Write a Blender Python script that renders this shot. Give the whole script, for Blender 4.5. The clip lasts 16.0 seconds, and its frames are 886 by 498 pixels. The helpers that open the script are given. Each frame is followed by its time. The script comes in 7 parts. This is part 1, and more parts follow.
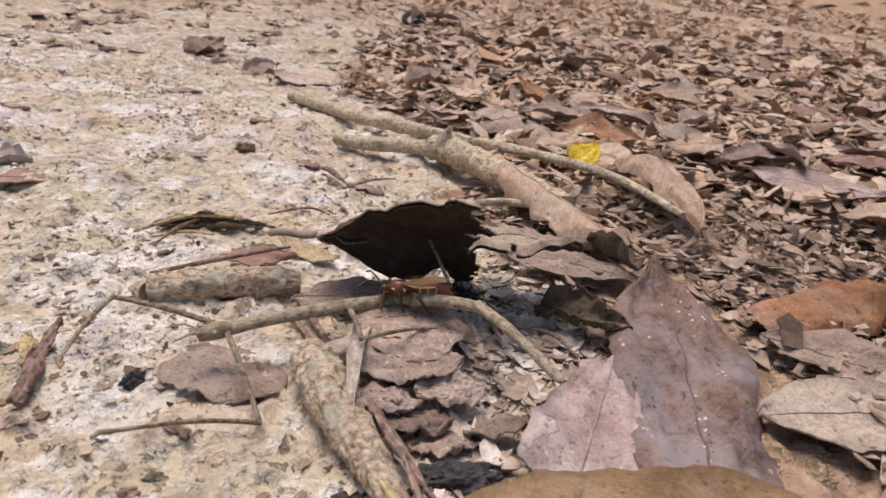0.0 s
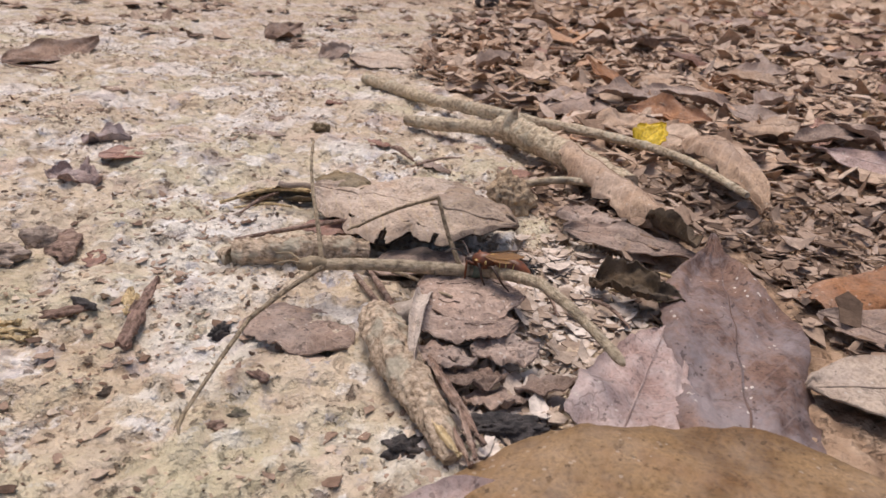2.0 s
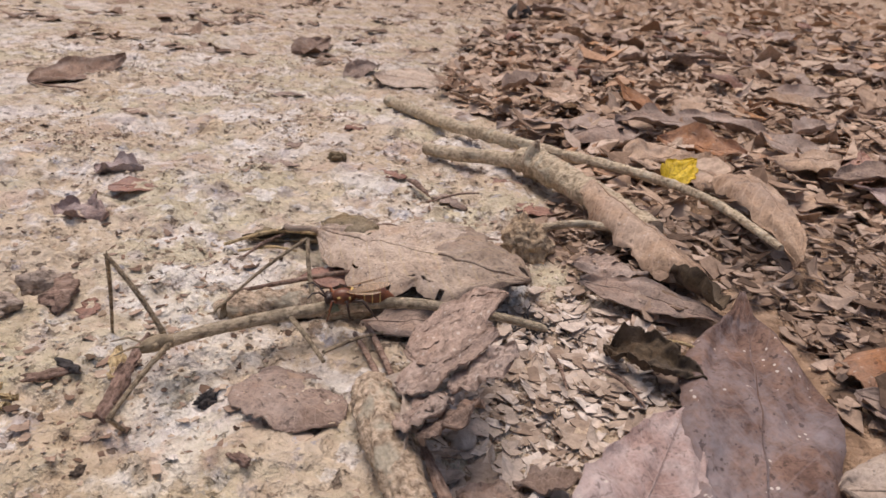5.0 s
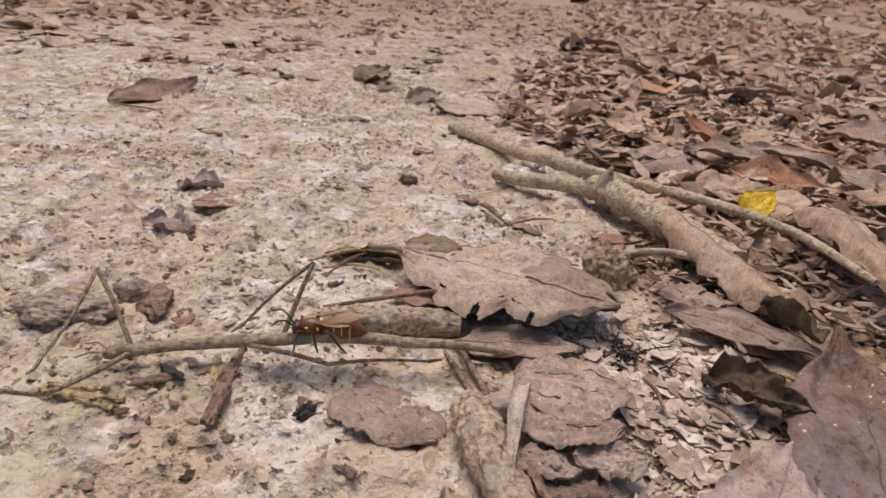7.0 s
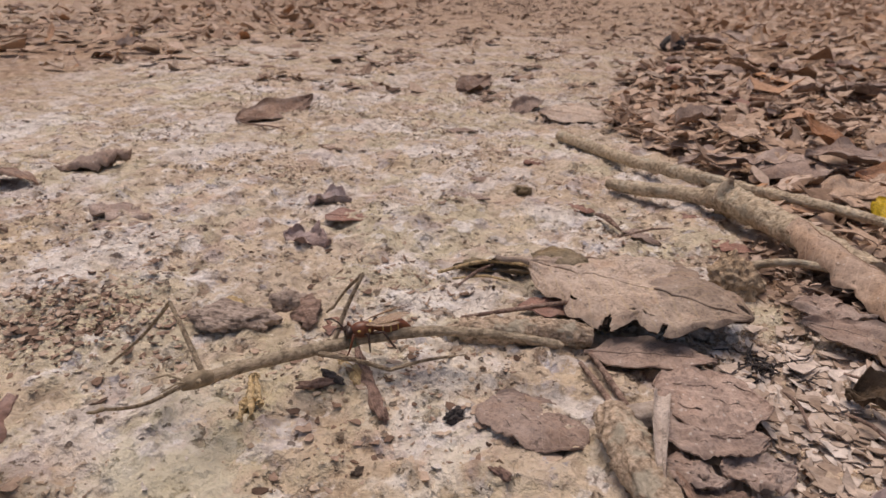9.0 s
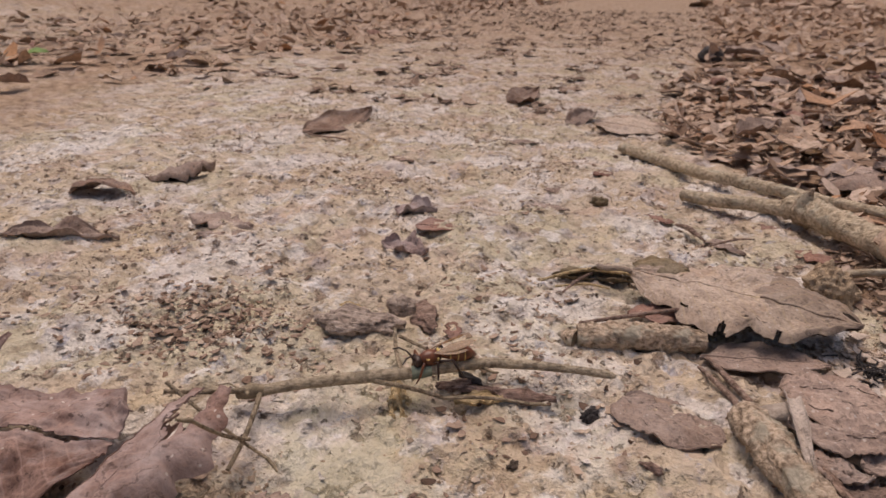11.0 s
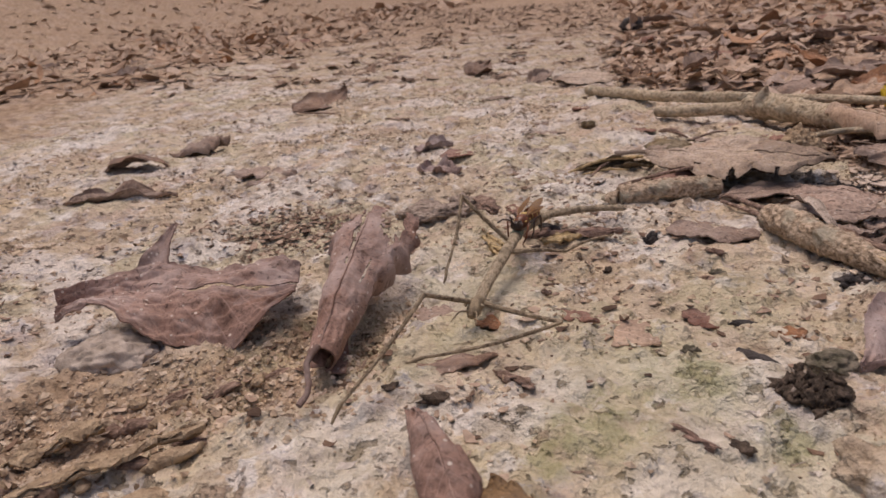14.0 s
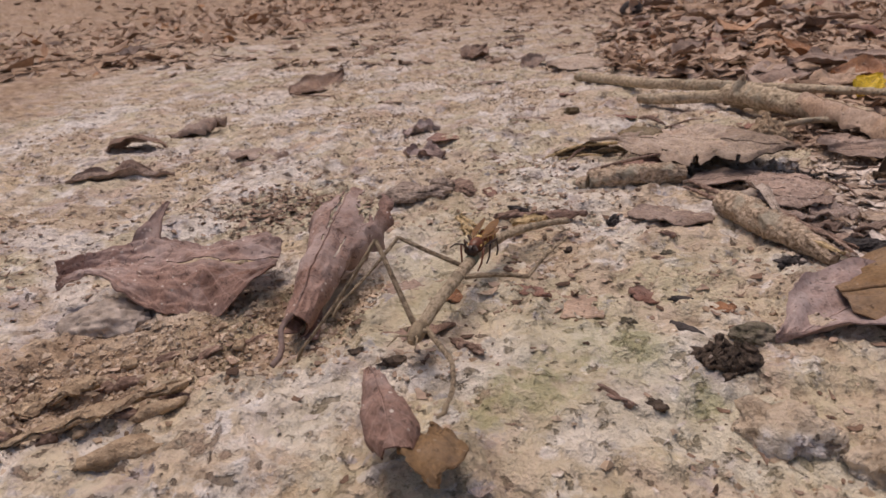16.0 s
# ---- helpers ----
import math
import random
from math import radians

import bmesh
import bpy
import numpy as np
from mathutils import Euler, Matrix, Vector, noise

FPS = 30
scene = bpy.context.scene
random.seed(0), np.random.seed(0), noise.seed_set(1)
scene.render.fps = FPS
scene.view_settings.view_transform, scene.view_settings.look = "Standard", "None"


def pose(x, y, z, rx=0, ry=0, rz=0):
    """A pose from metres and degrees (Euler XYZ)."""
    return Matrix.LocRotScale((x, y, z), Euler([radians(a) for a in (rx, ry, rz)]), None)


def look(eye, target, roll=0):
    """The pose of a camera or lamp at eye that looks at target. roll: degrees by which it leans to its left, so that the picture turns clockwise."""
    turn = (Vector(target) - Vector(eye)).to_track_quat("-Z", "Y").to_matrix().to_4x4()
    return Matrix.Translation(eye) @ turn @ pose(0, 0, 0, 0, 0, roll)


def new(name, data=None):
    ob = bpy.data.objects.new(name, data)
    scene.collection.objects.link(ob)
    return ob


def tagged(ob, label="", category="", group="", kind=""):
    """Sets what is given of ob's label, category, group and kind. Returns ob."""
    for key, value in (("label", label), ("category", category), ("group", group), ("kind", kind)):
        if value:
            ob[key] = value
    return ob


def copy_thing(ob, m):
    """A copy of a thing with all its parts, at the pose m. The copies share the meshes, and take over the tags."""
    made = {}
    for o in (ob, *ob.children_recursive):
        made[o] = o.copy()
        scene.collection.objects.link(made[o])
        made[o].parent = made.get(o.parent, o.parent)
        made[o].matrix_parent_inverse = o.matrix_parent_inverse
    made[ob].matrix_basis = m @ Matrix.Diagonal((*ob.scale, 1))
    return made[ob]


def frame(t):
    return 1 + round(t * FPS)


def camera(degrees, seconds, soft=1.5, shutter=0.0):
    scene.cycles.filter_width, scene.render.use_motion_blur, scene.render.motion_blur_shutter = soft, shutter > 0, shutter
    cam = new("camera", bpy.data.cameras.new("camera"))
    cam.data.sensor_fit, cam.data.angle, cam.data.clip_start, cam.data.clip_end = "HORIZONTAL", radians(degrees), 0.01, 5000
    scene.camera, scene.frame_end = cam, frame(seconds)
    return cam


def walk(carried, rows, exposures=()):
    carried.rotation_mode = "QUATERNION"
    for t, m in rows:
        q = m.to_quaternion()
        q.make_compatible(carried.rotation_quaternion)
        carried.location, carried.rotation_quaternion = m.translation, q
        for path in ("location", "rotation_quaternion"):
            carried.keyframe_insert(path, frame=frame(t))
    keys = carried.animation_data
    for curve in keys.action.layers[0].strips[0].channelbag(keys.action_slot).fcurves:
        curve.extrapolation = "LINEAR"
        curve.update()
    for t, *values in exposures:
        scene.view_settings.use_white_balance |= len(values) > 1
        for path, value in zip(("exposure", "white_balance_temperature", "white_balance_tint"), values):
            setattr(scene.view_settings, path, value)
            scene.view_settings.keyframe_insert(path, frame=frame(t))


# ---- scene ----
cam = camera(67.1, 16.0, soft=1.55)
PATH = [
    (0, (0.003, 0.006, 0.083), (0.052, 1.845, -0.702), 5.6),
    (0.5, (0.005, 0.002, 0.085), (-0.013, 1.832, -0.722), 6.0),
    (1, (0.012, -0.003, 0.088), (-0.066, 1.816, -0.739), 6.0),
    (1.5, (0.009, -0.003, 0.087), (-0.114, 1.807, -0.754), 5.2),
    (2, (0.006, -0.004, 0.084), (-0.15, 1.803, -0.758), 4.1),
    (2.5, (0.005, -0.001, 0.085), (-0.164, 1.809, -0.748), 3.9),
    (3, (0.006, 0.001, 0.087), (-0.177, 1.808, -0.751), 4.0),
    (3.2, (0.008, 0.004, 0.089), (-0.192, 1.805, -0.757), 4.1),
    (5.3, (0.01, 0.012, 0.094), (-0.247, 1.81, -0.743), 4.2),
    (5.5, (0.009, 0.011, 0.095), (-0.249, 1.819, -0.72), 4.5),
    (6, (0.008, 0.009, 0.096), (-0.255, 1.833, -0.68), 4.5),
    (6.5, (0.001, 0.01, 0.094), (-0.288, 1.834, -0.674), 4.6),
    (7, (-0.004, 0.008, 0.09), (-0.37, 1.818, -0.678), 4.5),
    (7.5, (-0.01, -0.002, 0.094), (-0.485, 1.782, -0.676), 3.4),
    (8, (-0.013, -0.006, 0.096), (-0.547, 1.758, -0.679), 2.3),
    (8.5, (-0.014, -0.004, 0.095), (-0.595, 1.747, -0.679), 1.2),
    (9, (-0.014, -0.003, 0.096), (-0.634, 1.735, -0.676), 1.0),
    (9.5, (-0.018, -0.006, 0.099), (-0.664, 1.725, -0.668), 1.5),
    (10, (-0.029, -0.013, 0.1), (-0.714, 1.705, -0.659), 2.2),
    (10.2, (-0.031, -0.013, 0.1), (-0.737, 1.698, -0.658), 2.0),
    (12.3, (-0.05, -0.066, 0.096), (-0.633, 1.714, -0.605), -1.8),
    (12.5, (-0.052, -0.073, 0.091), (-0.635, 1.713, -0.597), -1.7),
    (13, (-0.069, -0.08, 0.082), (-0.595, 1.725, -0.6), -3.9),
    (13.5, (-0.067, -0.086, 0.077), (-0.577, 1.716, -0.625), -5.4),
    (14, (-0.067, -0.084, 0.076), (-0.55, 1.719, -0.644), -4.5),
    (14.5, (-0.066, -0.083, 0.077), (-0.544, 1.717, -0.651), -3.5),
    (15, (-0.06, -0.088, 0.08), (-0.534, 1.709, -0.658), -2.6),
    (15.5, (-0.058, -0.092, 0.08), (-0.528, 1.703, -0.666), -3.2),
    (16, (-0.054, -0.095, 0.08), (-0.548, 1.683, -0.69), -4.0),
]
# a small lens focused on the insects
cam.data.dof.use_dof, cam.data.dof.focus_distance, cam.data.dof.aperture_fstop = True, 0.175, 46.0
walk(cam, [(t, look(eye, target, roll)) for t, eye, target, roll in PATH],
     exposures=[(0, -0.14, 6480, 12), (3.2, -0.27, 6580, 13), (6, -0.37, 6780, 15), (10.2, -0.68, 7010, 18), (12.3, -0.71, 7060, 19), (16, -0.73, 6960, 19)])

SKY, SUN = 0.15, 2.75

# ---- world, sun, exposure ----
world = bpy.data.worlds.new("overcast_sky")
scene.world = world
world.use_nodes = True
wn, wl = world.node_tree.nodes, world.node_tree.links
sky = wn.new("ShaderNodeTexSky")
sky.sky_type, sky.sun_disc = "NISHITA", False
sky.sun_elevation, sky.sun_rotation = radians(76), radians(-42)
sky.air_density, sky.dust_density = 1.0, 4.0
wl.new(sky.outputs[0], wn["Background"].inputs[0])
wn["Background"].inputs[1].default_value = SKY

sun = new("sun", bpy.data.lights.new("sun", "SUN"))
sun.data.energy, sun.data.angle, sun.data.color = SUN, radians(38), (1.0, 0.93, 0.86)
sun.matrix_world = look((-0.5, 0.55, 3.0), (0, 0, 0))

# ---- small maths ----
SOIL_EDGE_Y = (0.0, 0.08, 0.12, 0.16, 0.2, 0.3, 0.4, 0.5, 0.9, 3.0, 60.0)
SOIL_EDGE_X = (0.0, 0.01, 0.022, 0.032, 0.02, 0.016, -0.03, -0.075, -0.075, -0.15, -0.4)


def fbm(x, y, z, n=3):
    s, a = 0.0, 1.0
    for _ in range(n):
        s += a * noise.noise((x, y, z))
        x, y, z, a = x * 2.1, y * 2.1, z * 2.1, a * 0.5
    return s


def litter_amount(x, y):
    """0 on the bare pale path, 1 where dead leaves lie thick."""
    edge = np.interp(y, SOIL_EDGE_Y, SOIL_EDGE_X) + 0.02 * noise.noise((x * 14, y * 14, 3))
    soft = 0.012 + 0.1 * max(y - 0.4, 0) * 0.3
    right = min(max((x - edge) / soft, 0), 1)
    left_edge = np.interp(y, (-1, 0.2, 0.36, 0.64, 0.95, 2, 60), (-0.42, -0.42, -0.45, -0.5, -0.44, -0.7, -1.0))
    left_edge += 0.07 * noise.noise((x * 5, y * 5, 8))
    left = min(max((left_edge - x) / 0.12, 0), 1) * min(max(1 - (-1.15 - x) * 2, 0.3), 1) * (0.72 + 0.35 * noise.noise((x * 4, y * 4, 4)))
    strip = min(max(2.5 * (1 - abs(x - np.interp(y, (1.2, 1.6, 2.2, 4.0, 8), (1.02, 0.92, 0.86, 0.9, 1.2)) - 0.05 * noise.noise((y, 2, 2))) / 0.17), 0), 1)
    return max(right * (1 - strip), left)


def ground_z(x, y):
    near = 1.0 if abs(x) < 0.7 and -0.2 < y < 1.0 else 0.5
    z = 0.0022 * fbm(x * 18, y * 18, 0.3) + 0.0013 * fbm(x * 95, y * 95, 5.1) * near
    # thin crust that has flaked off in ledges, large and small
    crust = fbm(x * 42, y * 42, 7.7, 4)
    z += 0.0014 * (min(max((crust - 0.05) * 7, 0), 1) + min(max((crust + 0.4) * 7, 0), 1)) * near
    small = fbm(x * 120, y * 120, 2.9, 3)
    z += 0.0008 * (min(max((small - 0.12) * 6, 0), 1) + min(max((small + 0.35) * 6, 0), 1)) * near
    pit = noise.noise((x * 210, y * 210, 9.3))
    z -= 0.0010 * min(max((pit - 0.36) * 5, 0), 1) * near
    z += 0.0005 * noise.noise((x * 330, y * 330, 1.7)) * near - 0.0026
    # a worn edge where the crust of the path drops to loose grit
    d = (y - 0.004) - 0.8 * (x + 0.175)
    if -0.4 < x < -0.115:
        z -= 0.004 * math.exp(-(d / 0.018) ** 4) * min(1, (-0.115 - x) / 0.02)
    far = max(abs(x) - 1.1, 0)
    z += 0.16 * far * min(1, far) + 0.02 * max(math.hypot(x, y) - 4, 0) * (0.5 + 0.5 * noise.noise((x * 0.3, y * 0.3, 0)))
    return z


# ---- materials ----
def material(name):
    m = bpy.data.materials.new(name)
    m.use_nodes = True
    return m, m.node_tree.nodes, m.node_tree.links, m.node_tree.nodes["Principled BSDF"]


def ramp(nt, links, source, stops):
    r = nt.new("ShaderNodeValToRGB")
    el = r.color_ramp.elements
    while len(el) < len(stops):
        el.new(0.5)
    for e, (p, c) in zip(el, stops):
        e.position, e.color = p, (*c, 1)
    links.new(source, r.inputs[0])
    return r.outputs[0]


def tex_noise(nt, links, coords, scale, detail=4.0, rough=0.6):
    n = nt.new("ShaderNodeTexNoise")
    n.inputs["Scale"].default_value, n.inputs["Detail"].default_value, n.inputs["Roughness"].default_value = scale, detail, rough
    if coords:
        links.new(coords, n.inputs["Vector"])
    return n.outputs[0]


def mixed(nt, links, fac, a, b, kind="MIX"):
    m = nt.new("ShaderNodeMix")
    m.data_type, m.blend_type = "RGBA", kind
    for sock, v in ((m.inputs[0], fac), (m.inputs[6], a), (m.inputs[7], b)):
        if isinstance(v, (int, float)):
            sock.default_value = v
        elif isinstance(v, tuple):
            sock.default_value = (*v, 1)
        else:
            links.new(v, sock)
    return m.outputs[2]


def calc(nt, links, op, a, b=0.0):
    m = nt.new("ShaderNodeMath")
    m.operation = op
    for i, v in enumerate((a, b)):
        if isinstance(v, (int, float)):
            m.inputs[i].default_value = v
        else:
            links.new(v, m.inputs[i])
    return m.outputs[0]


def bumped(nt, links, bsdf, height, distance, strength=1.0):
    b = nt.new("ShaderNodeBump")
    b.inputs["Strength"].default_value, b.inputs["Distance"].default_value = strength, distance
    links.new(height, b.inputs["Height"])
    links.new(b.outputs[0], bsdf.inputs["Normal"])


def cracks(nt, links, coords, scale, width, share):
    """1 on thin wandering crack lines, in patches."""
    wob = nt.new("ShaderNodeTexNoise")
    wob.inputs["Scale"].default_value, wob.inputs["Detail"].default_value = scale * 1.7, 4
    links.new(coords, wob.inputs["Vector"])
    push = nt.new("ShaderNodeVectorMath")
    push.operation = "MULTIPLY_ADD"
    links.new(wob.outputs["Color"], push.inputs[0])
    push.inputs[1].default_value = (0.9 / scale,) * 3
    links.new(coords, push.inputs[2])
    v = nt.new("ShaderNodeTexVoronoi")
    v.feature = "DISTANCE_TO_EDGE"
    v.inputs["Scale"].default_value = scale
    links.new(push.outputs[0], v.inputs["Vector"])
    line = calc(nt, links, "LESS_THAN", v.outputs["Distance"], width)
    where = calc(nt, links, "GREATER_THAN", tex_noise(nt, links, coords, scale * 0.55, 4, 0.7), share)
    return calc(nt, links, "MULTIPLY", line, where)


def soil_material():
    m, nt, links, bsdf = material("pale_limestone_soil")
    co = nt.new("ShaderNodeTexCoord").outputs["Object"]
    broad = tex_noise(nt, links, co, 15, 5, 0.62)
    mid = tex_noise(nt, links, co, 105, 6, 0.62)
    fine = tex_noise(nt, links, co, 520, 4, 0.6)
    c = ramp(nt, links, broad, [(0.3, (0.58, 0.45, 0.31)), (0.44, (0.65, 0.53, 0.40)), (0.56, (0.69, 0.58, 0.46)), (0.7, (0.73, 0.63, 0.54))])

    def patch(scale, lo, hi, detail=6, rough=0.66):
        return ramp(nt, links, tex_noise(nt, links, co, scale, detail, rough), [(lo, (0, 0, 0)), (hi, (1, 1, 1))])

    def stain(c, share, mask, colour):
        return mixed(nt, links, calc(nt, links, "MULTIPLY", mask, share), c, colour)

    # ochre, pinkish clay, algae film and lime bloom, each in patches of its own with ragged rims
    c = stain(c, 0.4, patch(26.3, 0.54, 0.62), (0.70, 0.54, 0.33))
    c = stain(c, 0.5, patch(31, 0.53, 0.6), (0.62, 0.45, 0.37))
    c = stain(c, 0.5, patch(14.7, 0.49, 0.57), (0.61, 0.56, 0.38))
    c = stain(c, 0.7, patch(21, 0.51, 0.56), (0.86, 0.80, 0.75))
    c = stain(c, 0.6, patch(74, 0.56, 0.6), (0.90, 0.86, 0.83))
    c = stain(c, 0.55, patch(63, 0.57, 0.61), (0.50, 0.44, 0.44))
    c = stain(c, 0.6, patch(118, 0.62, 0.65), (0.40, 0.39, 0.46))
    value = ramp(nt, links, mid, [(0.34, (0.4, 0.35, 0.31)), (0.43, (0.8, 0.77, 0.74)), (0.54, (1, 1, 1)), (0.7, (1.1, 1.1, 1.1))])
    c = mixed(nt, links, 0.7, c, value, "MULTIPLY")
    # humus crumbs and dark pits
    crumbs = patch(88, 0.6, 0.63, 7, 0.7)
    pits = patch(230, 0.615, 0.645, 4, 0.6)
    c = stain(c, 0.65, crumbs, (0.33, 0.225, 0.16))
    c = stain(c, 0.75, pits, (0.12, 0.08, 0.06))
    grit = ramp(nt, links, fine, [(0.32, (0.7, 0.67, 0.64)), (0.5, (1, 1, 1)), (0.7, (1.06, 1.05, 1.04))])
    c = mixed(nt, links, 0.7, c, grit, "MULTIPLY")
    a = nt.new("ShaderNodeAttribute")
    a.attribute_name = "litter"
    humus = ramp(nt, links, mid, [(0.3, (0.17, 0.105, 0.066)), (0.5, (0.42, 0.28, 0.185)), (0.7, (0.58, 0.42, 0.30))])
    c = mixed(nt, links, a.outputs["Fac"], c, humus)
    g = nt.new("ShaderNodeAttribute")
    g.attribute_name = "algae"
    film = patch(42, 0.44, 0.54)
    c = mixed(nt, links, calc(nt, links, "MULTIPLY", film, calc(nt, links, "MULTIPLY", g.outputs["Fac"], 0.75)), c, (0.57, 0.51, 0.33))
    g = nt.new("ShaderNodeAttribute")
    g.attribute_name = "moss"
    tufts = ramp(nt, links, tex_noise(nt, links, co, 190, 6, 0.75), [(0.4, (0, 0, 0)), (0.56, (1, 1, 1))])
    c = mixed(nt, links, calc(nt, links, "MULTIPLY", tufts, g.outputs["Fac"]), c, (0.25, 0.27, 0.10))
    links.new(c, bsdf.inputs["Base Color"])
    bsdf.inputs["Roughness"].default_value = 0.95
    bsdf.inputs["Specular IOR Level"].default_value = 0.15
    h = calc(nt, links, "ADD", calc(nt, links, "MULTIPLY", mid, 1.2), calc(nt, links, "MULTIPLY", fine, 0.22))
    h = calc(nt, links, "ADD", h, calc(nt, links, "SUBTRACT", calc(nt, links, "MULTIPLY", crumbs, 0.12), calc(nt, links, "MULTIPLY", pits, 0.15)))
    bumped(nt, links, bsdf, h, 0.0056)
    return m


def leaf_material(name, dark, light, vein, dust=(0.55, 0.47, 0.42), dusty=0.35, blotch=(0.07, 0.045, 0.04), rough=0.75, veins=0.5):
    """Dead leaf: two-scale mottling, pinnate veins along the blade, dust and speckles. The blade's UV runs 0..1 from base to tip and across."""
    m, nt, links, bsdf = material(name)
    co = nt.new("ShaderNodeTexCoord").outputs["Object"]
    info = nt.new("ShaderNodeObjectInfo").outputs["Random"]
    off = nt.new("ShaderNodeVectorMath")
    off.operation = "ADD"
    links.new(co, off.inputs[0])
    links.new(info, off.inputs[1])
    co = off.outputs[0]
    big = tex_noise(nt, links, co, 45, 4, 0.6)
    small = tex_noise(nt, links, co, 260, 5, 0.7)
    c = ramp(nt, links, big, [(0.36, dark), (0.47, tuple(0.5 * (p + q) for p, q in zip(dark, light))), (0.6, light)])
    c = mixed(nt, links, 0.6, c, ramp(nt, links, small, [(0.3, (0.55, 0.52, 0.5)), (0.6, (1.1, 1.08, 1.05))]), "MULTIPLY")
    grain = tex_noise(nt, links, co, 1100, 3, 0.7)
    c = mixed(nt, links, 0.9, c, ramp(nt, links, grain, [(0.34, (0.62, 0.6, 0.58)), (0.5, (1, 1, 1)), (0.68, (1.18, 1.17, 1.15))]), "MULTIPLY")
    stain = ramp(nt, links, tex_noise(nt, links, co, 90, 3, 0.5), [(0.6, (0, 0, 0)), (0.72, (1, 1, 1))])
    c = mixed(nt, links, calc(nt, links, "MULTIPLY", stain, 0.45), c, blotch)
    # rust-brown decay patches and fine shrinkage cracks
    rust = ramp(nt, links, tex_noise(nt, links, co, 62, 5, 0.7), [(0.54, (0, 0, 0)), (0.64, (1, 1, 1))])
    c = mixed(nt, links, calc(nt, links, "MULTIPLY", rust, 0.25), c, tuple(p * q for p, q in zip(light, (0.95, 0.72, 0.55))))
    film = ramp(nt, links, tex_noise(nt, links, co, 34, 6, 0.72), [(0.45, (0, 0, 0)), (0.62, (1, 1, 1))])
    c = mixed(nt, links, calc(nt, links, "MULTIPLY", film, dusty), c, dust)
    v = nt.new("ShaderNodeTexVoronoi")
    v.inputs["Scale"].default_value = 420
    links.new(co, v.inputs["Vector"])
    speck = calc(nt, links, "LESS_THAN", v.outputs["Distance"], 0.16)
    some = calc(nt, links, "GREATER_THAN", big, 0.5)
    c = mixed(nt, links, calc(nt, links, "MULTIPLY", calc(nt, links, "MULTIPLY", speck, some), 0.8 * min(1, dusty * 2)), c, (0.62, 0.55, 0.48))
    crack = cracks(nt, links, co, 75, 0.010, 0.55)
    c = mixed(nt, links, calc(nt, links, "MULTIPLY", crack, 0.4), c, tuple(0.28 * p for p in dark))
    pin = ramp(nt, links, tex_noise(nt, links, co, 480, 3, 0.6), [(0.63, (0, 0, 0)), (0.66, (1, 1, 1))])
    c = mixed(nt, links, calc(nt, links, "MULTIPLY", pin, 0.6), c, tuple(0.3 * p for p in dark))
    uv = nt.new("ShaderNodeUVMap")
    uv.uv_map = "UVMap"
    sep = nt.new("ShaderNodeSeparateXYZ")
    links.new(uv.outputs[0], sep.inputs[0])
    across = calc(nt, links, "ABSOLUTE", calc(nt, links, "SUBTRACT", sep.outputs[1], 0.5))
    wob = calc(nt, links, "MULTIPLY", big, 0.06)
    run = calc(nt, links, "ADD", calc(nt, links, "SUBTRACT", sep.outputs[0], calc(nt, links, "MULTIPLY", across, 0.42)), wob)
    side = calc(nt, links, "GREATER_THAN", calc(nt, links, "SINE", calc(nt, links, "MULTIPLY", run, 75.0)), 0.955)
    mid = calc(nt, links, "LESS_THAN", calc(nt, links, "ADD", across, calc(nt, links, "MULTIPLY", small, 0.02)), 0.02)
    lines = calc(nt, links, "MAXIMUM", calc(nt, links, "MULTIPLY", side, 0.6), mid)
    c = mixed(nt, links, calc(nt, links, "MULTIPLY", lines, veins), c, vein)
    # old blades brown unevenly from the rim inwards
    rim = ramp(nt, links, calc(nt, links, "ADD", across, calc(nt, links, "MULTIPLY", big, 0.22)), [(0.5, (0, 0, 0)), (0.62, (1, 1, 1))])
    c = mixed(nt, links, calc(nt, links, "MULTIPLY", rim, 0.4), c, tuple(0.75 * p for p in dark))
    tone = nt.new("ShaderNodeHueSaturation")
    links.new(c, tone.inputs["Color"])
    links.new(calc(nt, links, "ADD", calc(nt, links, "MULTIPLY", info, 0.3), 0.85), tone.inputs["Value"])
    links.new(tone.outputs[0], bsdf.inputs["Base Color"])
    bsdf.inputs["Roughness"].default_value = rough
    bsdf.inputs["Specular IOR Level"].default_value = 0.3
    crinkle = tex_noise(nt, links, co, 140, 5, 0.6)
    h = calc(nt, links, "ADD", calc(nt, links, "MULTIPLY", small, 0.25), calc(nt, links, "MULTIPLY", lines, 0.18))
    h = calc(nt, links, "ADD", h, calc(nt, links, "MULTIPLY", crinkle, 0.5))
    h = calc(nt, links, "ADD", h, calc(nt, links, "SUBTRACT", calc(nt, links, "MULTIPLY", grain, 0.16), calc(nt, links, "MULTIPLY", crack, 0.2)))
    bumped(nt, links, bsdf, h, 0.0016, 0.9)
    return m


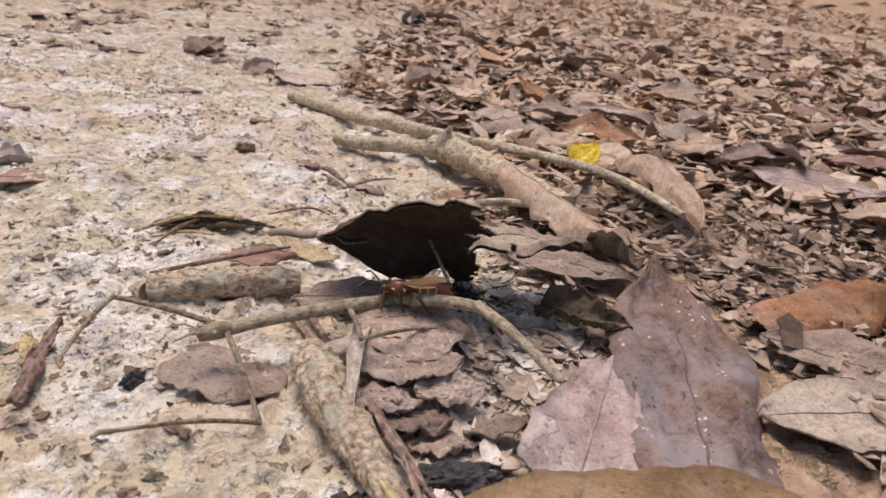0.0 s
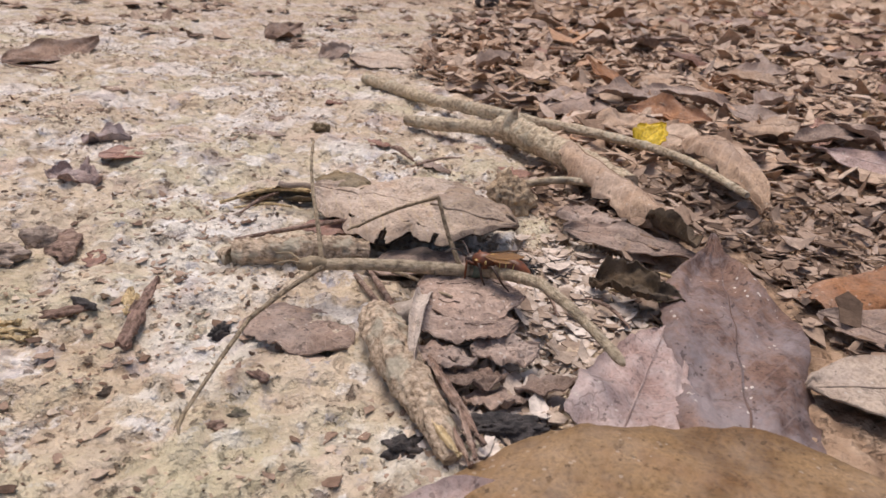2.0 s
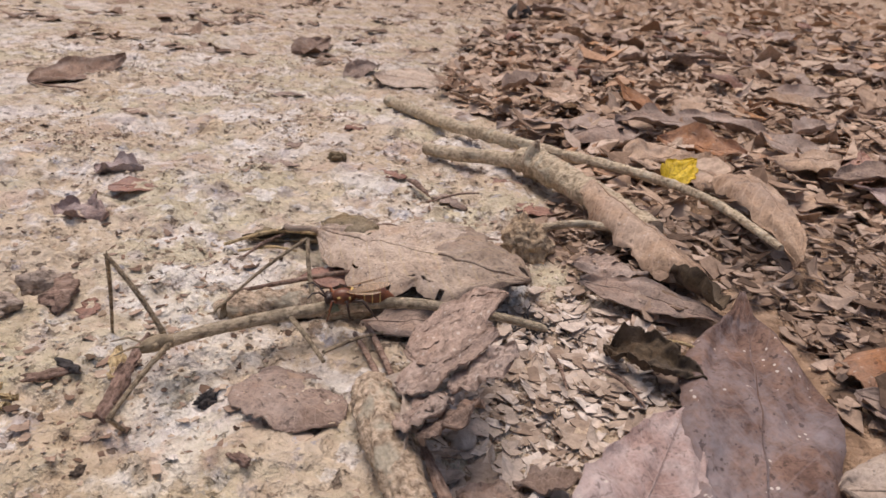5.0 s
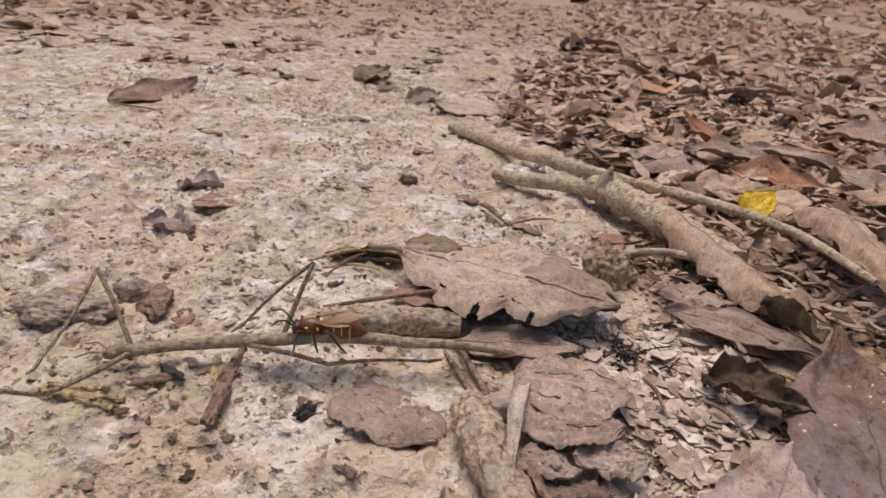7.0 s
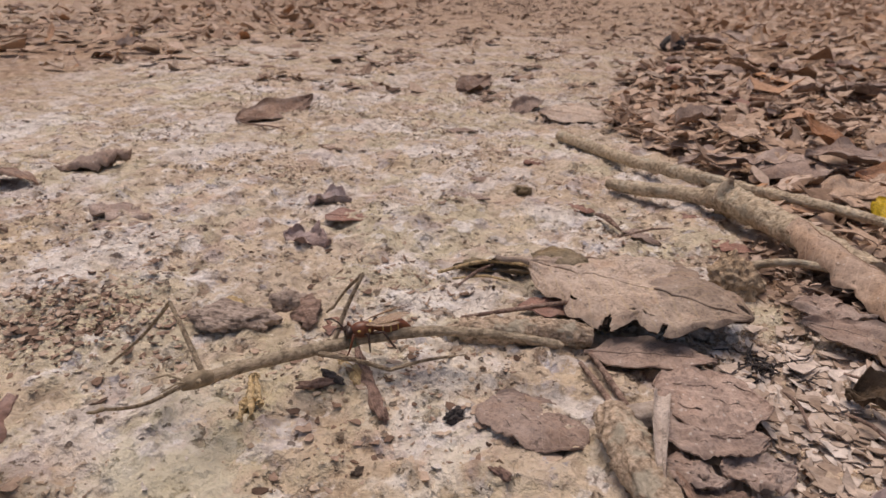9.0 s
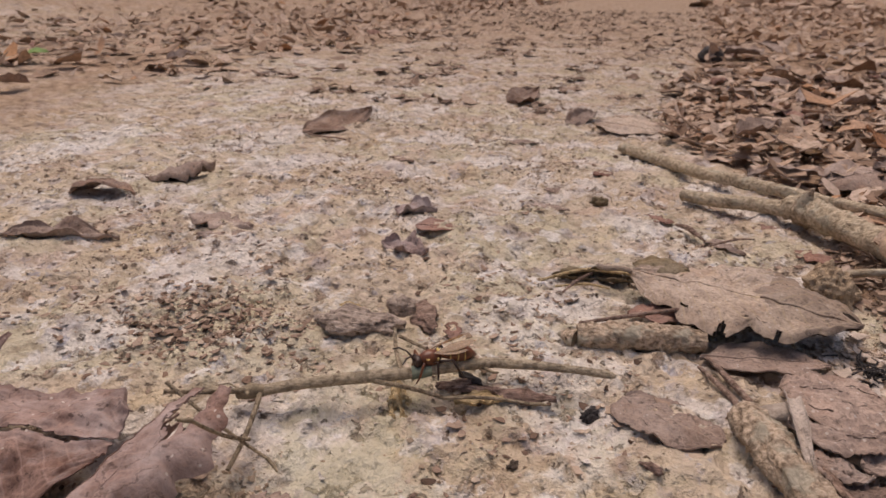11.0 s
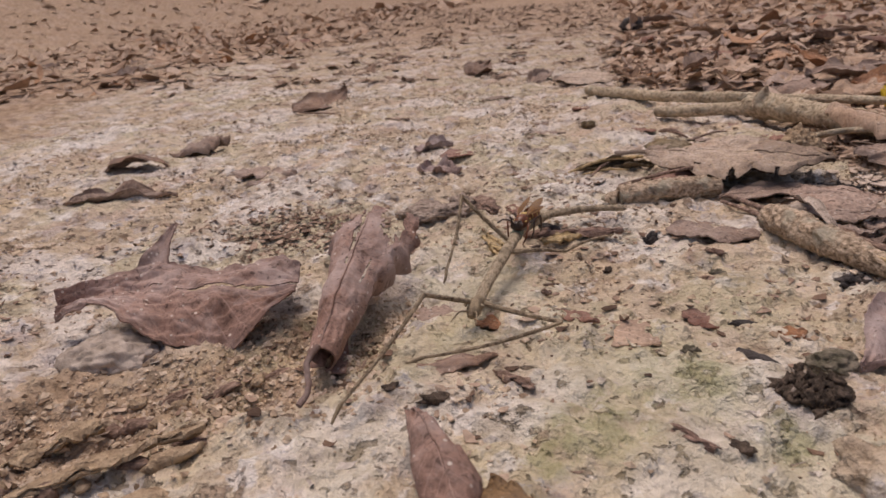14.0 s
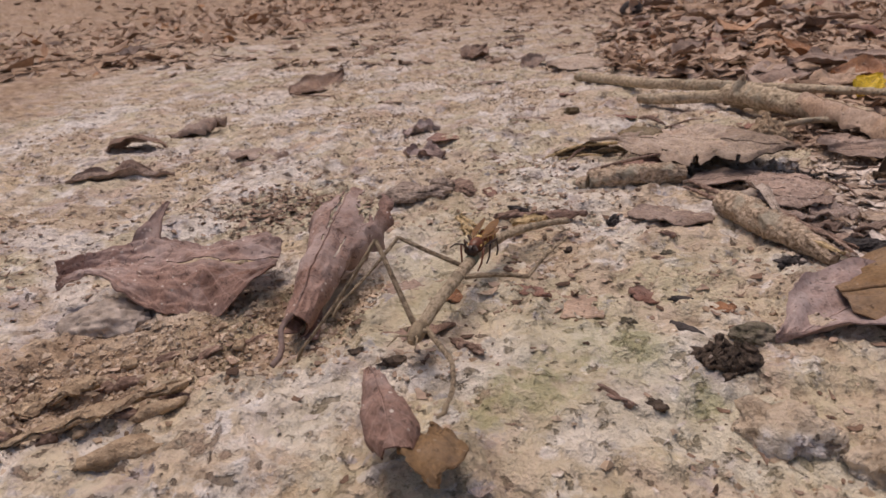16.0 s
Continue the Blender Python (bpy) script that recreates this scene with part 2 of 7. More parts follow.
def fragment_material(name, stops):
    m, nt, links, bsdf = material(name)
    geo = nt.new("ShaderNodeNewGeometry")
    co = nt.new("ShaderNodeTexCoord").outputs["Object"]
    c = ramp(nt, links, geo.outputs["Random Per Island"], stops)
    small = tex_noise(nt, links, co, 330, 4, 0.7)
    c = mixed(nt, links, 0.75, c, ramp(nt, links, small, [(0.3, (0.5, 0.47, 0.45)), (0.6, (1.12, 1.1, 1.08))]), "MULTIPLY")
    links.new(c, bsdf.inputs["Base Color"])
    bsdf.inputs["Roughness"].default_value = 0.85
    bsdf.inputs["Specular IOR Level"].default_value = 0.25
    bumped(nt, links, bsdf, small, 0.0006, 0.8)
    return m


def bark_material(name, stops, scale=1.0, stretch=(1, 4, 4), lichen=0.0, relief=0.0012):
    m, nt, links, bsdf = material(name)
    co = nt.new("ShaderNodeTexCoord").outputs["Object"]
    mp = nt.new("ShaderNodeMapping")
    mp.inputs["Scale"].default_value = stretch
    links.new(co, mp.inputs[0])
    grain = tex_noise(nt, links, mp.outputs[0], 160 * scale, 5, 0.7)
    broad = tex_noise(nt, links, co, 60 * scale, 4, 0.6)
    c = ramp(nt, links, grain, stops)
    c = mixed(nt, links, 0.6, c, ramp(nt, links, broad, [(0.32, (0.62, 0.59, 0.56)), (0.6, (1.12, 1.1, 1.08))]), "MULTIPLY")
    speckle = tex_noise(nt, links, co, 620, 3, 0.6)
    c = mixed(nt, links, 0.8, c, ramp(nt, links, speckle, [(0.36, (0.45, 0.42, 0.39)), (0.47, (0.95, 0.94, 0.93)), (0.62, (1.15, 1.14, 1.12))]), "MULTIPLY")
    damp = ramp(nt, links, tex_noise(nt, links, co, 95 * scale ** 0.3, 5, 0.7), [(0.55, (0, 0, 0)), (0.62, (1, 1, 1))])
    c = mixed(nt, links, calc(nt, links, "MULTIPLY", damp, 0.55), c, tuple(0.6 * v for v in stops[0][1]))
    if lichen:
        patch = ramp(nt, links, tex_noise(nt, links, co, 110, 3, 0.6), [(0.55, (0, 0, 0)), (0.62, (1, 1, 1))])
        c = mixed(nt, links, calc(nt, links, "MULTIPLY", patch, lichen), c, (0.5, 0.46, 0.36))
    links.new(c, bsdf.inputs["Base Color"])
    bsdf.inputs["Roughness"].default_value = 0.85
    bsdf.inputs["Specular IOR Level"].default_value = 0.25
    bumped(nt, links, bsdf, calc(nt, links, "ADD", calc(nt, links, "ADD", grain, broad), calc(nt, links, "MULTIPLY", speckle, 0.4)), relief)
    return m


def plain_material(name, a, b, scale, rough=0.6, bump=0.0004, metal=0.0, spec=0.4):
    m, nt, links, bsdf = material(name)
    co = nt.new("ShaderNodeTexCoord").outputs["Object"]
    n = tex_noise(nt, links, co, scale, 4, 0.65)
    links.new(ramp(nt, links, n, [(0.32, a), (0.66, b)]), bsdf.inputs["Base Color"])
    bsdf.inputs["Roughness"].default_value, bsdf.inputs["Specular IOR Level"].default_value = rough, spec
    bumped(nt, links, bsdf, n, bump)
    return m


SOIL = soil_material()
PURPLE = leaf_material("purple_brown_leaf", (0.10, 0.055, 0.042), (0.26, 0.16, 0.12), (0.30, 0.23, 0.22), dust=(0.31, 0.28, 0.295), dusty=0.6, veins=0.3)
BROWN = leaf_material("brown_leaf", (0.21, 0.13, 0.093), (0.40, 0.27, 0.20), (0.36, 0.25, 0.19), dusty=0.4)
TORN = leaf_material("greyish_tan_leaf", (0.28, 0.205, 0.155), (0.47, 0.37, 0.29), (0.5, 0.38, 0.22), dusty=0.3)
TAN = leaf_material("tan_leaf", (0.16, 0.09, 0.04), (0.30, 0.19, 0.095), (0.22, 0.13, 0.06), dusty=0.15)
ORANGE = leaf_material("orange_brown_leaf", (0.20, 0.085, 0.035), (0.40, 0.19, 0.09), (0.3, 0.16, 0.08), dusty=0.22)
GREYBROWN = leaf_material("grey_brown_leaf", (0.25, 0.175, 0.138), (0.41, 0.305, 0.25), (0.5, 0.38, 0.3), dusty=0.35)
PEACH = leaf_material("pinkish_tan_leaf", (0.29, 0.185, 0.12), (0.48, 0.34, 0.24), (0.6, 0.44, 0.34), dusty=0.25)
PINKGREY = leaf_material("pinkish_grey_leaf", (0.30, 0.20, 0.175), (0.46, 0.34, 0.31), (0.5, 0.4, 0.36), dust=(0.58, 0.51, 0.49), dusty=0.55)
SALLOW = leaf_material("sallow_tan_leaf", (0.42, 0.31, 0.17), (0.60, 0.47, 0.29), (0.5, 0.4, 0.24), dusty=0.2)
DRY = leaf_material("dry_grass", (0.40, 0.32, 0.26), (0.60, 0.51, 0.44), (0.66, 0.57, 0.49), dusty=0.3)
PALE = leaf_material("pale_leaf", (0.36, 0.27, 0.21), (0.55, 0.44, 0.35), (0.42, 0.32, 0.24), dusty=0.3)
RUSSET = leaf_material("russet_leaf", (0.19, 0.09, 0.065), (0.36, 0.20, 0.15), (0.3, 0.2, 0.16), dusty=0.25)
# near-black: a damp underside whose shade is put into the colour
DARK = leaf_material("shaded_leaf_underside", (0.018, 0.012, 0.009), (0.05, 0.032, 0.022), (0.06, 0.04, 0.03), dusty=0.02)
DAMP = leaf_material("dark_damp_leaf", (0.045, 0.03, 0.018), (0.13, 0.09, 0.052), (0.12, 0.085, 0.05), dusty=0.1)
MAROON = leaf_material("maroon_brown_leaf", (0.15, 0.082, 0.062), (0.34, 0.22, 0.18), (0.42, 0.29, 0.24), dust=(0.52, 0.43, 0.40), dusty=0.55)
YELLOW = leaf_material("yellow_leaf", (0.55, 0.33, 0.01), (0.78, 0.55, 0.03), (0.6, 0.42, 0.06), dusty=0.0, blotch=(0.25, 0.15, 0.03), rough=0.45)
OLIVE = leaf_material("olive_brown_leaf", (0.14, 0.105, 0.06), (0.29, 0.225, 0.135), (0.25, 0.2, 0.12), dusty=0.15)
STICK = bark_material("weathered_stick", [(0.3, (0.27, 0.20, 0.13)), (0.46, (0.52, 0.42, 0.30)), (0.7, (0.70, 0.60, 0.45))], lichen=0.5)
BARK = bark_material("rough_bark", [(0.33, (0.17, 0.115, 0.075)), (0.46, (0.47, 0.36, 0.26)), (0.64, (0.70, 0.57, 0.44))], 2.4, (1.5, 2.5, 2.5), lichen=0.6, relief=0.0008)
ROTTEN = bark_material("rotten_wood", [(0.3, (0.13, 0.08, 0.06)), (0.5, (0.34, 0.23, 0.18)), (0.72, (0.52, 0.40, 0.33))], 1.2, (1, 5, 5))
REDBARK = bark_material("red_brown_bark", [(0.3, (0.14, 0.088, 0.07)), (0.5, (0.35, 0.235, 0.19)), (0.72, (0.50, 0.365, 0.31))], 1.4, (1, 5, 5))
STRAW = bark_material("straw_wood", [(0.3, (0.40, 0.28, 0.14)), (0.5, (0.66, 0.50, 0.28)), (0.72, (0.78, 0.64, 0.41))], 1.0, (1, 7, 7))
STONE = plain_material("limestone_pebble", (0.26, 0.21, 0.165), (0.58, 0.49, 0.42), 150, 0.9, 0.0016, spec=0.2)
MOSSY = plain_material("mossy_stone", (0.07, 0.065, 0.04), (0.26, 0.22, 0.17), 260, 0.9, 0.0016, spec=0.2)
GREYWOOD = bark_material("grey_weathered_wood", [(0.3, (0.2, 0.15, 0.12)), (0.5, (0.46, 0.37, 0.31)), (0.72, (0.64, 0.54, 0.46))], 1.1, (1, 4, 6))
CLOD = plain_material("granular_soil", (0.28, 0.195, 0.125), (0.60, 0.455, 0.31), 320, 0.95, 0.003, spec=0.15)
BLACK = plain_material("charred_and_shade_black", (0.02, 0.018, 0.018), (0.09, 0.075, 0.07), 300, 0.8, 0.002)
INSECT = bark_material("stick_insect_skin", [(0.3, (0.36, 0.285, 0.195)), (0.5, (0.57, 0.47, 0.34)), (0.75, (0.69, 0.60, 0.46))], 2.0, (2, 6, 6))
LEG = bark_material("stick_insect_leg", [(0.3, (0.22, 0.165, 0.11)), (0.5, (0.42, 0.335, 0.235)), (0.75, (0.56, 0.47, 0.35))], 2.0, (2, 6, 6))
INSECT_DARK = plain_material("stick_insect_joint", (0.16, 0.12, 0.075), (0.36, 0.28, 0.18), 500, 0.7)
TEAL = plain_material("stick_insect_teal_band", (0.13, 0.17, 0.13), (0.24, 0.27, 0.19), 600, 0.6)
WASP_RED = plain_material("wasp_red_brown", (0.08, 0.024, 0.011), (0.23, 0.075, 0.027), 500, 0.35, 0.0001, spec=0.5)
WASP_DARK = plain_material("wasp_dark", (0.025, 0.014, 0.01), (0.07, 0.035, 0.022), 500, 0.4, 0.0001, spec=0.5)
WASP_YELLOW = plain_material("wasp_yellow_band", (0.62, 0.42, 0.12), (0.78, 0.58, 0.22), 500, 0.4, 0.0001)
LITTER = fragment_material("litter_fragments", [(0.0, (0.19, 0.125, 0.085)), (0.14, (0.37, 0.25, 0.175)), (0.4, (0.51, 0.365, 0.265)), (0.65, (0.56, 0.42, 0.315)), (0.92, (0.58, 0.45, 0.36)), (1.0, (0.50, 0.27, 0.14))])
FLAKES = fragment_material("pale_flakes", [(0.0, (0.30, 0.22, 0.165)), (0.25, (0.48, 0.38, 0.30)), (0.7, (0.62, 0.52, 0.44)), (1.0, (0.72, 0.64, 0.57))])
CRUMBLED = fragment_material("crumbled_litter", [(0.0, (0.10, 0.065, 0.045)), (0.25, (0.25, 0.17, 0.12)), (0.6, (0.38, 0.275, 0.205)), (1.0, (0.52, 0.40, 0.32))])
CHAR = plain_material("charred_crumbs", (0.03, 0.024, 0.02), (0.17, 0.125, 0.095), 420, 0.9, 0.002, spec=0.2)
CHAFF = fragment_material("path_chaff", [(0.0, (0.08, 0.05, 0.035)), (0.25, (0.24, 0.155, 0.11)), (0.6, (0.40, 0.29, 0.22)), (1.0, (0.56, 0.44, 0.34))])
CRUMBS = fragment_material("soil_crumbs", [(0.0, (0.10, 0.065, 0.04)), (0.12, (0.36, 0.26, 0.18)), (0.5, (0.60, 0.47, 0.34)), (1.0, (0.70, 0.58, 0.46))])
m_wing, nt, links, bsdf = material("amber_wing")
uv = nt.new("ShaderNodeUVMap")
uv.uv_map = "UVMap"
sep = nt.new("ShaderNodeSeparateXYZ")
links.new(uv.outputs[0], sep.inputs[0])
wing_run = calc(nt, links, "ADD", sep.outputs[1], calc(nt, links, "MULTIPLY", sep.outputs[0], 0.16))
wing_vein = calc(nt, links, "GREATER_THAN", calc(nt, links, "SINE", calc(nt, links, "MULTIPLY", wing_run, 34.0)), 0.35)
links.new(mixed(nt, links, wing_vein, (0.42, 0.22, 0.07), (0.10, 0.04, 0.018)), bsdf.inputs["Base Color"])
bsdf.inputs["Roughness"].default_value = 0.35
links.new(calc(nt, links, "ADD", calc(nt, links, "MULTIPLY", wing_vein, 0.35), 0.55), bsdf.inputs["Alpha"])
WING = m_wing


# ---- building helpers ----
def as_mesh(name, bm, *mats, smooth=True):
    me = bpy.data.meshes.new(name)
    bm.normal_update()
    bm.to_mesh(me)
    bm.free()
    for mt in mats:
        me.materials.append(mt)
    if smooth:
        me.polygons.foreach_set("use_smooth", [True] * len(me.polygons))
    return me


def part(name, bm, mat, parent, label=""):
    mats = mat if isinstance(mat, tuple) else (mat,)
    ob = new(name, as_mesh(name, bm, *mats))
    ob.parent = parent
    return tagged(ob, label)


def thing(name, m, label, category, group="", kind=""):
    ob = new(name)
    ob.empty_display_size = 0.005
    ob.matrix_basis = m
    return tagged(ob, label, category, group, kind)


def tube(points, radii, sides=10, lumps=0.0, seed=0, cap=True, bm=None, fine=0.45):
    """A round bar along points, with a radius at each, and knobbly by lumps (a share of the radius)."""
    bm = bm or bmesh.new()
    pts = [Vector(p) for p in points]
    rings, side = [], None
    for i, p in enumerate(pts):
        d = (pts[min(i + 1, len(pts) - 1)] - pts[max(i - 1, 0)]).normalized()
        if side is None:
            side = d.orthogonal().normalized()
        side = (side - d * side.dot(d)).normalized()
        other = d.cross(side)
        ring = []
        for k in range(sides):
            a = 2 * math.pi * k / sides
            r = radii[i] * (1 + lumps * noise.noise((p.x * 190 + seed, p.y * 190 + 2.4 * math.cos(a), p.z * 190 + 2.4 * math.sin(a))) + fine * lumps * noise.noise((p.x * 620 + seed, p.y * 620 + 5 * math.cos(a), p.z * 620 + 5 * math.sin(a))))
            ring.append(bm.verts.new(p + (side * math.cos(a) + other * math.sin(a)) * r))
        rings.append(ring)
    for a, b in zip(rings, rings[1:]):
        for k in range(sides):
            bm.faces.new((a[k], a[(k + 1) % sides], b[(k + 1) % sides], b[k]))
    if cap:
        for ring in (rings[0][::-1], rings[-1]):
            for edge in bm.faces.new(ring).edges:
                edge.smooth = False
    return bm


def smooth_line(ctrl, n):
    """Catmull-Rom through the control points (x, y, z, radius)."""
    c = np.array([ctrl[0], *ctrl, ctrl[-1]], float)
    out = []
    for i in range(n):
        u = i / (n - 1) * (len(ctrl) - 1)
        k = min(int(u), len(ctrl) - 2)
        f = u - k
        p0, p1, p2, p3 = c[k], c[k + 1], c[k + 2], c[k + 3]
        out.append(0.5 * (2 * p1 + (p2 - p0) * f + (2 * p0 - 5 * p1 + 4 * p2 - p3) * f * f + (3 * p1 - p0 - 3 * p2 + p3) * f ** 3))
    return [tuple(p[:3]) for p in out], [float(p[3]) for p in out]


def blade_mesh(L, W, bend=0.0, fold=0.0, roll=0.0, twist=0.0, tip=1.0, base=1.0, wave=0.0, ragged=0.0, holes=(), cut=None, start=None, arches=None, seed=0, nu=34, nv=18, thick=0.00035, shape=None, roll_end=None):
    """A leaf blade along +x from 0 to L. bend: degrees that it turns down along its length; fold: degrees by which each half rises;
    roll: further degrees by which the edges curl; tip, base: how slim the ends are; wave: ripples in metres; ragged: share of the edge eaten away;
    holes: (u, v, ru, rv) ellipses torn out; arches: (height, number, phase) of the waves of one edge; cut, start: share of the length at which it is torn off, or from which it goes on; shape: (u, share of the width) where the outline is no plain oval; roll_end: the curl at the tip, if another."""
    bm = bmesh.new()
    uvl = bm.loops.layers.uv.new("UVMap")
    rows, spine = [], []
    x = z = 0.0
    for i in range(nu + 1):
        u = i / nu
        a = radians(bend) * (0.5 - u)
        spine.append((x, z, a))
        x += math.cos(a) * L / nu
        z += math.sin(a) * L / nu
    for i in range(nu + 1):
        u = i / nu
        w = W / 2 * max(math.sin(math.pi * min(max(u, 0.004), 0.996) ** (0.85 if tip >= base else 1.15)), 0.0) ** (0.55 + 0.45 * (tip if u > 0.5 else base))
        if shape:
            w = W / 2 * float(np.interp(u, [p[0] for p in shape], [p[1] for p in shape]))
        px, pz, a = spine[i]
        row = []
        for j in range(nv + 1):
            v = 2 * j / nv - 1
            rag = 1 - (ragged * max(0, noise.noise((u * 9 + seed, (v > 0) * 7.7, seed * 1.3)) + 0.25 * noise.noise((u * 31, v > 0, seed)) + 0.1) + 0.05 * noise.noise((u * 24, (v > 0) * 3.3, seed + 2))) * abs(v)
            s = v * w * rag
            g = radians(fold) + radians(roll if roll_end is None else roll + (roll_end - roll) * u) * abs(v) ** 2
            y, up = abs(s) * math.cos(g), abs(s) * math.sin(g)
            y = math.copysign(y, v)
            up += wave * noise.noise((u * 4.5 + seed * 3.1, v * 1.8, seed)) * (0.35 + abs(v)) + 0.3 * wave * noise.noise((u * 14, v * 6, seed + 4))
            up += 0.12 * wave * noise.noise((u * 30, v * 15, seed + 9))
            if arches and v < 0:
                up += arches[0] * math.sin(2 * math.pi * (arches[1] * u + arches[2])) * abs(v) ** 1.3
            t = radians(twist) * (u - 0.5)
            y, up = y * math.cos(t) - up * math.sin(t), y * math.sin(t) + up * math.cos(t)
            row.append(bm.verts.new((px - math.sin(a) * up, y, pz + math.cos(a) * up)))
            if j == nv // 2:
                spine[i] = (px - math.sin(a) * up, pz + math.cos(a) * up, a)
        rows.append(row)
    for i in range(nu):
        for j in range(nv):
            u, v = (i + 0.5) / nu, 2 * (j + 0.5) / nv - 1
            if cut is not None and u > cut + 0.12 * noise.noise((v * 2.2, seed, 1)) + 0.05 * noise.noise((v * 9, seed, 2)):
                continue
            if start is not None and u <= start + 0.12 * noise.noise((v * 2.2, seed, 1)) + 0.05 * noise.noise((v * 9, seed, 2)):
                continue
            u, v = u + 0.02 * noise.noise((v * 4, u * 7, seed)), v + 0.05 * noise.noise((u * 9, v * 3, seed + 1))
            if any(((u - hu) / ru) ** 2 + ((v - hv) / rv) ** 2 < 1 + 0.9 * noise.noise((u * 22, v * 11, seed + 6)) for hu, hv, ru, rv in holes):
                continue
            f = bm.faces.new((rows[i][j], rows[i + 1][j], rows[i + 1][j + 1], rows[i][j + 1]))
            for loop, (uu, vv) in zip(f.loops, ((i, j), (i + 1, j), (i + 1, j + 1), (i, j + 1))):
                loop[uvl].uv = (uu / nu, vv / nv)
    bmesh.ops.delete(bm, geom=[v for v in bm.verts if not v.link_faces], context="VERTS")
    bm.normal_update()
    top, upper = list(bm.faces), list(bm.verts)
    rim = [e for e in bm.edges if len(e.link_faces) == 1]
    lower = {v: bm.verts.new(v.co - v.normal * thick) for v in upper}
    for f in top:
        g = bm.faces.new([lower[v] for v in reversed(f.verts)])
        for a, b in zip(g.loops, reversed(f.loops)):
            a[uvl].uv = b[uvl].uv
    for e in rim:
        a, b = (l.vert for l in (e.link_loops[0], e.link_loops[0].link_loop_next))
        f = bm.faces.new((b, a, lower[a], lower[b]))
        for edge in f.edges:
            edge.smooth = False
        for loop in f.loops:
            loop[uvl].uv = e.link_loops[0][uvl].uv
    return bm, spine


def leaf(name, m, label, mats, L, W, stalk=0.0, stalk_turn=0.0, rib=True, cut=None, group="", category="dead leaf", rib_mat=None, settle=None, **kw):
    """One dead leaf as a thing: blade, midrib and stalk. settle: share of the blade that sinks to the ground or below it."""
    ob = thing(name, m, label, category, group)
    bm, spine = blade_mesh(L, W, cut=cut, **kw)
    if settle is not None:
        gaps = sorted(p.z - ground_z(p.x, p.y) for p in (m @ v.co for v in list(bm.verts)[::5]))
        ob.matrix_basis = Matrix.Translation((0, 0, -gaps[int(settle * (len(gaps) - 1))])) @ m
    part("blade", bm, mats[0], ob)
    if rib:
        n = int((cut or 0.97) * (len(spine) - 1)) - 1
        line = [(x, 0, z + 0.0001) for x, z, a in spine[: max(n, 3)]]
        r = [max(0.00025, W * 0.009) * (1 - 0.8 * i / len(line)) for i in range(len(line))]
        part("midrib", tube(line, r, 6), rib_mat or mats[-1], ob)
    if stalk:
        a0 = spine[0][2]
        line = [(-stalk * i / 6 * math.cos(a0), 0.08 * stalk * math.sin(i), -stalk * i / 6 * math.sin(a0) * 0.5 + 0.0002) for i in range(7)]
        line = [tuple(Matrix.Rotation(radians(stalk_turn), 3, "Z") @ Vector(p)) for p in line]
        part("stalk", tube(line, [max(0.0006, W * 0.02)] * 7, 6), rib_mat or mats[-1], ob)
    return ob


def lay(x, y, up, heading=0.0, pitch=0.0, lean=0.0):
    """A pose on the ground: up metres above it, x axis to the heading, pitched up at its far end and leaning to its right."""
    return pose(x, y, ground_z(x, y) + up) @ pose(0, 0, 0, 0, 0, heading) @ pose(0, 0, 0, lean, -pitch, 0)


def stick(name, label, mat, ctrl, n=36, sides=12, lumps=0.18, seed=0, category="stick", fine=0.45):
    pts, radii = smooth_line(ctrl, n)
    o = Vector(pts[0])
    ob = thing(name, Matrix.Translation(o), label, category)
    part("shaft", tube([Vector(p) - o for p in pts], radii, sides, lumps, seed, fine=fine), mat, ob)
    return ob


def lump_mesh(sx, sy, sz, rough=0.3, seed=0, cuts=3, freq=1.6, grain=0.0):
    bm = bmesh.new()
    bmesh.ops.create_icosphere(bm, subdivisions=cuts, radius=1)
    for v in bm.verts:
        d = v.co.normalized()
        k = 1 + rough * fbm(d.x * freq + seed, d.y * freq, d.z * freq + seed * 2) + grain * fbm(d.x * 6 + seed, d.y * 6, d.z * 6, 2)
        v.co = Vector((d.x * sx * k, d.y * sy * k, max(d.z, -0.45) * sz * k))
    return bm


# ---- ground: one sheet to the horizon ----
def spaced(lo, hi, step, far_lo, far_hi, grow=1.09):
    core = list(np.arange(lo, hi, step))
    left, d, x = [], step, lo
    while x > far_lo:
        d *= grow
        x -= d
        left.append(x)
    right, d, x = [], step, core[-1]
    while x < far_hi:
        d *= grow
        x += d
        right.append(x)
    return left[::-1] + core + right


def grit_and_leaf_shade(x, y):
    """Loose tan grit in a worn hollow beside the crust, widened to paint in shade beneath the maroon leaf."""
    d = (y - 0.009) - 0.8 * (x + 0.175)
    return 0.85 * math.exp(-(d / 0.028) ** 4) * min(max((-0.115 - x) / 0.02, 0), 1) if -0.36 < x else 0.0


def algae(x, y):
    """A thin green-brown film, thickest on the damp near part of the path."""
    a = math.exp(-((x + 0.07) / 0.09) ** 4 - ((y - 0.055) / 0.09) ** 4)
    return min(max(a * (0.6 + 1.0 * noise.noise((x * 24, y * 24, 12))), 0), 0.85)


def moss(x, y):
    """A few damp spots of green moss film."""
    return min(0.48, sum(math.exp(-(((x - a) ** 2 + (y - b) ** 2) / r ** 2) * (1 + 0.8 * noise.noise((x * 110, y * 110, 2)))) for a, b, r in ((-0.0695, 0.0178, 0.008), (-0.0529, 0.0364, 0.008), (-0.0768, 0.0082, 0.004), (-0.0369, 0.0219, 0.004))))


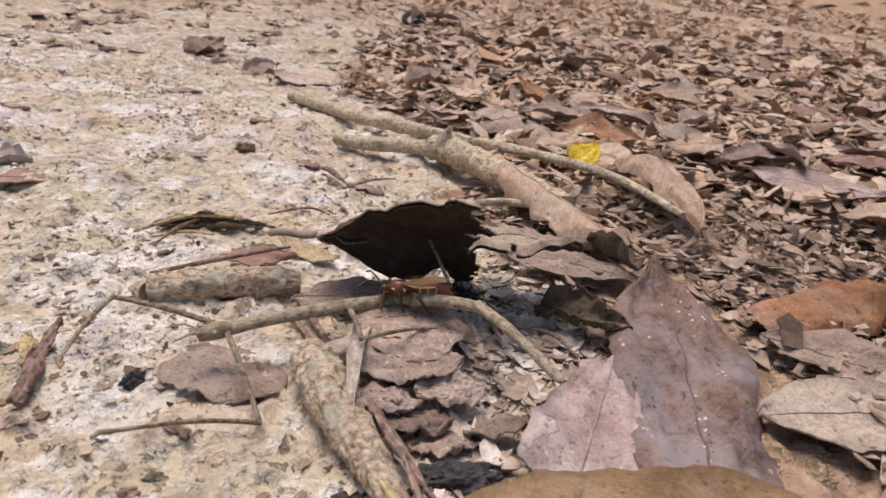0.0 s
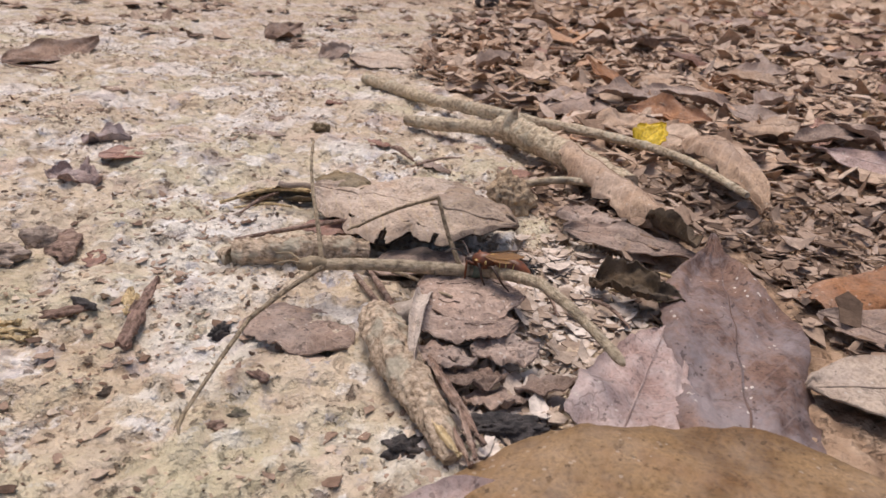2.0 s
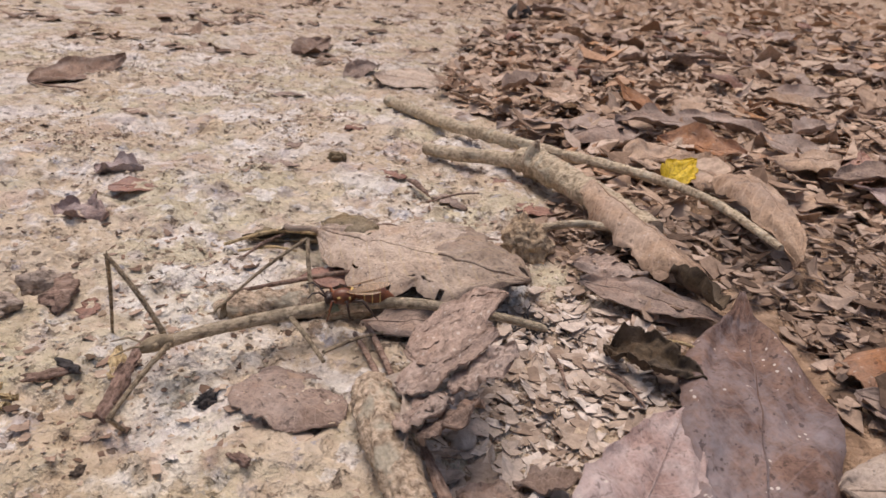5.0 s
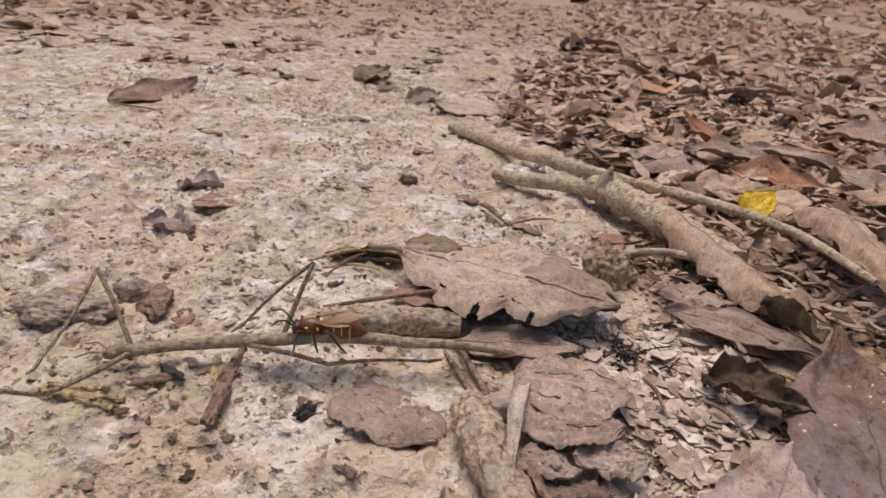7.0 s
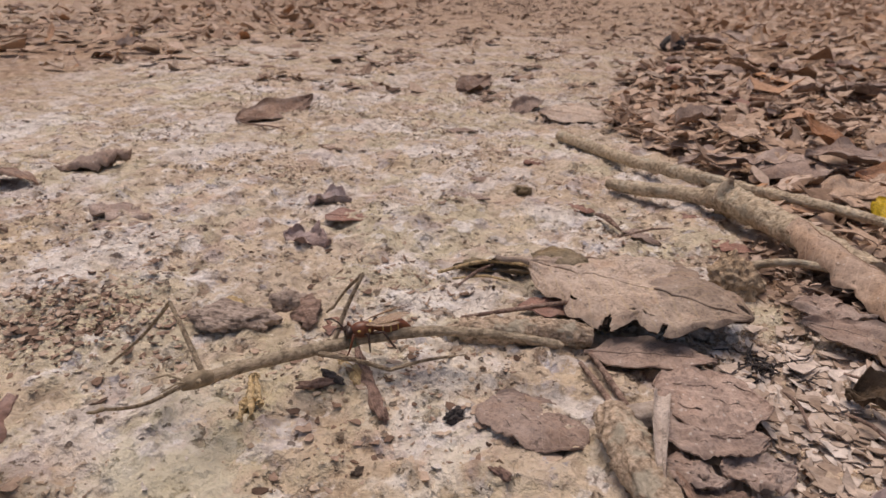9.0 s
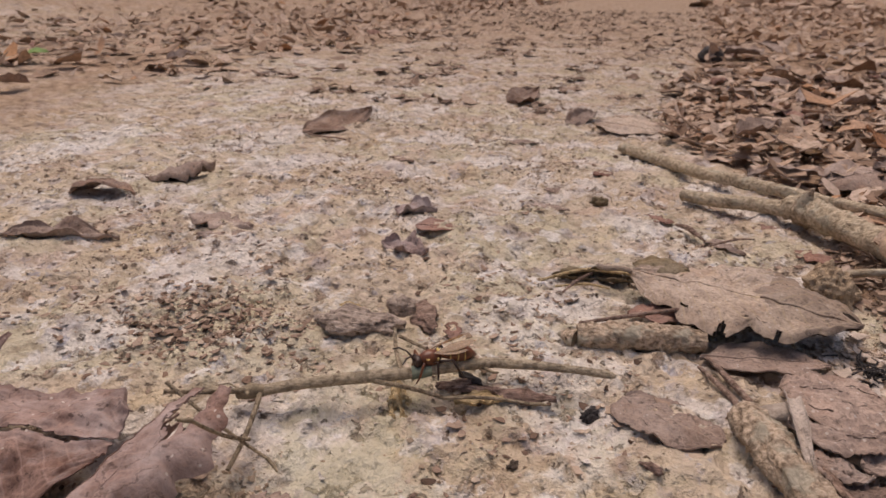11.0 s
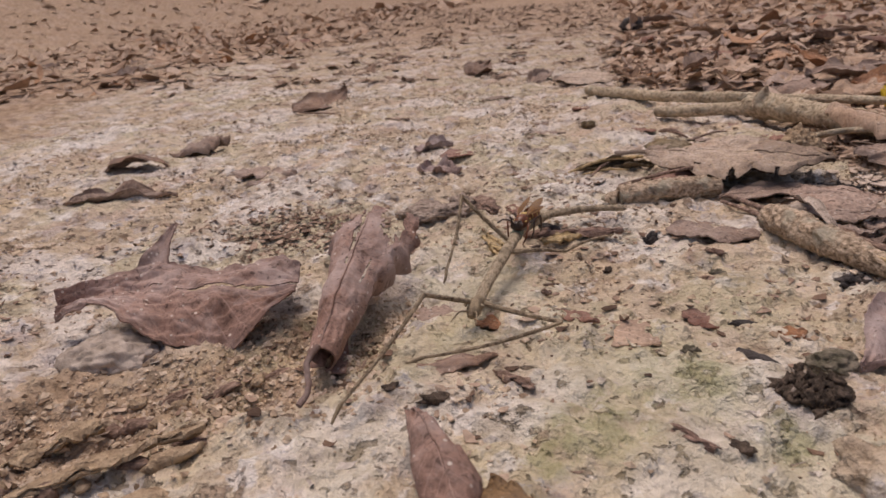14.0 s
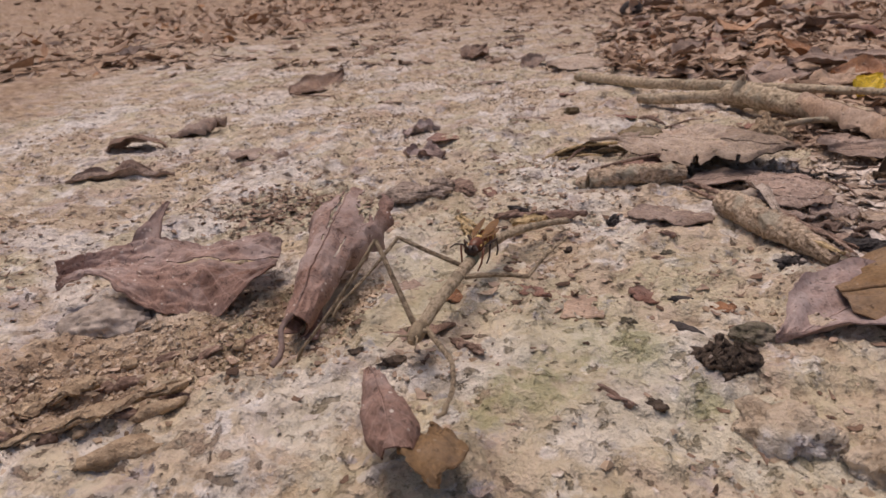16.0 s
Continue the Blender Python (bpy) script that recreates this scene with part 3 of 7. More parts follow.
def build_ground():
    xs, ys = spaced(-0.19, 0.02, 0.00085, -45, 45, 1.035), spaced(-0.005, 0.19, 0.00085, -30, 80, 1.028)
    nx, ny = len(xs), len(ys)
    verts = [(x, y, ground_z(x, y)) for y in ys for x in xs]
    # the far path is stained browner by humus
    amount = [max(litter_amount(x, y), grit_and_leaf_shade(x, y), min(max((y - 0.22) * 0.7 + 0.25 * noise.noise((x * 9, y * 9, 6)), 0), 0.8)) for y in ys for x in xs]
    faces = [(j * nx + i, j * nx + i + 1, (j + 1) * nx + i + 1, (j + 1) * nx + i) for j in range(ny - 1) for i in range(nx - 1)]
    me = bpy.data.meshes.new("ground")
    me.from_pydata(verts, [], faces)
    at = me.attributes.new("litter", "FLOAT", "POINT")
    at.data.foreach_set("value", amount)
    at = me.attributes.new("moss", "FLOAT", "POINT")
    at.data.foreach_set("value", [moss(x, y) for y in ys for x in xs])
    at = me.attributes.new("algae", "FLOAT", "POINT")
    at.data.foreach_set("value", [algae(x, y) for y in ys for x in xs])
    me.polygons.foreach_set("use_smooth", [True] * len(faces))
    me.materials.append(SOIL)
    tagged(new("ground", me), "pale crumbly limestone path with algae stains and humus edges", "ground", kind="structure")


build_ground()


# ---- loose stuff ----
def scatter(name, label, mat, items, category, group=""):
    """Joined flakes: items of (x, y, z, size, heading, tilt, tilt direction, curl, seed). Each is a curved five-sided scrap with thickness."""
    verts, faces = [], []
    for x, y, z, s, head, tilt, tdir, curl, aspect in items:
        m = Matrix.Translation((x, y, z)) @ Matrix.Rotation(tilt, 4, (math.cos(tdir), math.sin(tdir), 0)) @ Matrix.Rotation(head, 4, "Z")
        k = len(verts)
        n = 8
        ring = []
        for i in range(n):
            a = 2 * math.pi * (i + 0.35 * random.uniform(-1, 1)) / n
            r = s * random.uniform(0.5, 1.12)
            px, py = r * math.cos(a), r * math.sin(a) * aspect
            ring.append((px, py, curl * (px * px) / max(s, 1e-5) + 0.06 * s * random.uniform(-1, 1)))
        t = 0.0001 + 0.03 * s
        verts += [m @ Vector(p) for p in ring] + [m @ Vector((0, 0, 0.03 * s))]
        verts += [m @ Vector((p[0], p[1], p[2] - t)) for p in ring]
        for i in range(n):
            j = (i + 1) % n
            faces += [(k + i, k + j, k + n), (k + j, k + i, k + n + 1 + i, k + n + 1 + j)]
    me = bpy.data.meshes.new(name)
    me.from_pydata(verts, [], faces)
    me.materials.append(mat)
    return tagged(new(name, me), label, category, group, "stuff")


def litter_items(count, x0, x1, y0, y1, s0, s1, depth, seed, keep=None, tilt=0.5):
    rnd = random.Random(seed)
    out = []
    while len(out) < count:
        x, y = rnd.uniform(x0, x1), rnd.uniform(y0, y1)
        a = keep(x, y) if keep else litter_amount(x, y)
        if rnd.random() > a:
            continue
        s = s0 * (s1 / s0) ** (rnd.random() ** 1.25)
        out.append((x, y, ground_z(x, y) + rnd.random() ** 1.5 * depth * min(1, a) + 0.15 * s, s, rnd.uniform(0, 6.3), rnd.gauss(0, tilt), rnd.uniform(0, 6.3), rnd.gauss(0.1, 0.35), rnd.uniform(0.25, 0.9)))
    return out


def nearby(x, y):
    """1 in the corner close to the large leaves, where the litter is finer."""
    return 1.0 if x < 0.19 and y < 0.26 else 0.0


scatter("leaf_litter", "thick layer of broken brown dead leaf scraps beside the path", LITTER,
        litter_items(13000, -0.12, 0.55, 0.02, 0.8, 0.0022, 0.0125, 0.010, 11, lambda x, y: litter_amount(x, y) * (1 - nearby(x, y)), 0.38), "leaf litter")
scatter("leaf_litter", "fine brown crumbled leaf scraps between larger dead leaves", CRUMBLED,
        litter_items(4600, 0.0, 0.19, 0.03, 0.26, 0.0010, 0.0062, 0.006, 17, lambda x, y: litter_amount(x, y) * nearby(x, y) * (0.0 if 0.02 < x < 0.09 and y < 0.145 or abs(x - 0.068) < 0.016 and y < 0.195 else 1.0), 0.35), "leaf litter")
scatter("leaf_litter", "brown dead leaf litter spread away under the trees", LITTER, litter_items(9000, -2.2, 1.6, 0.5, 3.6, 0.007, 0.024, 0.012, 12, None, 0.35), "leaf litter")
scatter("leaf_litter", "far brown leaf litter on the forest floor", LITTER, litter_items(5000, -7, 7, 3, 11, 0.03, 0.08, 0.02, 13, None, 0.3), "leaf litter")


def bare(x, y):
    return 1 - 0.8 * litter_amount(x, y)


def drift(x, y):
    """Chaff gathers in loose drifts on the bare path."""
    return max(0.04, min(1, 1.8 * noise.noise((x * 20, y * 20, 9)) + 0.25)) * bare(x, y)


scatter("leaf_chaff", "thin brown chaff and leaf scraps strewn over the pale path", CHAFF, litter_items(7500, -0.5, 0.06, -0.02, 0.7, 0.0004, 0.0026, 0.0002, 14, drift, 0.15), "chaff")
scatter("leaf_chaff", "brown chaff on the far part of the path", CHAFF, litter_items(3400, -1.2, 0.0, 0.5, 2.6, 0.004, 0.014, 0.001, 15, drift, 0.13), "chaff")


def heap(x, y):
    return math.exp(-((x + 0.172) / 0.026) ** 2 - ((y - 0.12) / 0.018) ** 2)


scatter("leaf_chaff", "heap of small brown leaf scraps and bark bits on the path", CHAFF, litter_items(1000, -0.25, -0.10, 0.07, 0.18, 0.0004, 0.0022, 0.0014, 19, heap, 0.25), "chaff")


def flaky(x, y):
    a = math.exp(-(((x - 0.022) / 0.025) ** 2 + ((y - 0.15) / 0.036) ** 2) ** 2)
    b = 0.8 * math.exp(-(((x - 0.012) / 0.018) ** 2 + ((y - 0.115) / 0.03) ** 2) ** 2)
    return max(a, b)


scatter("pale_flakes", "pale brittle flakes of old leaf and soil crust", FLAKES, litter_items(1700, -0.01, 0.07, 0.07, 0.2, 0.0009, 0.0046, 0.0010, 16, flaky, 0.1), "flakes")


scatter("soil_flakes", "thin flakes of pale soil crust lying loose on the path", SOIL, litter_items(3600, -0.42, 0.05, -0.03, 0.5, 0.0008, 0.0024, -0.0016, 18, bare, 0.06), "soil flakes")


def crumb_items(count, x0, x1, y0, y1, s0, s1, seed, keep):
    rnd = random.Random(seed)
    verts, faces = [], []
    n = 0
    while n < count:
        x, y = rnd.uniform(x0, x1), rnd.uniform(y0, y1)
        if rnd.random() > keep(x, y):
            continue
        s = s0 * (s1 / s0) ** (rnd.random() ** 1.7)
        k = len(verts)
        z = ground_z(x, y) + 0.2 * s
        for d in ((1, 0, 0), (-1, 0, 0), (0, 1, 0), (0, -1, 0), (0, 0, 1), (0, 0, -1)):
            verts.append((x + s * (d[0] + rnd.uniform(-0.45, 0.45)), y + s * (d[1] + rnd.uniform(-0.45, 0.45)), z + 0.75 * s * (d[2] + rnd.uniform(-0.4, 0.4))))
        for a, b, c in ((0, 2, 4), (2, 1, 4), (1, 3, 4), (3, 0, 4), (2, 0, 5), (1, 2, 5), (3, 1, 5), (0, 3, 5)):
            faces.append((k + a, k + b, k + c))
        n += 1
    return verts, faces


def grit_bed(x, y):
    d = (y - 0.004) - 0.8 * (x + 0.175)
    return math.exp(-(d / 0.018) ** 2) if -0.3 < x < -0.115 else 0.0


for label, args in (
    ("soil crumbs and grit lying on the pale path", (9000, -0.4, 0.08, -0.03, 0.55, 0.00025, 0.0011, 21, drift)),
    ("pale soil crumbs among brittle flakes", (3200, -0.01, 0.07, 0.09, 0.2, 0.0003, 0.0012, 23, flaky)),
    ("tan loose granular grit in a worn hollow", (9000, -0.3, -0.11, -0.06, 0.09, 0.00022, 0.0011, 22, grit_bed)),
):
    vs, fs = crumb_items(*args)
    me = bpy.data.meshes.new("soil_crumbs")
    me.from_pydata(vs, [], fs)
    me.materials.append(CRUMBS)
    tagged(new("soil_crumbs", me), label, "soil crumbs", kind="stuff")


# ---- sticks and wood ----
stick("long_stick", "long pale weathered stick lying across the leaf litter", STICK,
      [(-0.083, 0.399, 0.004, 0.0032), (-0.04, 0.352, 0.006, 0.0033), (0.004, 0.311, 0.010, 0.0028), (0.049, 0.281, 0.012, 0.0019), (0.071, 0.248, 0.015, 0.0016), (0.085, 0.210, 0.015, 0.0011)], 90, 14, 0.3, 2)
branch = stick("forked_branch", "short knotted pale branch with a broken stub", STICK,
               [(0.002, 0.296, 0.007, 0.0055), (0.008, 0.290, 0.009, 0.0063), (0.02, 0.272, 0.009, 0.0055), (0.032, 0.254, 0.009, 0.0056), (0.05, 0.226, 0.008, 0.005)], 50, 20, 0.32, 3)
side_line = smooth_line([(0.008, 0.289, 0.008, 0.0036), (-0.012, 0.3, 0.006, 0.0033), (-0.03, 0.303, 0.005, 0.0032), (-0.043, 0.309, 0.004, 0.0026)], 20)
part("side_twig", tube([Vector(p) - branch.location for p in side_line[0]], side_line[1], 10, 0.2, 5), STICK, branch)
part("knot", tube([(0.004, -0.008, 0.003), (0.005, -0.009, 0.008), (0.0065, -0.011, 0.013)], [0.0045, 0.003, 0.0006], 8, 0.4, 2), BARK, branch, "dark jagged knot")
thick = stick("bark_twig", "thick rough grey twig with flaking bark and a torn end", BARK,
              [(-0.0200, 0.1270, 0.0045, 0.0038), (-0.0160, 0.1190, 0.005, 0.0046), (-0.0105, 0.1080, 0.005, 0.0043), (-0.0050, 0.0985, 0.0045, 0.0036), (-0.0005, 0.0905, 0.004, 0.0029), (0.0025, 0.0850, 0.003, 0.0016)], 130, 48, 0.22, 7, fine=0.9)
bm, _ = blade_mesh(0.027, 0.0038, bend=10, roll=-60, wave=0.0012, ragged=0.7, seed=17, nu=40, nv=10, thick=0.0006)
p = part("torn_bark", bm, ROTTEN, thick, "dark torn strip of bark")
p.matrix_basis = pose(0.0150, -0.017, 0.0015, 20, 0, -62)
for i, (x, y, z, h, l) in enumerate(((0.0205, -0.034, 0.001, -64, 0.012), (0.018, -0.036, 0.002, -54, 0.010), (0.0225, -0.032, 0.0022, -72, 0.013))):
    bm, _ = blade_mesh(l, 0.0021, bend=14, roll=-40, wave=0.0006, ragged=0.6, seed=50 + i, nu=16, nv=6, thick=0.0005)
    part("splinter", bm, (ROTTEN, STRAW, ROTTEN)[i], thick).matrix_basis = pose(x, y, z, 0, 4, h)
old = stick("bark_twig", "short stout twig with mottled bark, half under a leaf", BARK,
            [(-0.064, 0.1515, 0.0035, 0.0034), (-0.05, 0.156, 0.004, 0.004), (-0.04, 0.159, 0.004, 0.0038), (-0.029, 0.162, 0.0035, 0.003)], 80, 30, 0.3, 13, fine=0.8)
part("snag", tube([(0.0, 0.0, -0.001), (-0.003, 0.001, -0.001), (-0.006, 0.003, -0.002)], [0.0035, 0.002, 0.0005], 8, 0.5, 1), BARK, old)
stick("thin_twig", "thin dark dead twig leaning on an old leaf", ROTTEN, [(-0.064, 0.153, 0.007, 0.0005), (-0.046, 0.163, 0.009, 0.0007), (-0.034, 0.173, 0.0085, 0.0005)], 14, 7, 0.2, 4)
stick("thin_twig", "thin split brown stem lying on the soil", ROTTEN, [(-0.028, 0.154, 0.003, 0.0007), (-0.02, 0.14, 0.003, 0.0009), (-0.012, 0.126, 0.002, 0.0006)], 14, 7, 0.2, 5)
stick("thin_twig", "thin split brown stem lying on the soil", ROTTEN, [(-0.03, 0.15, 0.002, 0.0006), (-0.021, 0.136, 0.002, 0.0008), (-0.016, 0.124, 0.001, 0.0005)], 14, 7, 0.2, 6)
stick("thin_twig", "dry pale twig among litter", STICK, [(0.01, 0.222, 0.006, 0.0016), (0.028, 0.226, 0.009, 0.0014), (0.05, 0.213, 0.011, 0.0009)], 14, 7, 0.2, 7)

def bark_strip():
    ob = thing("bark_strip", lay(-0.0775, 0.1365, 0.0015, -76, 0, 5), "narrow reddish strip of dead bark", "bark")
    bm, _ = blade_mesh(0.031, 0.0056, bend=8, fold=-14, roll=-40, wave=0.0016, ragged=0.55, seed=31, nu=60, nv=16, thick=0.0008, shape=((0, 0.3), (0.15, 0.6), (0.5, 0.85), (0.8, 1.0), (1, 0.7)))
    part("slab", bm, REDBARK, ob)
    bm, _ = blade_mesh(0.012, 0.004, bend=10, wave=0.002, ragged=0.5, seed=35, nu=10, nv=6, thick=0.001)
    p = part("splinter", bm, STRAW, ob)
    p.matrix_basis = pose(0.006, -0.005, -0.0005, 0, 0, 15)
    return ob


strip = bark_strip()


def chip(name, x, y, up, size, heading, mat, label, category, seed, sub=2, rough=0.4, grain=0.0):
    ob = new(name, as_mesh(name, lump_mesh(*size, rough, seed, sub, grain=grain), mat))
    ob.matrix_basis = lay(x, y, up, heading)
    return tagged(ob, label, category)


chip("wood_chunk", -0.128, 0.137, 0.0025, (0.0125, 0.0062, 0.0044), 12, GREYWOOD, "grey weathered chunk of rotten wood on the path", "wood chunk", 4, 5, 0.4, 0.07)
chip("wood_chunk", -0.122, 0.156, 0.002, (0.005, 0.0035, 0.004), 30, GREYWOOD, "small dark crumbly piece of rotten wood", "wood chunk", 9, 3, 0.7)
splinter = thing("wood_splinter", lay(-0.101, 0.109, 0.0015, 8), "straw-coloured splinter of broken wood", "splinter")
for i, (x, y, z, h, l, w) in enumerate(((-0.0095, 0.0, 0.0004, 0, 0.019, 0.0036), (-0.008, 0.0012, 0.0012, 4, 0.013, 0.0022), (-0.0005, -0.0012, 0.0002, -9, 0.010, 0.0020))):
    bm, _ = blade_mesh(l, w, bend=6, roll=-50, wave=0.0008, ragged=0.8, seed=90 + i, nu=30, nv=8, thick=0.0009)
    part("sliver", bm, STRAW, splinter).matrix_basis = pose(x, y, z, 0, 0, h)
chip("wood_splinter", -0.088, 0.117, 0.0015, (0.0055, 0.0013, 0.0012), 35, ROTTEN, "dark splinter of wood", "splinter", 8, 3, 0.5)
chip("wood_splinter", -0.112, 0.152, 0.001, (0.004, 0.009, 0.0016), 25, ROTTEN, "dark ragged sliver of rotten bark", "splinter", 12, 3, 0.6)
chip("charcoal_bit", -0.0545, 0.1205, 0.0006, (0.0022, 0.0015, 0.0019), 40, BLACK, "small black charred crumb", "charcoal", 5, 4, 0.8, 0.3)
chip("charcoal_bit", -0.086, 0.1195, 0.0004, (0.0036, 0.0012, 0.0012), -18, BLACK, "thin black charred splinter", "charcoal", 7, 3, 0.6)
stick("charred_twig", "short black charred twig", BLACK, [(-0.0405, 0.0485, 0.001, 0.0010), (-0.0375, 0.0455, 0.0016, 0.0012), (-0.0345, 0.0425, 0.0014, 0.0010), (-0.0325, 0.0395, 0.0008, 0.0007)], 24, 10, 0.7, 17, "charcoal")
chip("charcoal_bit", -0.0375, 0.0615, 0.0004, (0.0028, 0.0007, 0.0008), 4, BLACK, "tiny black charred splinter", "charcoal", 19, 3, 0.5)
chip("soil_clod", 0.0085, 0.213, 0.003, (0.0078, 0.0068, 0.0088), 0, CLOD, "rounded clod of granular brown soil", "soil clod", 3, 5, 0.3, 0.16)
chip("stone", -0.184, 0.033, -0.0026, (0.0115, 0.0085, 0.0068), 20, STONE, "rounded grey limestone half covered by a leaf", "stone", 2, 5, 0.18, 0.12)
chip("stone", -0.0225, 0.0125, 0.0, (0.0085, 0.006, 0.005), -10, SOIL, "angular pale stone with mossy stains", "stone", 8, 4, 0.5)
chip("stone", -0.006, 0.007, 0.0, (0.009, 0.007, 0.005), 30, SOIL, "angular pale stone with mossy stains", "stone", 11, 4, 0.5)
chip("stone", -0.0235, 0.0445, 0.0004, (0.0044, 0.0038, 0.0028), 10, MOSSY, "small rounded stone with a dark mossy film", "stone", 15, 5, 0.3, 0.1)
chip("stone", 0.0015, 0.119, 0.002, (0.003, 0.0024, 0.0022), 10, STONE, "small pale pebble among flakes", "stone", 25, 3, 0.25)
chip("stone", -0.012, 0.128, 0.003, (0.0042, 0.0032, 0.003), 10, STONE, "small pale pebble beside the bark twig", "stone", 26, 3, 0.35)
chip("stone", -0.0405, 0.958, 0.008, (0.016, 0.012, 0.014), 0, BLACK, "dark rounded stone far along the path edge", "stone", 27, 3, 0.2)
chip("seed_husk", -0.079, 0.289, 0.001, (0.0038, 0.0026, 0.003), 30, OLIVE, "small shrivelled brown seed husk", "seed husk", 29, 4, 0.8, 0.25)

rnd = random.Random(3)
for x0, y0, x1, y1, n in ((-0.2, -0.015, -0.145, 0.026, 14), (-0.19, -0.03, -0.138, 0.01, 12), (-0.17, 0.012, -0.138, 0.04, 8)):
    for i in range(n):
        f = (i + rnd.uniform(-0.3, 0.3)) / n
        chip("wood_chunk", x0 + (x1 - x0) * f + rnd.gauss(0, 0.002), y0 + (y1 - y0) * f + rnd.gauss(0, 0.0025), 0.0004, (rnd.uniform(0.0015, 0.0048), rnd.uniform(0.001, 0.0022), rnd.uniform(0.0008, 0.0018)),
             math.degrees(math.atan2(y1 - y0, x1 - x0)) + rnd.gauss(0, 18), (ROTTEN, BARK, CLOD)[rnd.randrange(3)], "crumbling brown piece of rotten wood in grit", "wood chunk", i + 40, 2, 0.6)

# black lumps added for the dark shadow between twig and near leaf
chip("charred_wood", 0.0125, 0.0955, 0.0012, (0.0078, 0.0036, 0.0034), 8, BLACK, "charred grey-black lump filling in black shade under leaves", "charcoal", 27, 5, 0.4, 0.2)
chip("charred_wood", -0.0065, 0.0905, 0.0004, (0.0036, 0.0022, 0.0016), 30, BLACK, "small crumbly charred lump filling in black shade", "charcoal", 12, 4, 0.8, 0.3)

for x, y, sx, sy, h, mt, sd in ((-0.110, 0.027, 0.0022, 0.0013, 10, CHAR, 1), (-0.087, 0.033, 0.0020, 0.0012, -20, ROTTEN, 2), (-0.083, 0.031, 0.0024, 0.0011, -35, ROTTEN, 3), (-0.053, 0.016, 0.0040, 0.0008, -38, REDBARK, 4),
                                (-0.0455, 0.015, 0.0018, 0.0015, 0, CHAR, 5), (-0.099, 0.022, 0.0032, 0.0012, 15, CHAR, 6), (-0.050, 0.046, 0.0014, 0.0008, 5, MOSSY, 7), (-0.067, 0.096, 0.0016, 0.0010, 40, CHAR, 8),
                                (-0.083, 0.076, 0.0014, 0.0009, 0, ROTTEN, 9), (-0.042, 0.089, 0.0020, 0.0012, 20, ROTTEN, 10), (-0.038, 0.102, 0.0026, 0.0010, -25, REDBARK, 11), (-0.039, 0.093, 0.0016, 0.0012, 0, MOSSY, 12)):
    chip("debris_bit", x, y, 0.0004, (sx, sy, 0.0009), h, mt, "small dark crumb of rotten wood on the soil", "debris", sd + 60, 3, 0.9, 0.3)

for x, y, h, l, w, sd in ((-0.168, -0.016, 43, 0.036, 0.0055, 3), (-0.178, -0.006, 50, 0.019, 0.0045, 5), (-0.162, 0.006, 58, 0.014, 0.004, 8)):
    ob = thing("crust_ledge", lay(x, y, 0.001, h, 2, -8), "ragged brown ledge of crumbling soil crust", "soil crust", "ledges of crust")
    bm, _ = blade_mesh(l, w, bend=8, wave=0.0016, ragged=0.8, seed=sd, nu=34, nv=10, thick=0.001, roll=-14)
    part("slab", bm, CLOD, ob)
chip("soil_clod", -0.1445, -0.0105, 0.0006, (0.008, 0.003, 0.0028), 32, CLOD, "long rounded clod of mossy brown soil", "soil clod", 33, 3, 0.4)

for ctrl, sd in (
    (((-0.0745, 0.1825, 0.002, 0.0004), (-0.071, 0.19, 0.004, 0.0006), (-0.0675, 0.198, 0.004, 0.0004)), 1),
    (((-0.084, 0.189, 0.002, 0.0005), (-0.07, 0.1975, 0.005, 0.0008), (-0.054, 0.1965, 0.0065, 0.0007)), 2),
    (((-0.078, 0.186, 0.002, 0.0004), (-0.068, 0.19, 0.003, 0.0005), (-0.06, 0.189, 0.003, 0.0003)), 3),
    (((-0.05, 0.212, 0.002, 0.0003), (-0.038, 0.216, 0.004, 0.0005), (-0.03, 0.214, 0.003, 0.0004)), 4),
    (((-0.022, 0.214, 0.002, 0.0004), (-0.01, 0.2165, 0.003, 0.0005), (0.0, 0.217, 0.003, 0.0003)), 5),
    (((-0.0433, 0.2716, 0.001, 0.0006), (-0.038, 0.263, 0.003, 0.0013), (-0.031, 0.2556, 0.001, 0.0005)), 6),
    (((-0.0295, 0.25, 0.001, 0.0004), (-0.02, 0.256, 0.003, 0.0005), (-0.012, 0.263, 0.002, 0.0003)), 7),
):
    stick("thin_twig", "short frayed brown plant fibre lying on the soil", STRAW if sd in (2, 3) else ROTTEN, ctrl, 14, 6, 0.3, sd)
chip("seed_husk", -0.0756, 0.2036, 0.001, (0.0030, 0.0024, 0.0024), 20, OLIVE, "small crumpled olive-brown husk", "seed husk", 31, 3, 0.6)

tuft = thing("root_tuft", lay(0.015, 0.168, 0.002), "tuft of dark fibrous roots beside a leaf", "roots")
rnd = random.Random(9)
for i in range(40):
    a, b = rnd.uniform(0, 6.3), rnd.uniform(0.002, 0.0075)
    p, q = Vector((rnd.gauss(0, 0.0035), rnd.gauss(0, 0.003), 0)), Vector((b * math.cos(a), b * math.sin(a), rnd.uniform(0.0, 0.0045)))
    part("root", tube([p, p + q * 0.5 + Vector((rnd.gauss(0, 0.001), rnd.gauss(0, 0.001), 0.0015)), p + q], [0.0004, 0.0003, 0.00015], 5), BLACK, tuft)

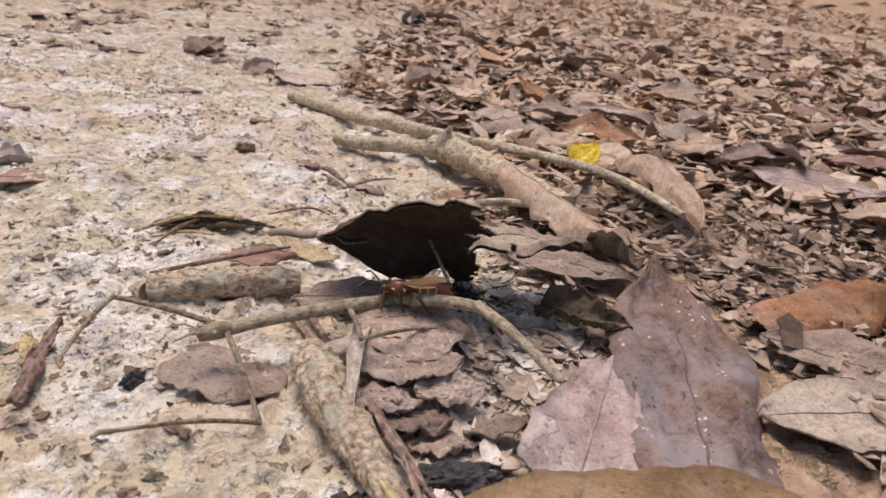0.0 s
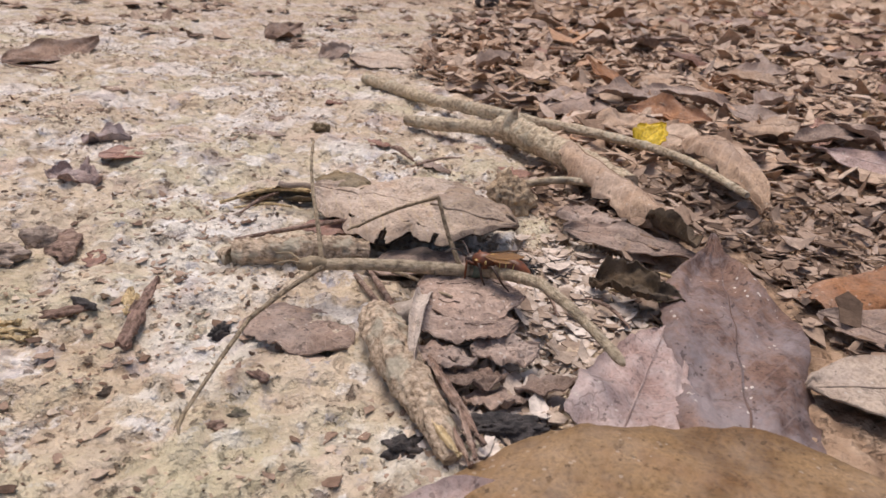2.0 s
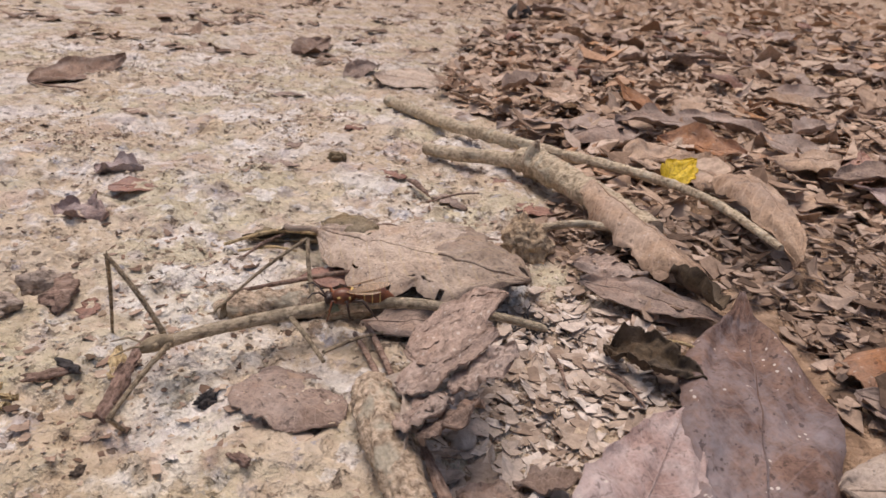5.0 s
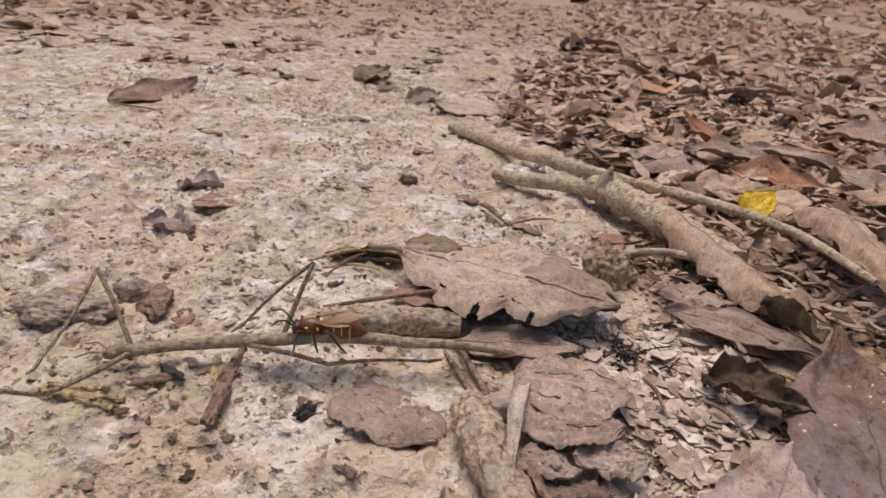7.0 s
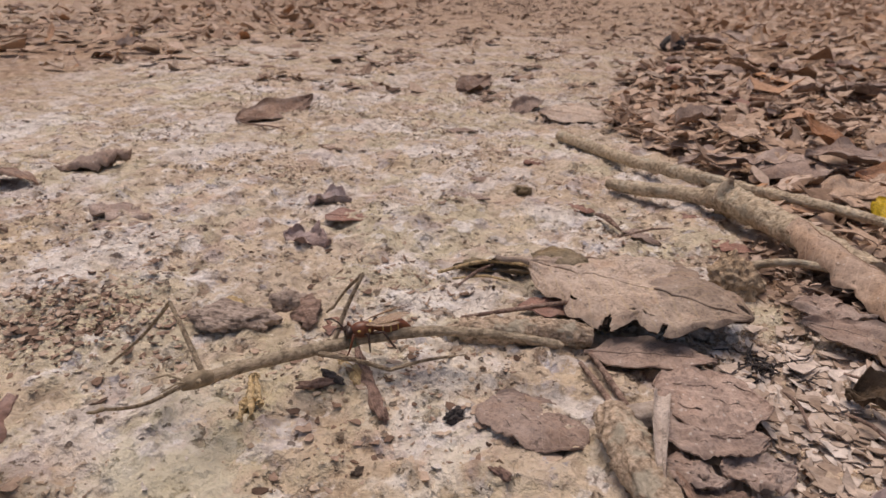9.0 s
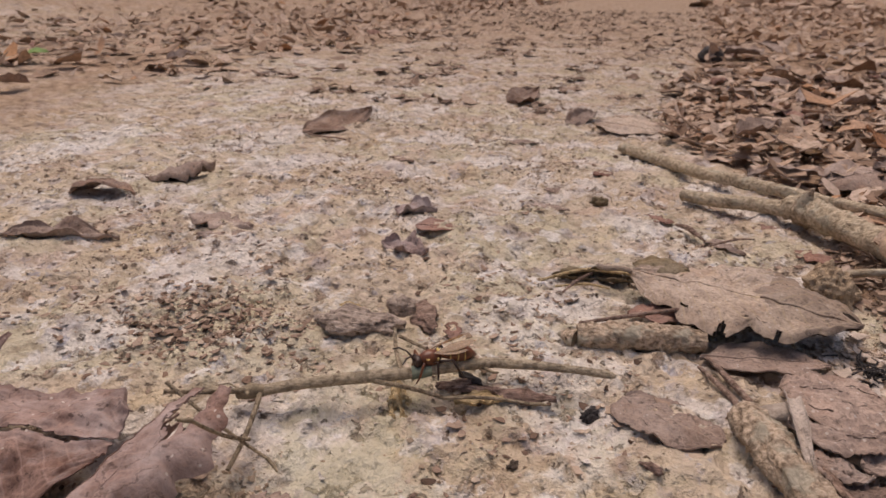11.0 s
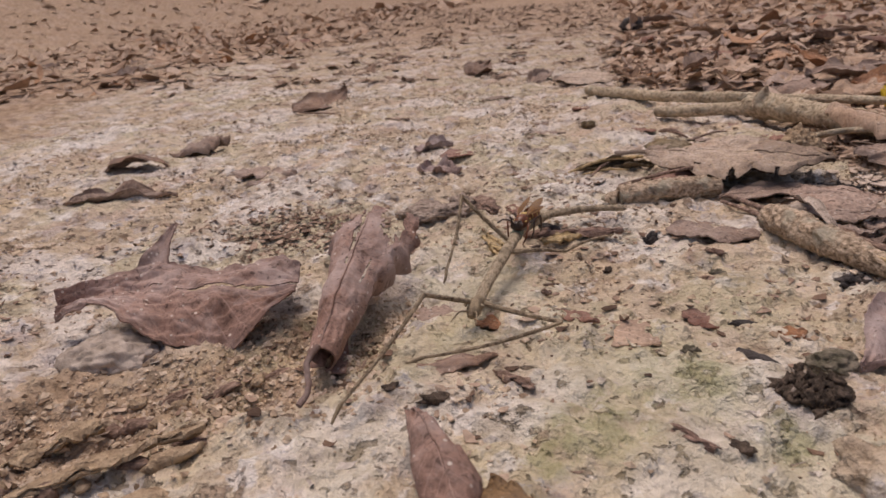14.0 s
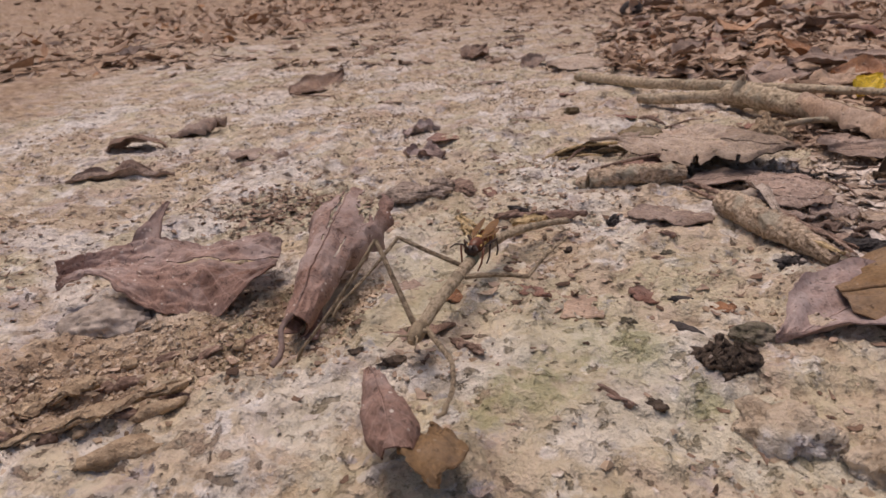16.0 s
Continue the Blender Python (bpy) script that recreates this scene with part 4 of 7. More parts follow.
clump = thing("charcoal_clump", lay(-0.0298, 0.0325, 0), "clump of black crumbly granules", "charcoal")
rnd = random.Random(5)
for i in range(120):
    bm = lump_mesh(*(rnd.uniform(0.0005, 0.0017) for _ in range(3)), 1.3, i, 2)
    p = part("granule", bm, STONE if i % 17 == 5 else CHAR, clump)
    p.matrix_basis = pose(rnd.gauss(0, 0.0026), rnd.gauss(0, 0.0021), 0.0003 + abs(rnd.gauss(0, 0.0013)), 0, 0, rnd.uniform(0, 360))

# ---- the leaves that can be told apart ----
leaf("dead_leaf", lay(0.0555, 0.088, 0.0016, 81.5, 3.6, 2), "large purple-brown dead leaf with a dusty film", (PURPLE,), 0.103, 0.0335, bend=6, fold=5, roll=-10, wave=0.004, ragged=0.06, seed=2, nu=70, nv=30,
     shape=((0, 0.75), (0.1, 0.82), (0.35, 0.93), (0.57, 1.0), (0.66, 0.88), (0.78, 0.46), (0.88, 0.24), (1, 0.05)))
leaf("dead_leaf", lay(-0.002, 0.063, 0.004, 7, 3, 4), "broad tan dead leaf with an upturned edge", (TAN,), 0.088, 0.058, bend=14, fold=-4, roll=-6, wave=0.002, ragged=0.04, seed=4, nu=50, nv=26, shape=((0, 0.25), (0.08, 0.6), (0.22, 0.92), (0.5, 1.0), (0.72, 0.95), (0.88, 0.6), (1, 0.1)))
leaf("dead_leaf", lay(0.0895, 0.1555, 0.0055, 29, 1, 10), "orange-brown curled dead leaf with a blunt end", (ORANGE,), 0.056, 0.025, bend=10, fold=-4, roll=-22, wave=0.003, ragged=0.08, seed=6, rib=False, nu=40, nv=20, shape=((0, 0.45), (0.06, 0.8), (0.2, 1.0), (0.8, 1.0), (1, 0.8)))
leaf("dead_leaf", lay(0.073, 0.118, 0.004, 6, 0, 4), "pale dry leaf with faint veins", (PALE,), 0.045, 0.021, bend=10, fold=3, wave=0.002, ragged=0.1, seed=8, tip=0.8, base=0.3)
leaf("dead_leaf", lay(0.088, 0.152, 0.004, -38, 0, 10), "grey-brown dead leaf slipped under others", (GREYBROWN,), 0.05, 0.02, bend=14, fold=6, wave=0.003, ragged=0.1, seed=10)
leaf("dead_leaf", lay(0.143, 0.293, 0.0135, -27, 0, 12), "long pinkish-grey dead leaf on the litter", (PINKGREY,), 0.054, 0.025, bend=-16, fold=3, wave=0.002, ragged=0.05, seed=12, stalk=0.006)
leaf("dead_leaf", lay(0.0305, 0.252, 0.016, -65, -3, -10), "dead leaf rolled over a branch", (PEACH,), 0.068, 0.025, bend=4, fold=-8, roll=-34, wave=0.003, ragged=0.25, seed=14, nu=56, nv=24,
     shape=((0, 0.5), (0.12, 0.75), (0.5, 1.0), (0.8, 0.9), (0.94, 0.6), (1, 0.25)))
leaf("dead_leaf", lay(0.0515, 0.194, 0.0075, -58, 0, -34), "dark damp end of a dead leaf curled under", (DAMP,), 0.021, 0.017, bend=-10, fold=10, roll=30, wave=0.002, ragged=0.15, seed=15, rib=False, tip=0.4, base=0.4)
leaf("dead_leaf", lay(0.0835, 0.293, 0.010, -84, 0, -6), "pinkish-tan dead leaf arched over a dark hollow", (PEACH,), 0.086, 0.027, bend=56, fold=-6, roll=-24, wave=0.004, ragged=0.25, seed=16, nu=50, nv=24)
leaf("dead_leaf", lay(0.066, 0.350, 0.012, -14, 0, 16), "orange-brown curled leaf with a raised tip", (ORANGE,), 0.042, 0.028, bend=-14, fold=6, roll=16, wave=0.004, ragged=0.2, seed=18)
leaf("dead_leaf", lay(0.045, 0.302, 0.010, 38, 0, 12), "pinkish-brown dead leaf beside the yellow one", (PEACH,), 0.045, 0.026, bend=-10, fold=4, wave=0.004, ragged=0.1, seed=19)
leaf("dead_leaf", lay(0.075, 0.385, 0.012, 130, 20, 10), "orange dead leaf with a raised pointed tip", (ORANGE,), 0.045, 0.024, bend=-40, fold=18, wave=0.003, ragged=0.1, seed=20)
leaf("fallen_leaf", lay(0.06, 0.277, 0.011, 40, 28, 20), "small bright yellow fallen leaf with ragged edge", (YELLOW,), 0.019, 0.015, bend=30, fold=12, wave=0.002, ragged=0.35, seed=22, category="leaf", nu=24, nv=14)
leaf("dead_leaf", lay(0.021, 0.352, 0.008, 26, 0, 10), "arched grey-brown dead leaf over a dark gap", (GREYBROWN,), 0.048, 0.032, bend=64, fold=-4, wave=0.003, ragged=0.12, seed=24)
leaf("dead_leaf", lay(-0.081, 0.1985, 0.003, 11, 0, 48), "dark crinkled strip of dead leaf", (OLIVE,), 0.036, 0.0075, bend=34, fold=24, roll=40, wave=0.004, ragged=0.8, seed=28, rib=False, nu=50, nv=14, settle=0.15)
leaf("dead_leaf", lay(-0.0415, 0.1915, 0.004, -30, 0, 10), "small pale tan curved leaf piece", (SALLOW,), 0.0235, 0.008, bend=-50, fold=8, wave=0.001, ragged=0.1, seed=30, rib=False, nu=24, nv=10)
leaf("dead_leaf", lay(-0.052, 0.1715, 0.002, 8, 4, 8), "small russet leaf piece against a twig", (RUSSET,), 0.02, 0.012, bend=20, fold=6, wave=0.002, ragged=0.3, seed=32, rib=False, nu=20, nv=10)
leaf("dead_leaf", lay(-0.021, 0.189, 0.003, 28, 0, 14), "small whitish scrap of dead leaf", (PALE,), 0.014, 0.009, bend=16, wave=0.001, ragged=0.3, seed=76, rib=False, nu=24, nv=14)
leaf("dead_leaf", lay(-0.03, 0.156, 0.003, 10, 2, 0), "grey-pink dead leaf lying under a larger one", (GREYBROWN,), 0.034, 0.017, bend=10, fold=4, wave=0.002, ragged=0.1, seed=33, nu=24, nv=12)
leaf("dead_leaf", lay(-0.0485, 0.1275, 0.0022, -20, 0, -5), "flat grey-brown dead leaf with split cracks", (GREYBROWN,), 0.0265, 0.0215, bend=14, fold=-2, wave=0.0016, ragged=0.12, seed=34, rib=False, shape=((0, 0.45), (0.1, 0.8), (0.4, 1.0), (0.75, 0.85), (0.92, 0.5), (1, 0.15)),
     holes=((0.3, 0.35, 0.13, 0.008), (0.5, -0.05, 0.12, 0.009), (0.35, -0.5, 0.1, 0.009), (0.66, 0.45, 0.08, 0.008)), nu=90, nv=110, settle=0.12)
leaf("dead_leaf", lay(0.032, 0.095, 0.0032, 69, 3, 6), "pinkish-grey dead leaf torn to a point", (PINKGREY,), 0.042, 0.025, bend=8, fold=6, wave=0.003, ragged=0.16, seed=36, nu=40, nv=20, shape=((0, 0.9), (0.3, 0.95), (0.55, 0.7), (0.85, 0.42), (1, 0.08)))
leaf("dead_leaf", lay(0.026, 0.189, 0.006, -20, 0, 16), "narrow pinkish-grey dead leaf", (GREYBROWN,), 0.043, 0.013, bend=12, fold=8, wave=0.002, ragged=0.2, seed=38)
leaf("dead_leaf", lay(0.024, 0.199, 0.006, -6, 0, 10), "small pinkish-brown leaf piece", (GREYBROWN,), 0.022, 0.012, bend=12, wave=0.002, ragged=0.3, seed=39, rib=False)
leaf("dead_leaf", lay(0.031, 0.153, 0.004, -25, 4, 10), "crumpled dark brown leaf scrap", (DAMP,), 0.024, 0.014, bend=24, fold=14, roll=30, wave=0.004, ragged=1.0, seed=40, rib=False, nu=44, nv=26)
for i, (x, y, h, l) in enumerate(((0.032, 0.162, -30, 0.022), (0.036, 0.150, -22, 0.020), (0.030, 0.146, -48, 0.014), (0.042, 0.158, -12, 0.016), (0.018, 0.152, -70, 0.014))):
    d = Vector((math.cos(radians(h)), math.sin(radians(h)), 0)) * l
    z = ground_z(x, y) + 0.005
    stick("thin_twig", "thin brown fibre among crumbled litter", (ROTTEN, STRAW)[i % 2], [(x, y, z, 0.0003), (x + d.x * 0.5, y + d.y * 0.5, z + 0.0012, 0.0005), (x + d.x, y + d.y, z - 0.001, 0.0003)], 12, 6, 0.3, 20 + i)
leaf("grass_blade", lay(-0.0095, 0.1395, 0.0062, -87, 3, 12), "dry pale narrow grass blade lying over a twig", (DRY,), 0.037, 0.0042, bend=34, fold=14, roll=20, twist=50, wave=0.001, seed=42, category="grass blade", rib=False, nu=44, nv=10, thick=0.0002, shape=((0, 0.4), (0.15, 1), (0.6, 0.85), (1, 0.3)))
leaf("dead_leaf", lay(-0.148, 0.2265, 0.002, 6, 0, 2), "small russet oval dead leaf flat on the path", (RUSSET,), 0.018, 0.015, bend=10, fold=4, wave=0.001, ragged=0.05, seed=44, tip=0.3, base=0.3, nu=22, nv=14, settle=0.3)
leaf("dead_leaf", lay(-0.1655, 0.243, 0.003, 6, 2, 8), "curled grey-brown dead leaf on the path", (PINKGREY,), 0.02, 0.017, bend=14, fold=4, roll=4, roll_end=50, wave=0.003, ragged=0.4, seed=46, rib=False, settle=0.12)
leaf("dead_leaf", lay(-0.153, 0.2035, 0.002, -4, 2, 8), "crumpled purple-brown dead leaf with raised points", (PINKGREY,), 0.021, 0.016, bend=-10, fold=5, roll=14, wave=0.004, ragged=0.6, seed=48, rib=False, nu=40, nv=26, settle=0.15)
leaf("dead_leaf", lay(-0.29, 0.362, 0.004, 81, 3, 15), "long brown dead leaf with a raised tip and stalk", (BROWN,), 0.08, 0.031, bend=-26, fold=14, wave=0.004, ragged=0.05, seed=50, stalk=0.036, stalk_turn=100, settle=0.12)
leaf("dead_leaf", lay(-0.321, 0.201, 0.002, 19, 0, -14), "arched brown dead leaf over a dark hollow", (BROWN,), 0.038, 0.022, bend=105, fold=-4, roll=-10, wave=0.002, ragged=0.1, seed=52, settle=0.1)
leaf("dead_leaf", lay(-0.303, 0.235, 0.003, 56, 6, -20), "curled brown dead leaf on its edge", (BROWN,), 0.036, 0.026, bend=50, fold=-20, roll=-30, wave=0.006, ragged=0.5, seed=54, settle=0.12)
leaf("dead_leaf", lay(-0.302, 0.150, 0.003, 21, 0, 6), "long shrivelled brown dead leaf", (GREYBROWN,), 0.05, 0.015, bend=12, fold=14, roll=20, wave=0.004, ragged=0.35, seed=56, settle=0.2)
leaf("dead_leaf", lay(-0.246, 0.198, 0.003, -3, 0, 4), "flat flaking brown dead leaf", (GREYBROWN,), 0.036, 0.017, bend=10, wave=0.003, ragged=0.9, seed=58, rib=False, settle=0.25)
leaf("dead_leaf", lay(-0.231, 0.186, 0.002, 8, 0, 4), "small brown dead leaf piece", (GREYBROWN,), 0.026, 0.01, bend=12, wave=0.002, ragged=0.3, seed=60, rib=False)
leaf("dead_leaf", lay(-0.199, 0.545, 0.003, 78, 5, 22), "small brown dead leaf standing on the far path", (BROWN,), 0.062, 0.026, bend=-20, fold=14, wave=0.004, ragged=0.3, seed=62, settle=0.1)
leaf("dead_leaf", lay(-0.114, 0.485, 0.004, -14, 0, 5), "broad pale grey leaf half in the litter", (PALE,), 0.052, 0.05, bend=8, fold=3, wave=0.003, ragged=0.2, seed=64, settle=0.05)
leaf("dead_leaf", lay(-0.133, 0.47, 0.003, 70, 6, 16), "small curled brown leaf beside a pale one", (GREYBROWN,), 0.045, 0.018, bend=26, fold=14, wave=0.005, ragged=0.5, seed=65, settle=0.08)
# the big torn leaf on the hollow of grit, in two folded halves
leaf("dead_leaf", lay(-0.206, 0.043, 0.0098, 15, 0, 10), "large maroon-brown dead leaf, folded and torn, arched over grit", (MAROON,), 0.063, 0.036, bend=6, fold=3, roll=-8, wave=0.004, ragged=0.3, seed=66, rib=False, nu=120, nv=80, arches=(0.0064, 1.2, -0.066), holes=((0.74, 0.06, 0.26, 0.032), (0.35, 0.3, 0.12, 0.02)), shape=((0, 0.16), (0.15, 0.42), (0.4, 0.78), (0.65, 1.0), (0.9, 0.95), (1, 0.55)))
leaf("dead_leaf", lay(-0.1880, 0.0585, 0.0092, 72, 46, 15), "torn pointed maroon-brown scrap of dead leaf standing up", (MAROON,), 0.017, 0.011, bend=20, fold=12, wave=0.001, ragged=0.2, seed=67, shape=((0, 1.0), (0.3, 0.8), (0.65, 0.4), (1, 0.04)), rib=False, nu=16, nv=10)
leaf("dead_leaf", lay(-0.101, 0.012, 0.006, -62, 10, 0), "reddish-brown curled dead leaf arching off the ground", (MAROON,), 0.034, 0.0165, bend=62, fold=-14, roll=-44, twist=24, wave=0.003, ragged=0.15, seed=72, shape=((0, 0.2), (0.3, 0.42), (0.65, 0.85), (0.85, 1.0), (1, 0.55)))
leaf("dead_leaf", lay(-0.084, -0.004, 0.004, -70, 14, 0), "small tan-brown leaf piece standing up", (TAN,), 0.02, 0.012, bend=30, fold=-14, wave=0.002, ragged=0.2, seed=73, rib=False)
leaf("dead_leaf", lay(-0.0195, 0.0425, 0.003, 44, 4, 4), "pinkish-brown cupped dead leaf with a pointed tip", (PINKGREY,), 0.052, 0.026, bend=-22, fold=20, wave=0.003, ragged=0.08, seed=74, tip=0.4, base=1.4, settle=0.05)
for x, y, h, l, w, mt, lab in (
    (-0.080, 0.0648, -28, 0.0125, 0.0055, RUSSET, "small russet chip of dead leaf"), (-0.0690, 0.0605, -30, 0.0155, 0.0135, PEACH, "cracked brown chip of dead leaf"),
    (-0.0495, 0.0705, -50, 0.0135, 0.0065, RUSSET, "small russet chip of dead leaf"), (-0.117, 0.064, 4, 0.013, 0.01, GREYBROWN, "thin grey-brown chip of dead leaf"),
    (-0.031, 0.0565, 10, 0.006, 0.0055, ORANGE, "tiny orange chip of dead leaf"), (-0.099, 0.062, -30, 0.008, 0.006, ORANGE, "tiny orange chip of dead leaf"),
    (-0.11, 0.033, 28, 0.022, 0.007, BROWN, "curved strip of dead leaf on the soil"), (-0.035, 0.268, -40, 0.026, 0.008, GREYBROWN, "narrow curled dead leaf on the path"),
    (-0.058, 0.278, -10, 0.014, 0.011, RUSSET, "shrivelled brown leaf chip"), (-0.11, 0.305, 10, 0.012, 0.009, GREYBROWN, "small pinkish leaf chip on the path"),
    (-0.11, 0.275, -8, 0.02, 0.007, GREYBROWN, "small narrow leaf chip on the path"), (-0.09, 0.335, 40, 0.012, 0.011, RUSSET, "small russet leaf chip on the path"),
    (0.0, 0.262, -20, 0.02, 0.012, RUSSET, "small russet leaf chip by the branch"), (-0.012, 0.283, 5, 0.016, 0.008, RUSSET, "small russet leaf chip by the branch"),
    (-0.16, 0.4, 10, 0.024, 0.01, GREYBROWN, "small grey-brown leaf chip on the path"), (-0.21, 0.33, -20, 0.02, 0.01, BROWN, "small brown leaf chip on the path"),
    (-0.104, 0.152, -60, 0.012, 0.006, RUSSET, "dark sliver of dead leaf"), (-0.145, 0.15, 10, 0.01, 0.006, STRAW, "small straw-coloured leaf chip"),
):
    leaf("leaf_chip", lay(x, y, 0.0007, h, 1, 2), lab, (mt,), l, w, bend=5, fold=2, wave=0.0009, ragged=0.9, seed=int(abs(x) * 9999) % 97, tip=0.4, base=0.4, rib=False, settle=0.35, thick=0.0003, group="leaf chips on the path", category="leaf chip", nu=24, nv=12)

# whole leaves of the litter bed: eight kinds, laid about
kinds = []
for i, (mt, l, w, kw) in enumerate((
    (GREYBROWN, 0.05, 0.024, dict(bend=14, fold=5, roll=6)), (PEACH, 0.045, 0.026, dict(bend=-14, fold=6, roll=10)), (PALE, 0.04, 0.02, dict(bend=15, fold=6)),
    (RUSSET, 0.05, 0.02, dict(bend=22, fold=-6, roll=-14)), (GREYBROWN, 0.036, 0.022, dict(bend=10, fold=10, roll=18)), (TAN, 0.042, 0.018, dict(bend=-25, fold=6)),
    (PEACH, 0.04, 0.024, dict(bend=18, fold=-6)), (GREYBROWN, 0.055, 0.022, dict(bend=12, fold=6, roll=14)))):
    kinds.append(leaf("litter_leaf", pose(0.3 + 0.03 * i, 0.5, 0.012, 0, 0, 40 * i), ("grey-brown", "pinkish-tan", "pale", "russet", "small grey-brown", "tan", "pinkish-brown", "long grey-brown")[i] + " dead leaf lying loose in the litter bed", (mt,), l, w, wave=0.004, ragged=0.25, seed=80 + i, group="dead leaves of the litter bed", nu=18, nv=10, **kw))
rnd = random.Random(77)
made = 0
while made < 230:
    y = 0.1 + 1.1 * rnd.random() ** 1.4
    x = rnd.uniform(-0.12, 0.12 + 0.75 * y)
    if litter_amount(x, y) < 0.9 or (x < 0.2 and y < 0.31) or math.hypot(x, y) < 0.12:
        continue
    copy_thing(kinds[rnd.randrange(8)], lay(x, y, 0.007 + 0.005 * rnd.random(), rnd.uniform(0, 360), rnd.gauss(0, 5), rnd.gauss(0, 7)))
    made += 1
made = 0
while made < 60:
    x, y = rnd.uniform(-1.5, -0.42), rnd.uniform(0.3, 1.6)
    if litter_amount(x, y) < 0.5:
        continue
    copy_thing(kinds[rnd.randrange(8)], lay(x, y, 0.005, rnd.uniform(0, 360), rnd.gauss(0, 8), rnd.gauss(0, 10)))
    made += 1
leaf("green_leaf", lay(-0.83, 0.57, 0.006, 20, 10, 10), "small fresh green leaf fallen on the litter", (plain_material("green_leaf", (0.13, 0.22, 0.05), (0.25, 0.36, 0.1), 60, 0.5),), 0.045, 0.03, bend=20, fold=8, wave=0.002, seed=91, category="leaf")


# ---- the wood round the path ----
TRUNK = bark_material("tree_bark", [(0.3, (0.06, 0.045, 0.03)), (0.5, (0.17, 0.13, 0.09)), (0.72, (0.28, 0.23, 0.17))], 0.08, (4, 4, 1))
FOLIAGE = fragment_material("undergrowth_leaves", [(0.0, (0.03, 0.045, 0.015)), (0.5, (0.08, 0.11, 0.035)), (0.8, (0.16, 0.13, 0.05)), (1.0, (0.2, 0.12, 0.05))])
rnd = random.Random(31)
# trees mostly out of view, added so their ring cuts the sky light
for i in range(26):
    a = rnd.uniform(-1.9, 1.9) if i else -0.2
    r = rnd.uniform(7, 14) if i else 7
    x, y = r * math.sin(a), r * math.cos(a)
    rad = rnd.uniform(0.06, 0.2)
    ob = thing("tree", pose(x, y, ground_z(x, y)), "forest tree with a dark rough trunk, mostly unseen, added to shade the sky", "tree", "trees of the wood")
    lean = rnd.uniform(-0.5, 0.5)
    part("trunk", tube([(lean * k * 0.1, 0.05 * k * lean, -0.1 + k * 0.8) for k in range(8)], [rad * (1.35 - 0.09 * k) if k else rad * 1.7 for k in range(8)], 10, 0.12, i), TRUNK, ob)
    vs, fs = [], []
    for _ in range(260):
        c = Vector((rnd.gauss(0, 1.3), rnd.gauss(0, 1.3), 5.2 + rnd.gauss(0, 1.1)))
        s = rnd.uniform(0.06, 0.16)
        e = Euler((rnd.uniform(-1, 1), rnd.uniform(-1, 1), rnd.uniform(0, 6))).to_matrix()
        k = len(vs)
        vs += [c + e @ Vector(p) for p in ((-s, 0, 0), (0, s * 0.5, 0.2 * s), (s, 0, 0), (0, -s * 0.5, 0.2 * s))]
        fs += [(k, k + 1, k + 2), (k, k + 2, k + 3)]
    me = bpy.data.meshes.new("crown")
    me.from_pydata(vs, [], fs)
    me.materials.append(FOLIAGE)
    crown = new("crown", me)
    crown.parent = ob
low = []
for _ in range(7000):
    a = rnd.uniform(-2.2, 2.2)
    r = rnd.uniform(6.5, 12)
    x, y = r * math.sin(a), r * math.cos(a)
    low.append((x, y, ground_z(x, y) + rnd.random() ** 1.5 * 1.3, rnd.uniform(0.05, 0.13), rnd.uniform(0, 6.3), rnd.gauss(0, 0.8), rnd.uniform(0, 6.3), 0.2, rnd.uniform(0.3, 0.6)))
for _ in range(5200):
    x, y = rnd.uniform(-1.6, 6), rnd.uniform(7.0, 8.2)
    low.append((x, y, ground_z(x, y) + rnd.random() ** 1.6 * 0.7, rnd.uniform(0.02, 0.07), rnd.uniform(0, 6.3), rnd.gauss(1.2, 0.5), rnd.uniform(0, 6.3), 0.2, rnd.uniform(0.2, 0.5)))
scatter("undergrowth", "dim green and brown undergrowth at the edge of the wood", FOLIAGE, low, "undergrowth")


# ---- the leaf that stands propped and then flops down ----
TEARS = ((0.5, -1.0, 0.022, 0.13), (0.62, -0.72, 0.045, 0.08), (0.8, -0.7, 0.03, 0.02), (0.33, -0.75, 0.03, 0.02), (0.72, -1.0, 0.012, 0.18))
FLOP = dict(bend=14, fold=2, roll=-7, wave=0.0035, ragged=0.34, seed=23, holes=TEARS, shape=((0, 0.06), (0.1, 0.42), (0.3, 0.9), (0.55, 1.0), (0.8, 0.78), (0.93, 0.4), (1, 0.06)))
flop = leaf("dead_leaf", pose(0, 0, 0), "broad greyish-tan dead leaf with a torn edge and dark underside", (TORN,), 0.067, 0.048, stalk=0.012, nu=96, nv=60, cut=0.6, **FLOP)
# a separate blackened sheet paints the shade below the propped blade
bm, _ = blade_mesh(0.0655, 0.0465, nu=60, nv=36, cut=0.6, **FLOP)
under = part("underside", bm, DARK, flop, "dark damp underside with its shade painted in")
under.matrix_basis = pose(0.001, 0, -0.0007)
bm, spine = blade_mesh(0.067, 0.048, nu=96, nv=60, start=0.6, **FLOP)
fold_bm, _ = blade_mesh(0.018, 0.013, bend=30, fold=-4, roll=-12, wave=0.0015, ragged=0.2, seed=26, nu=30, nv=20, tip=0.3, base=0.3)
folded = part("folded_lobe", fold_bm, OLIVE, flop, "small olive-brown lobe folded over")
folded.matrix_basis = pose(-0.001, 0.004, 0.0012) @ pose(0, 0, 0, 15, 0, 12)
lobe = part("torn_lobe", bm, TORN, flop, "outer lobe that is torn half off")
part("midrib", tube([(x, 0, z + 0.0001) for x, z, a in spine[57:92]], [0.0004] * 35, 6), TORN, lobe)
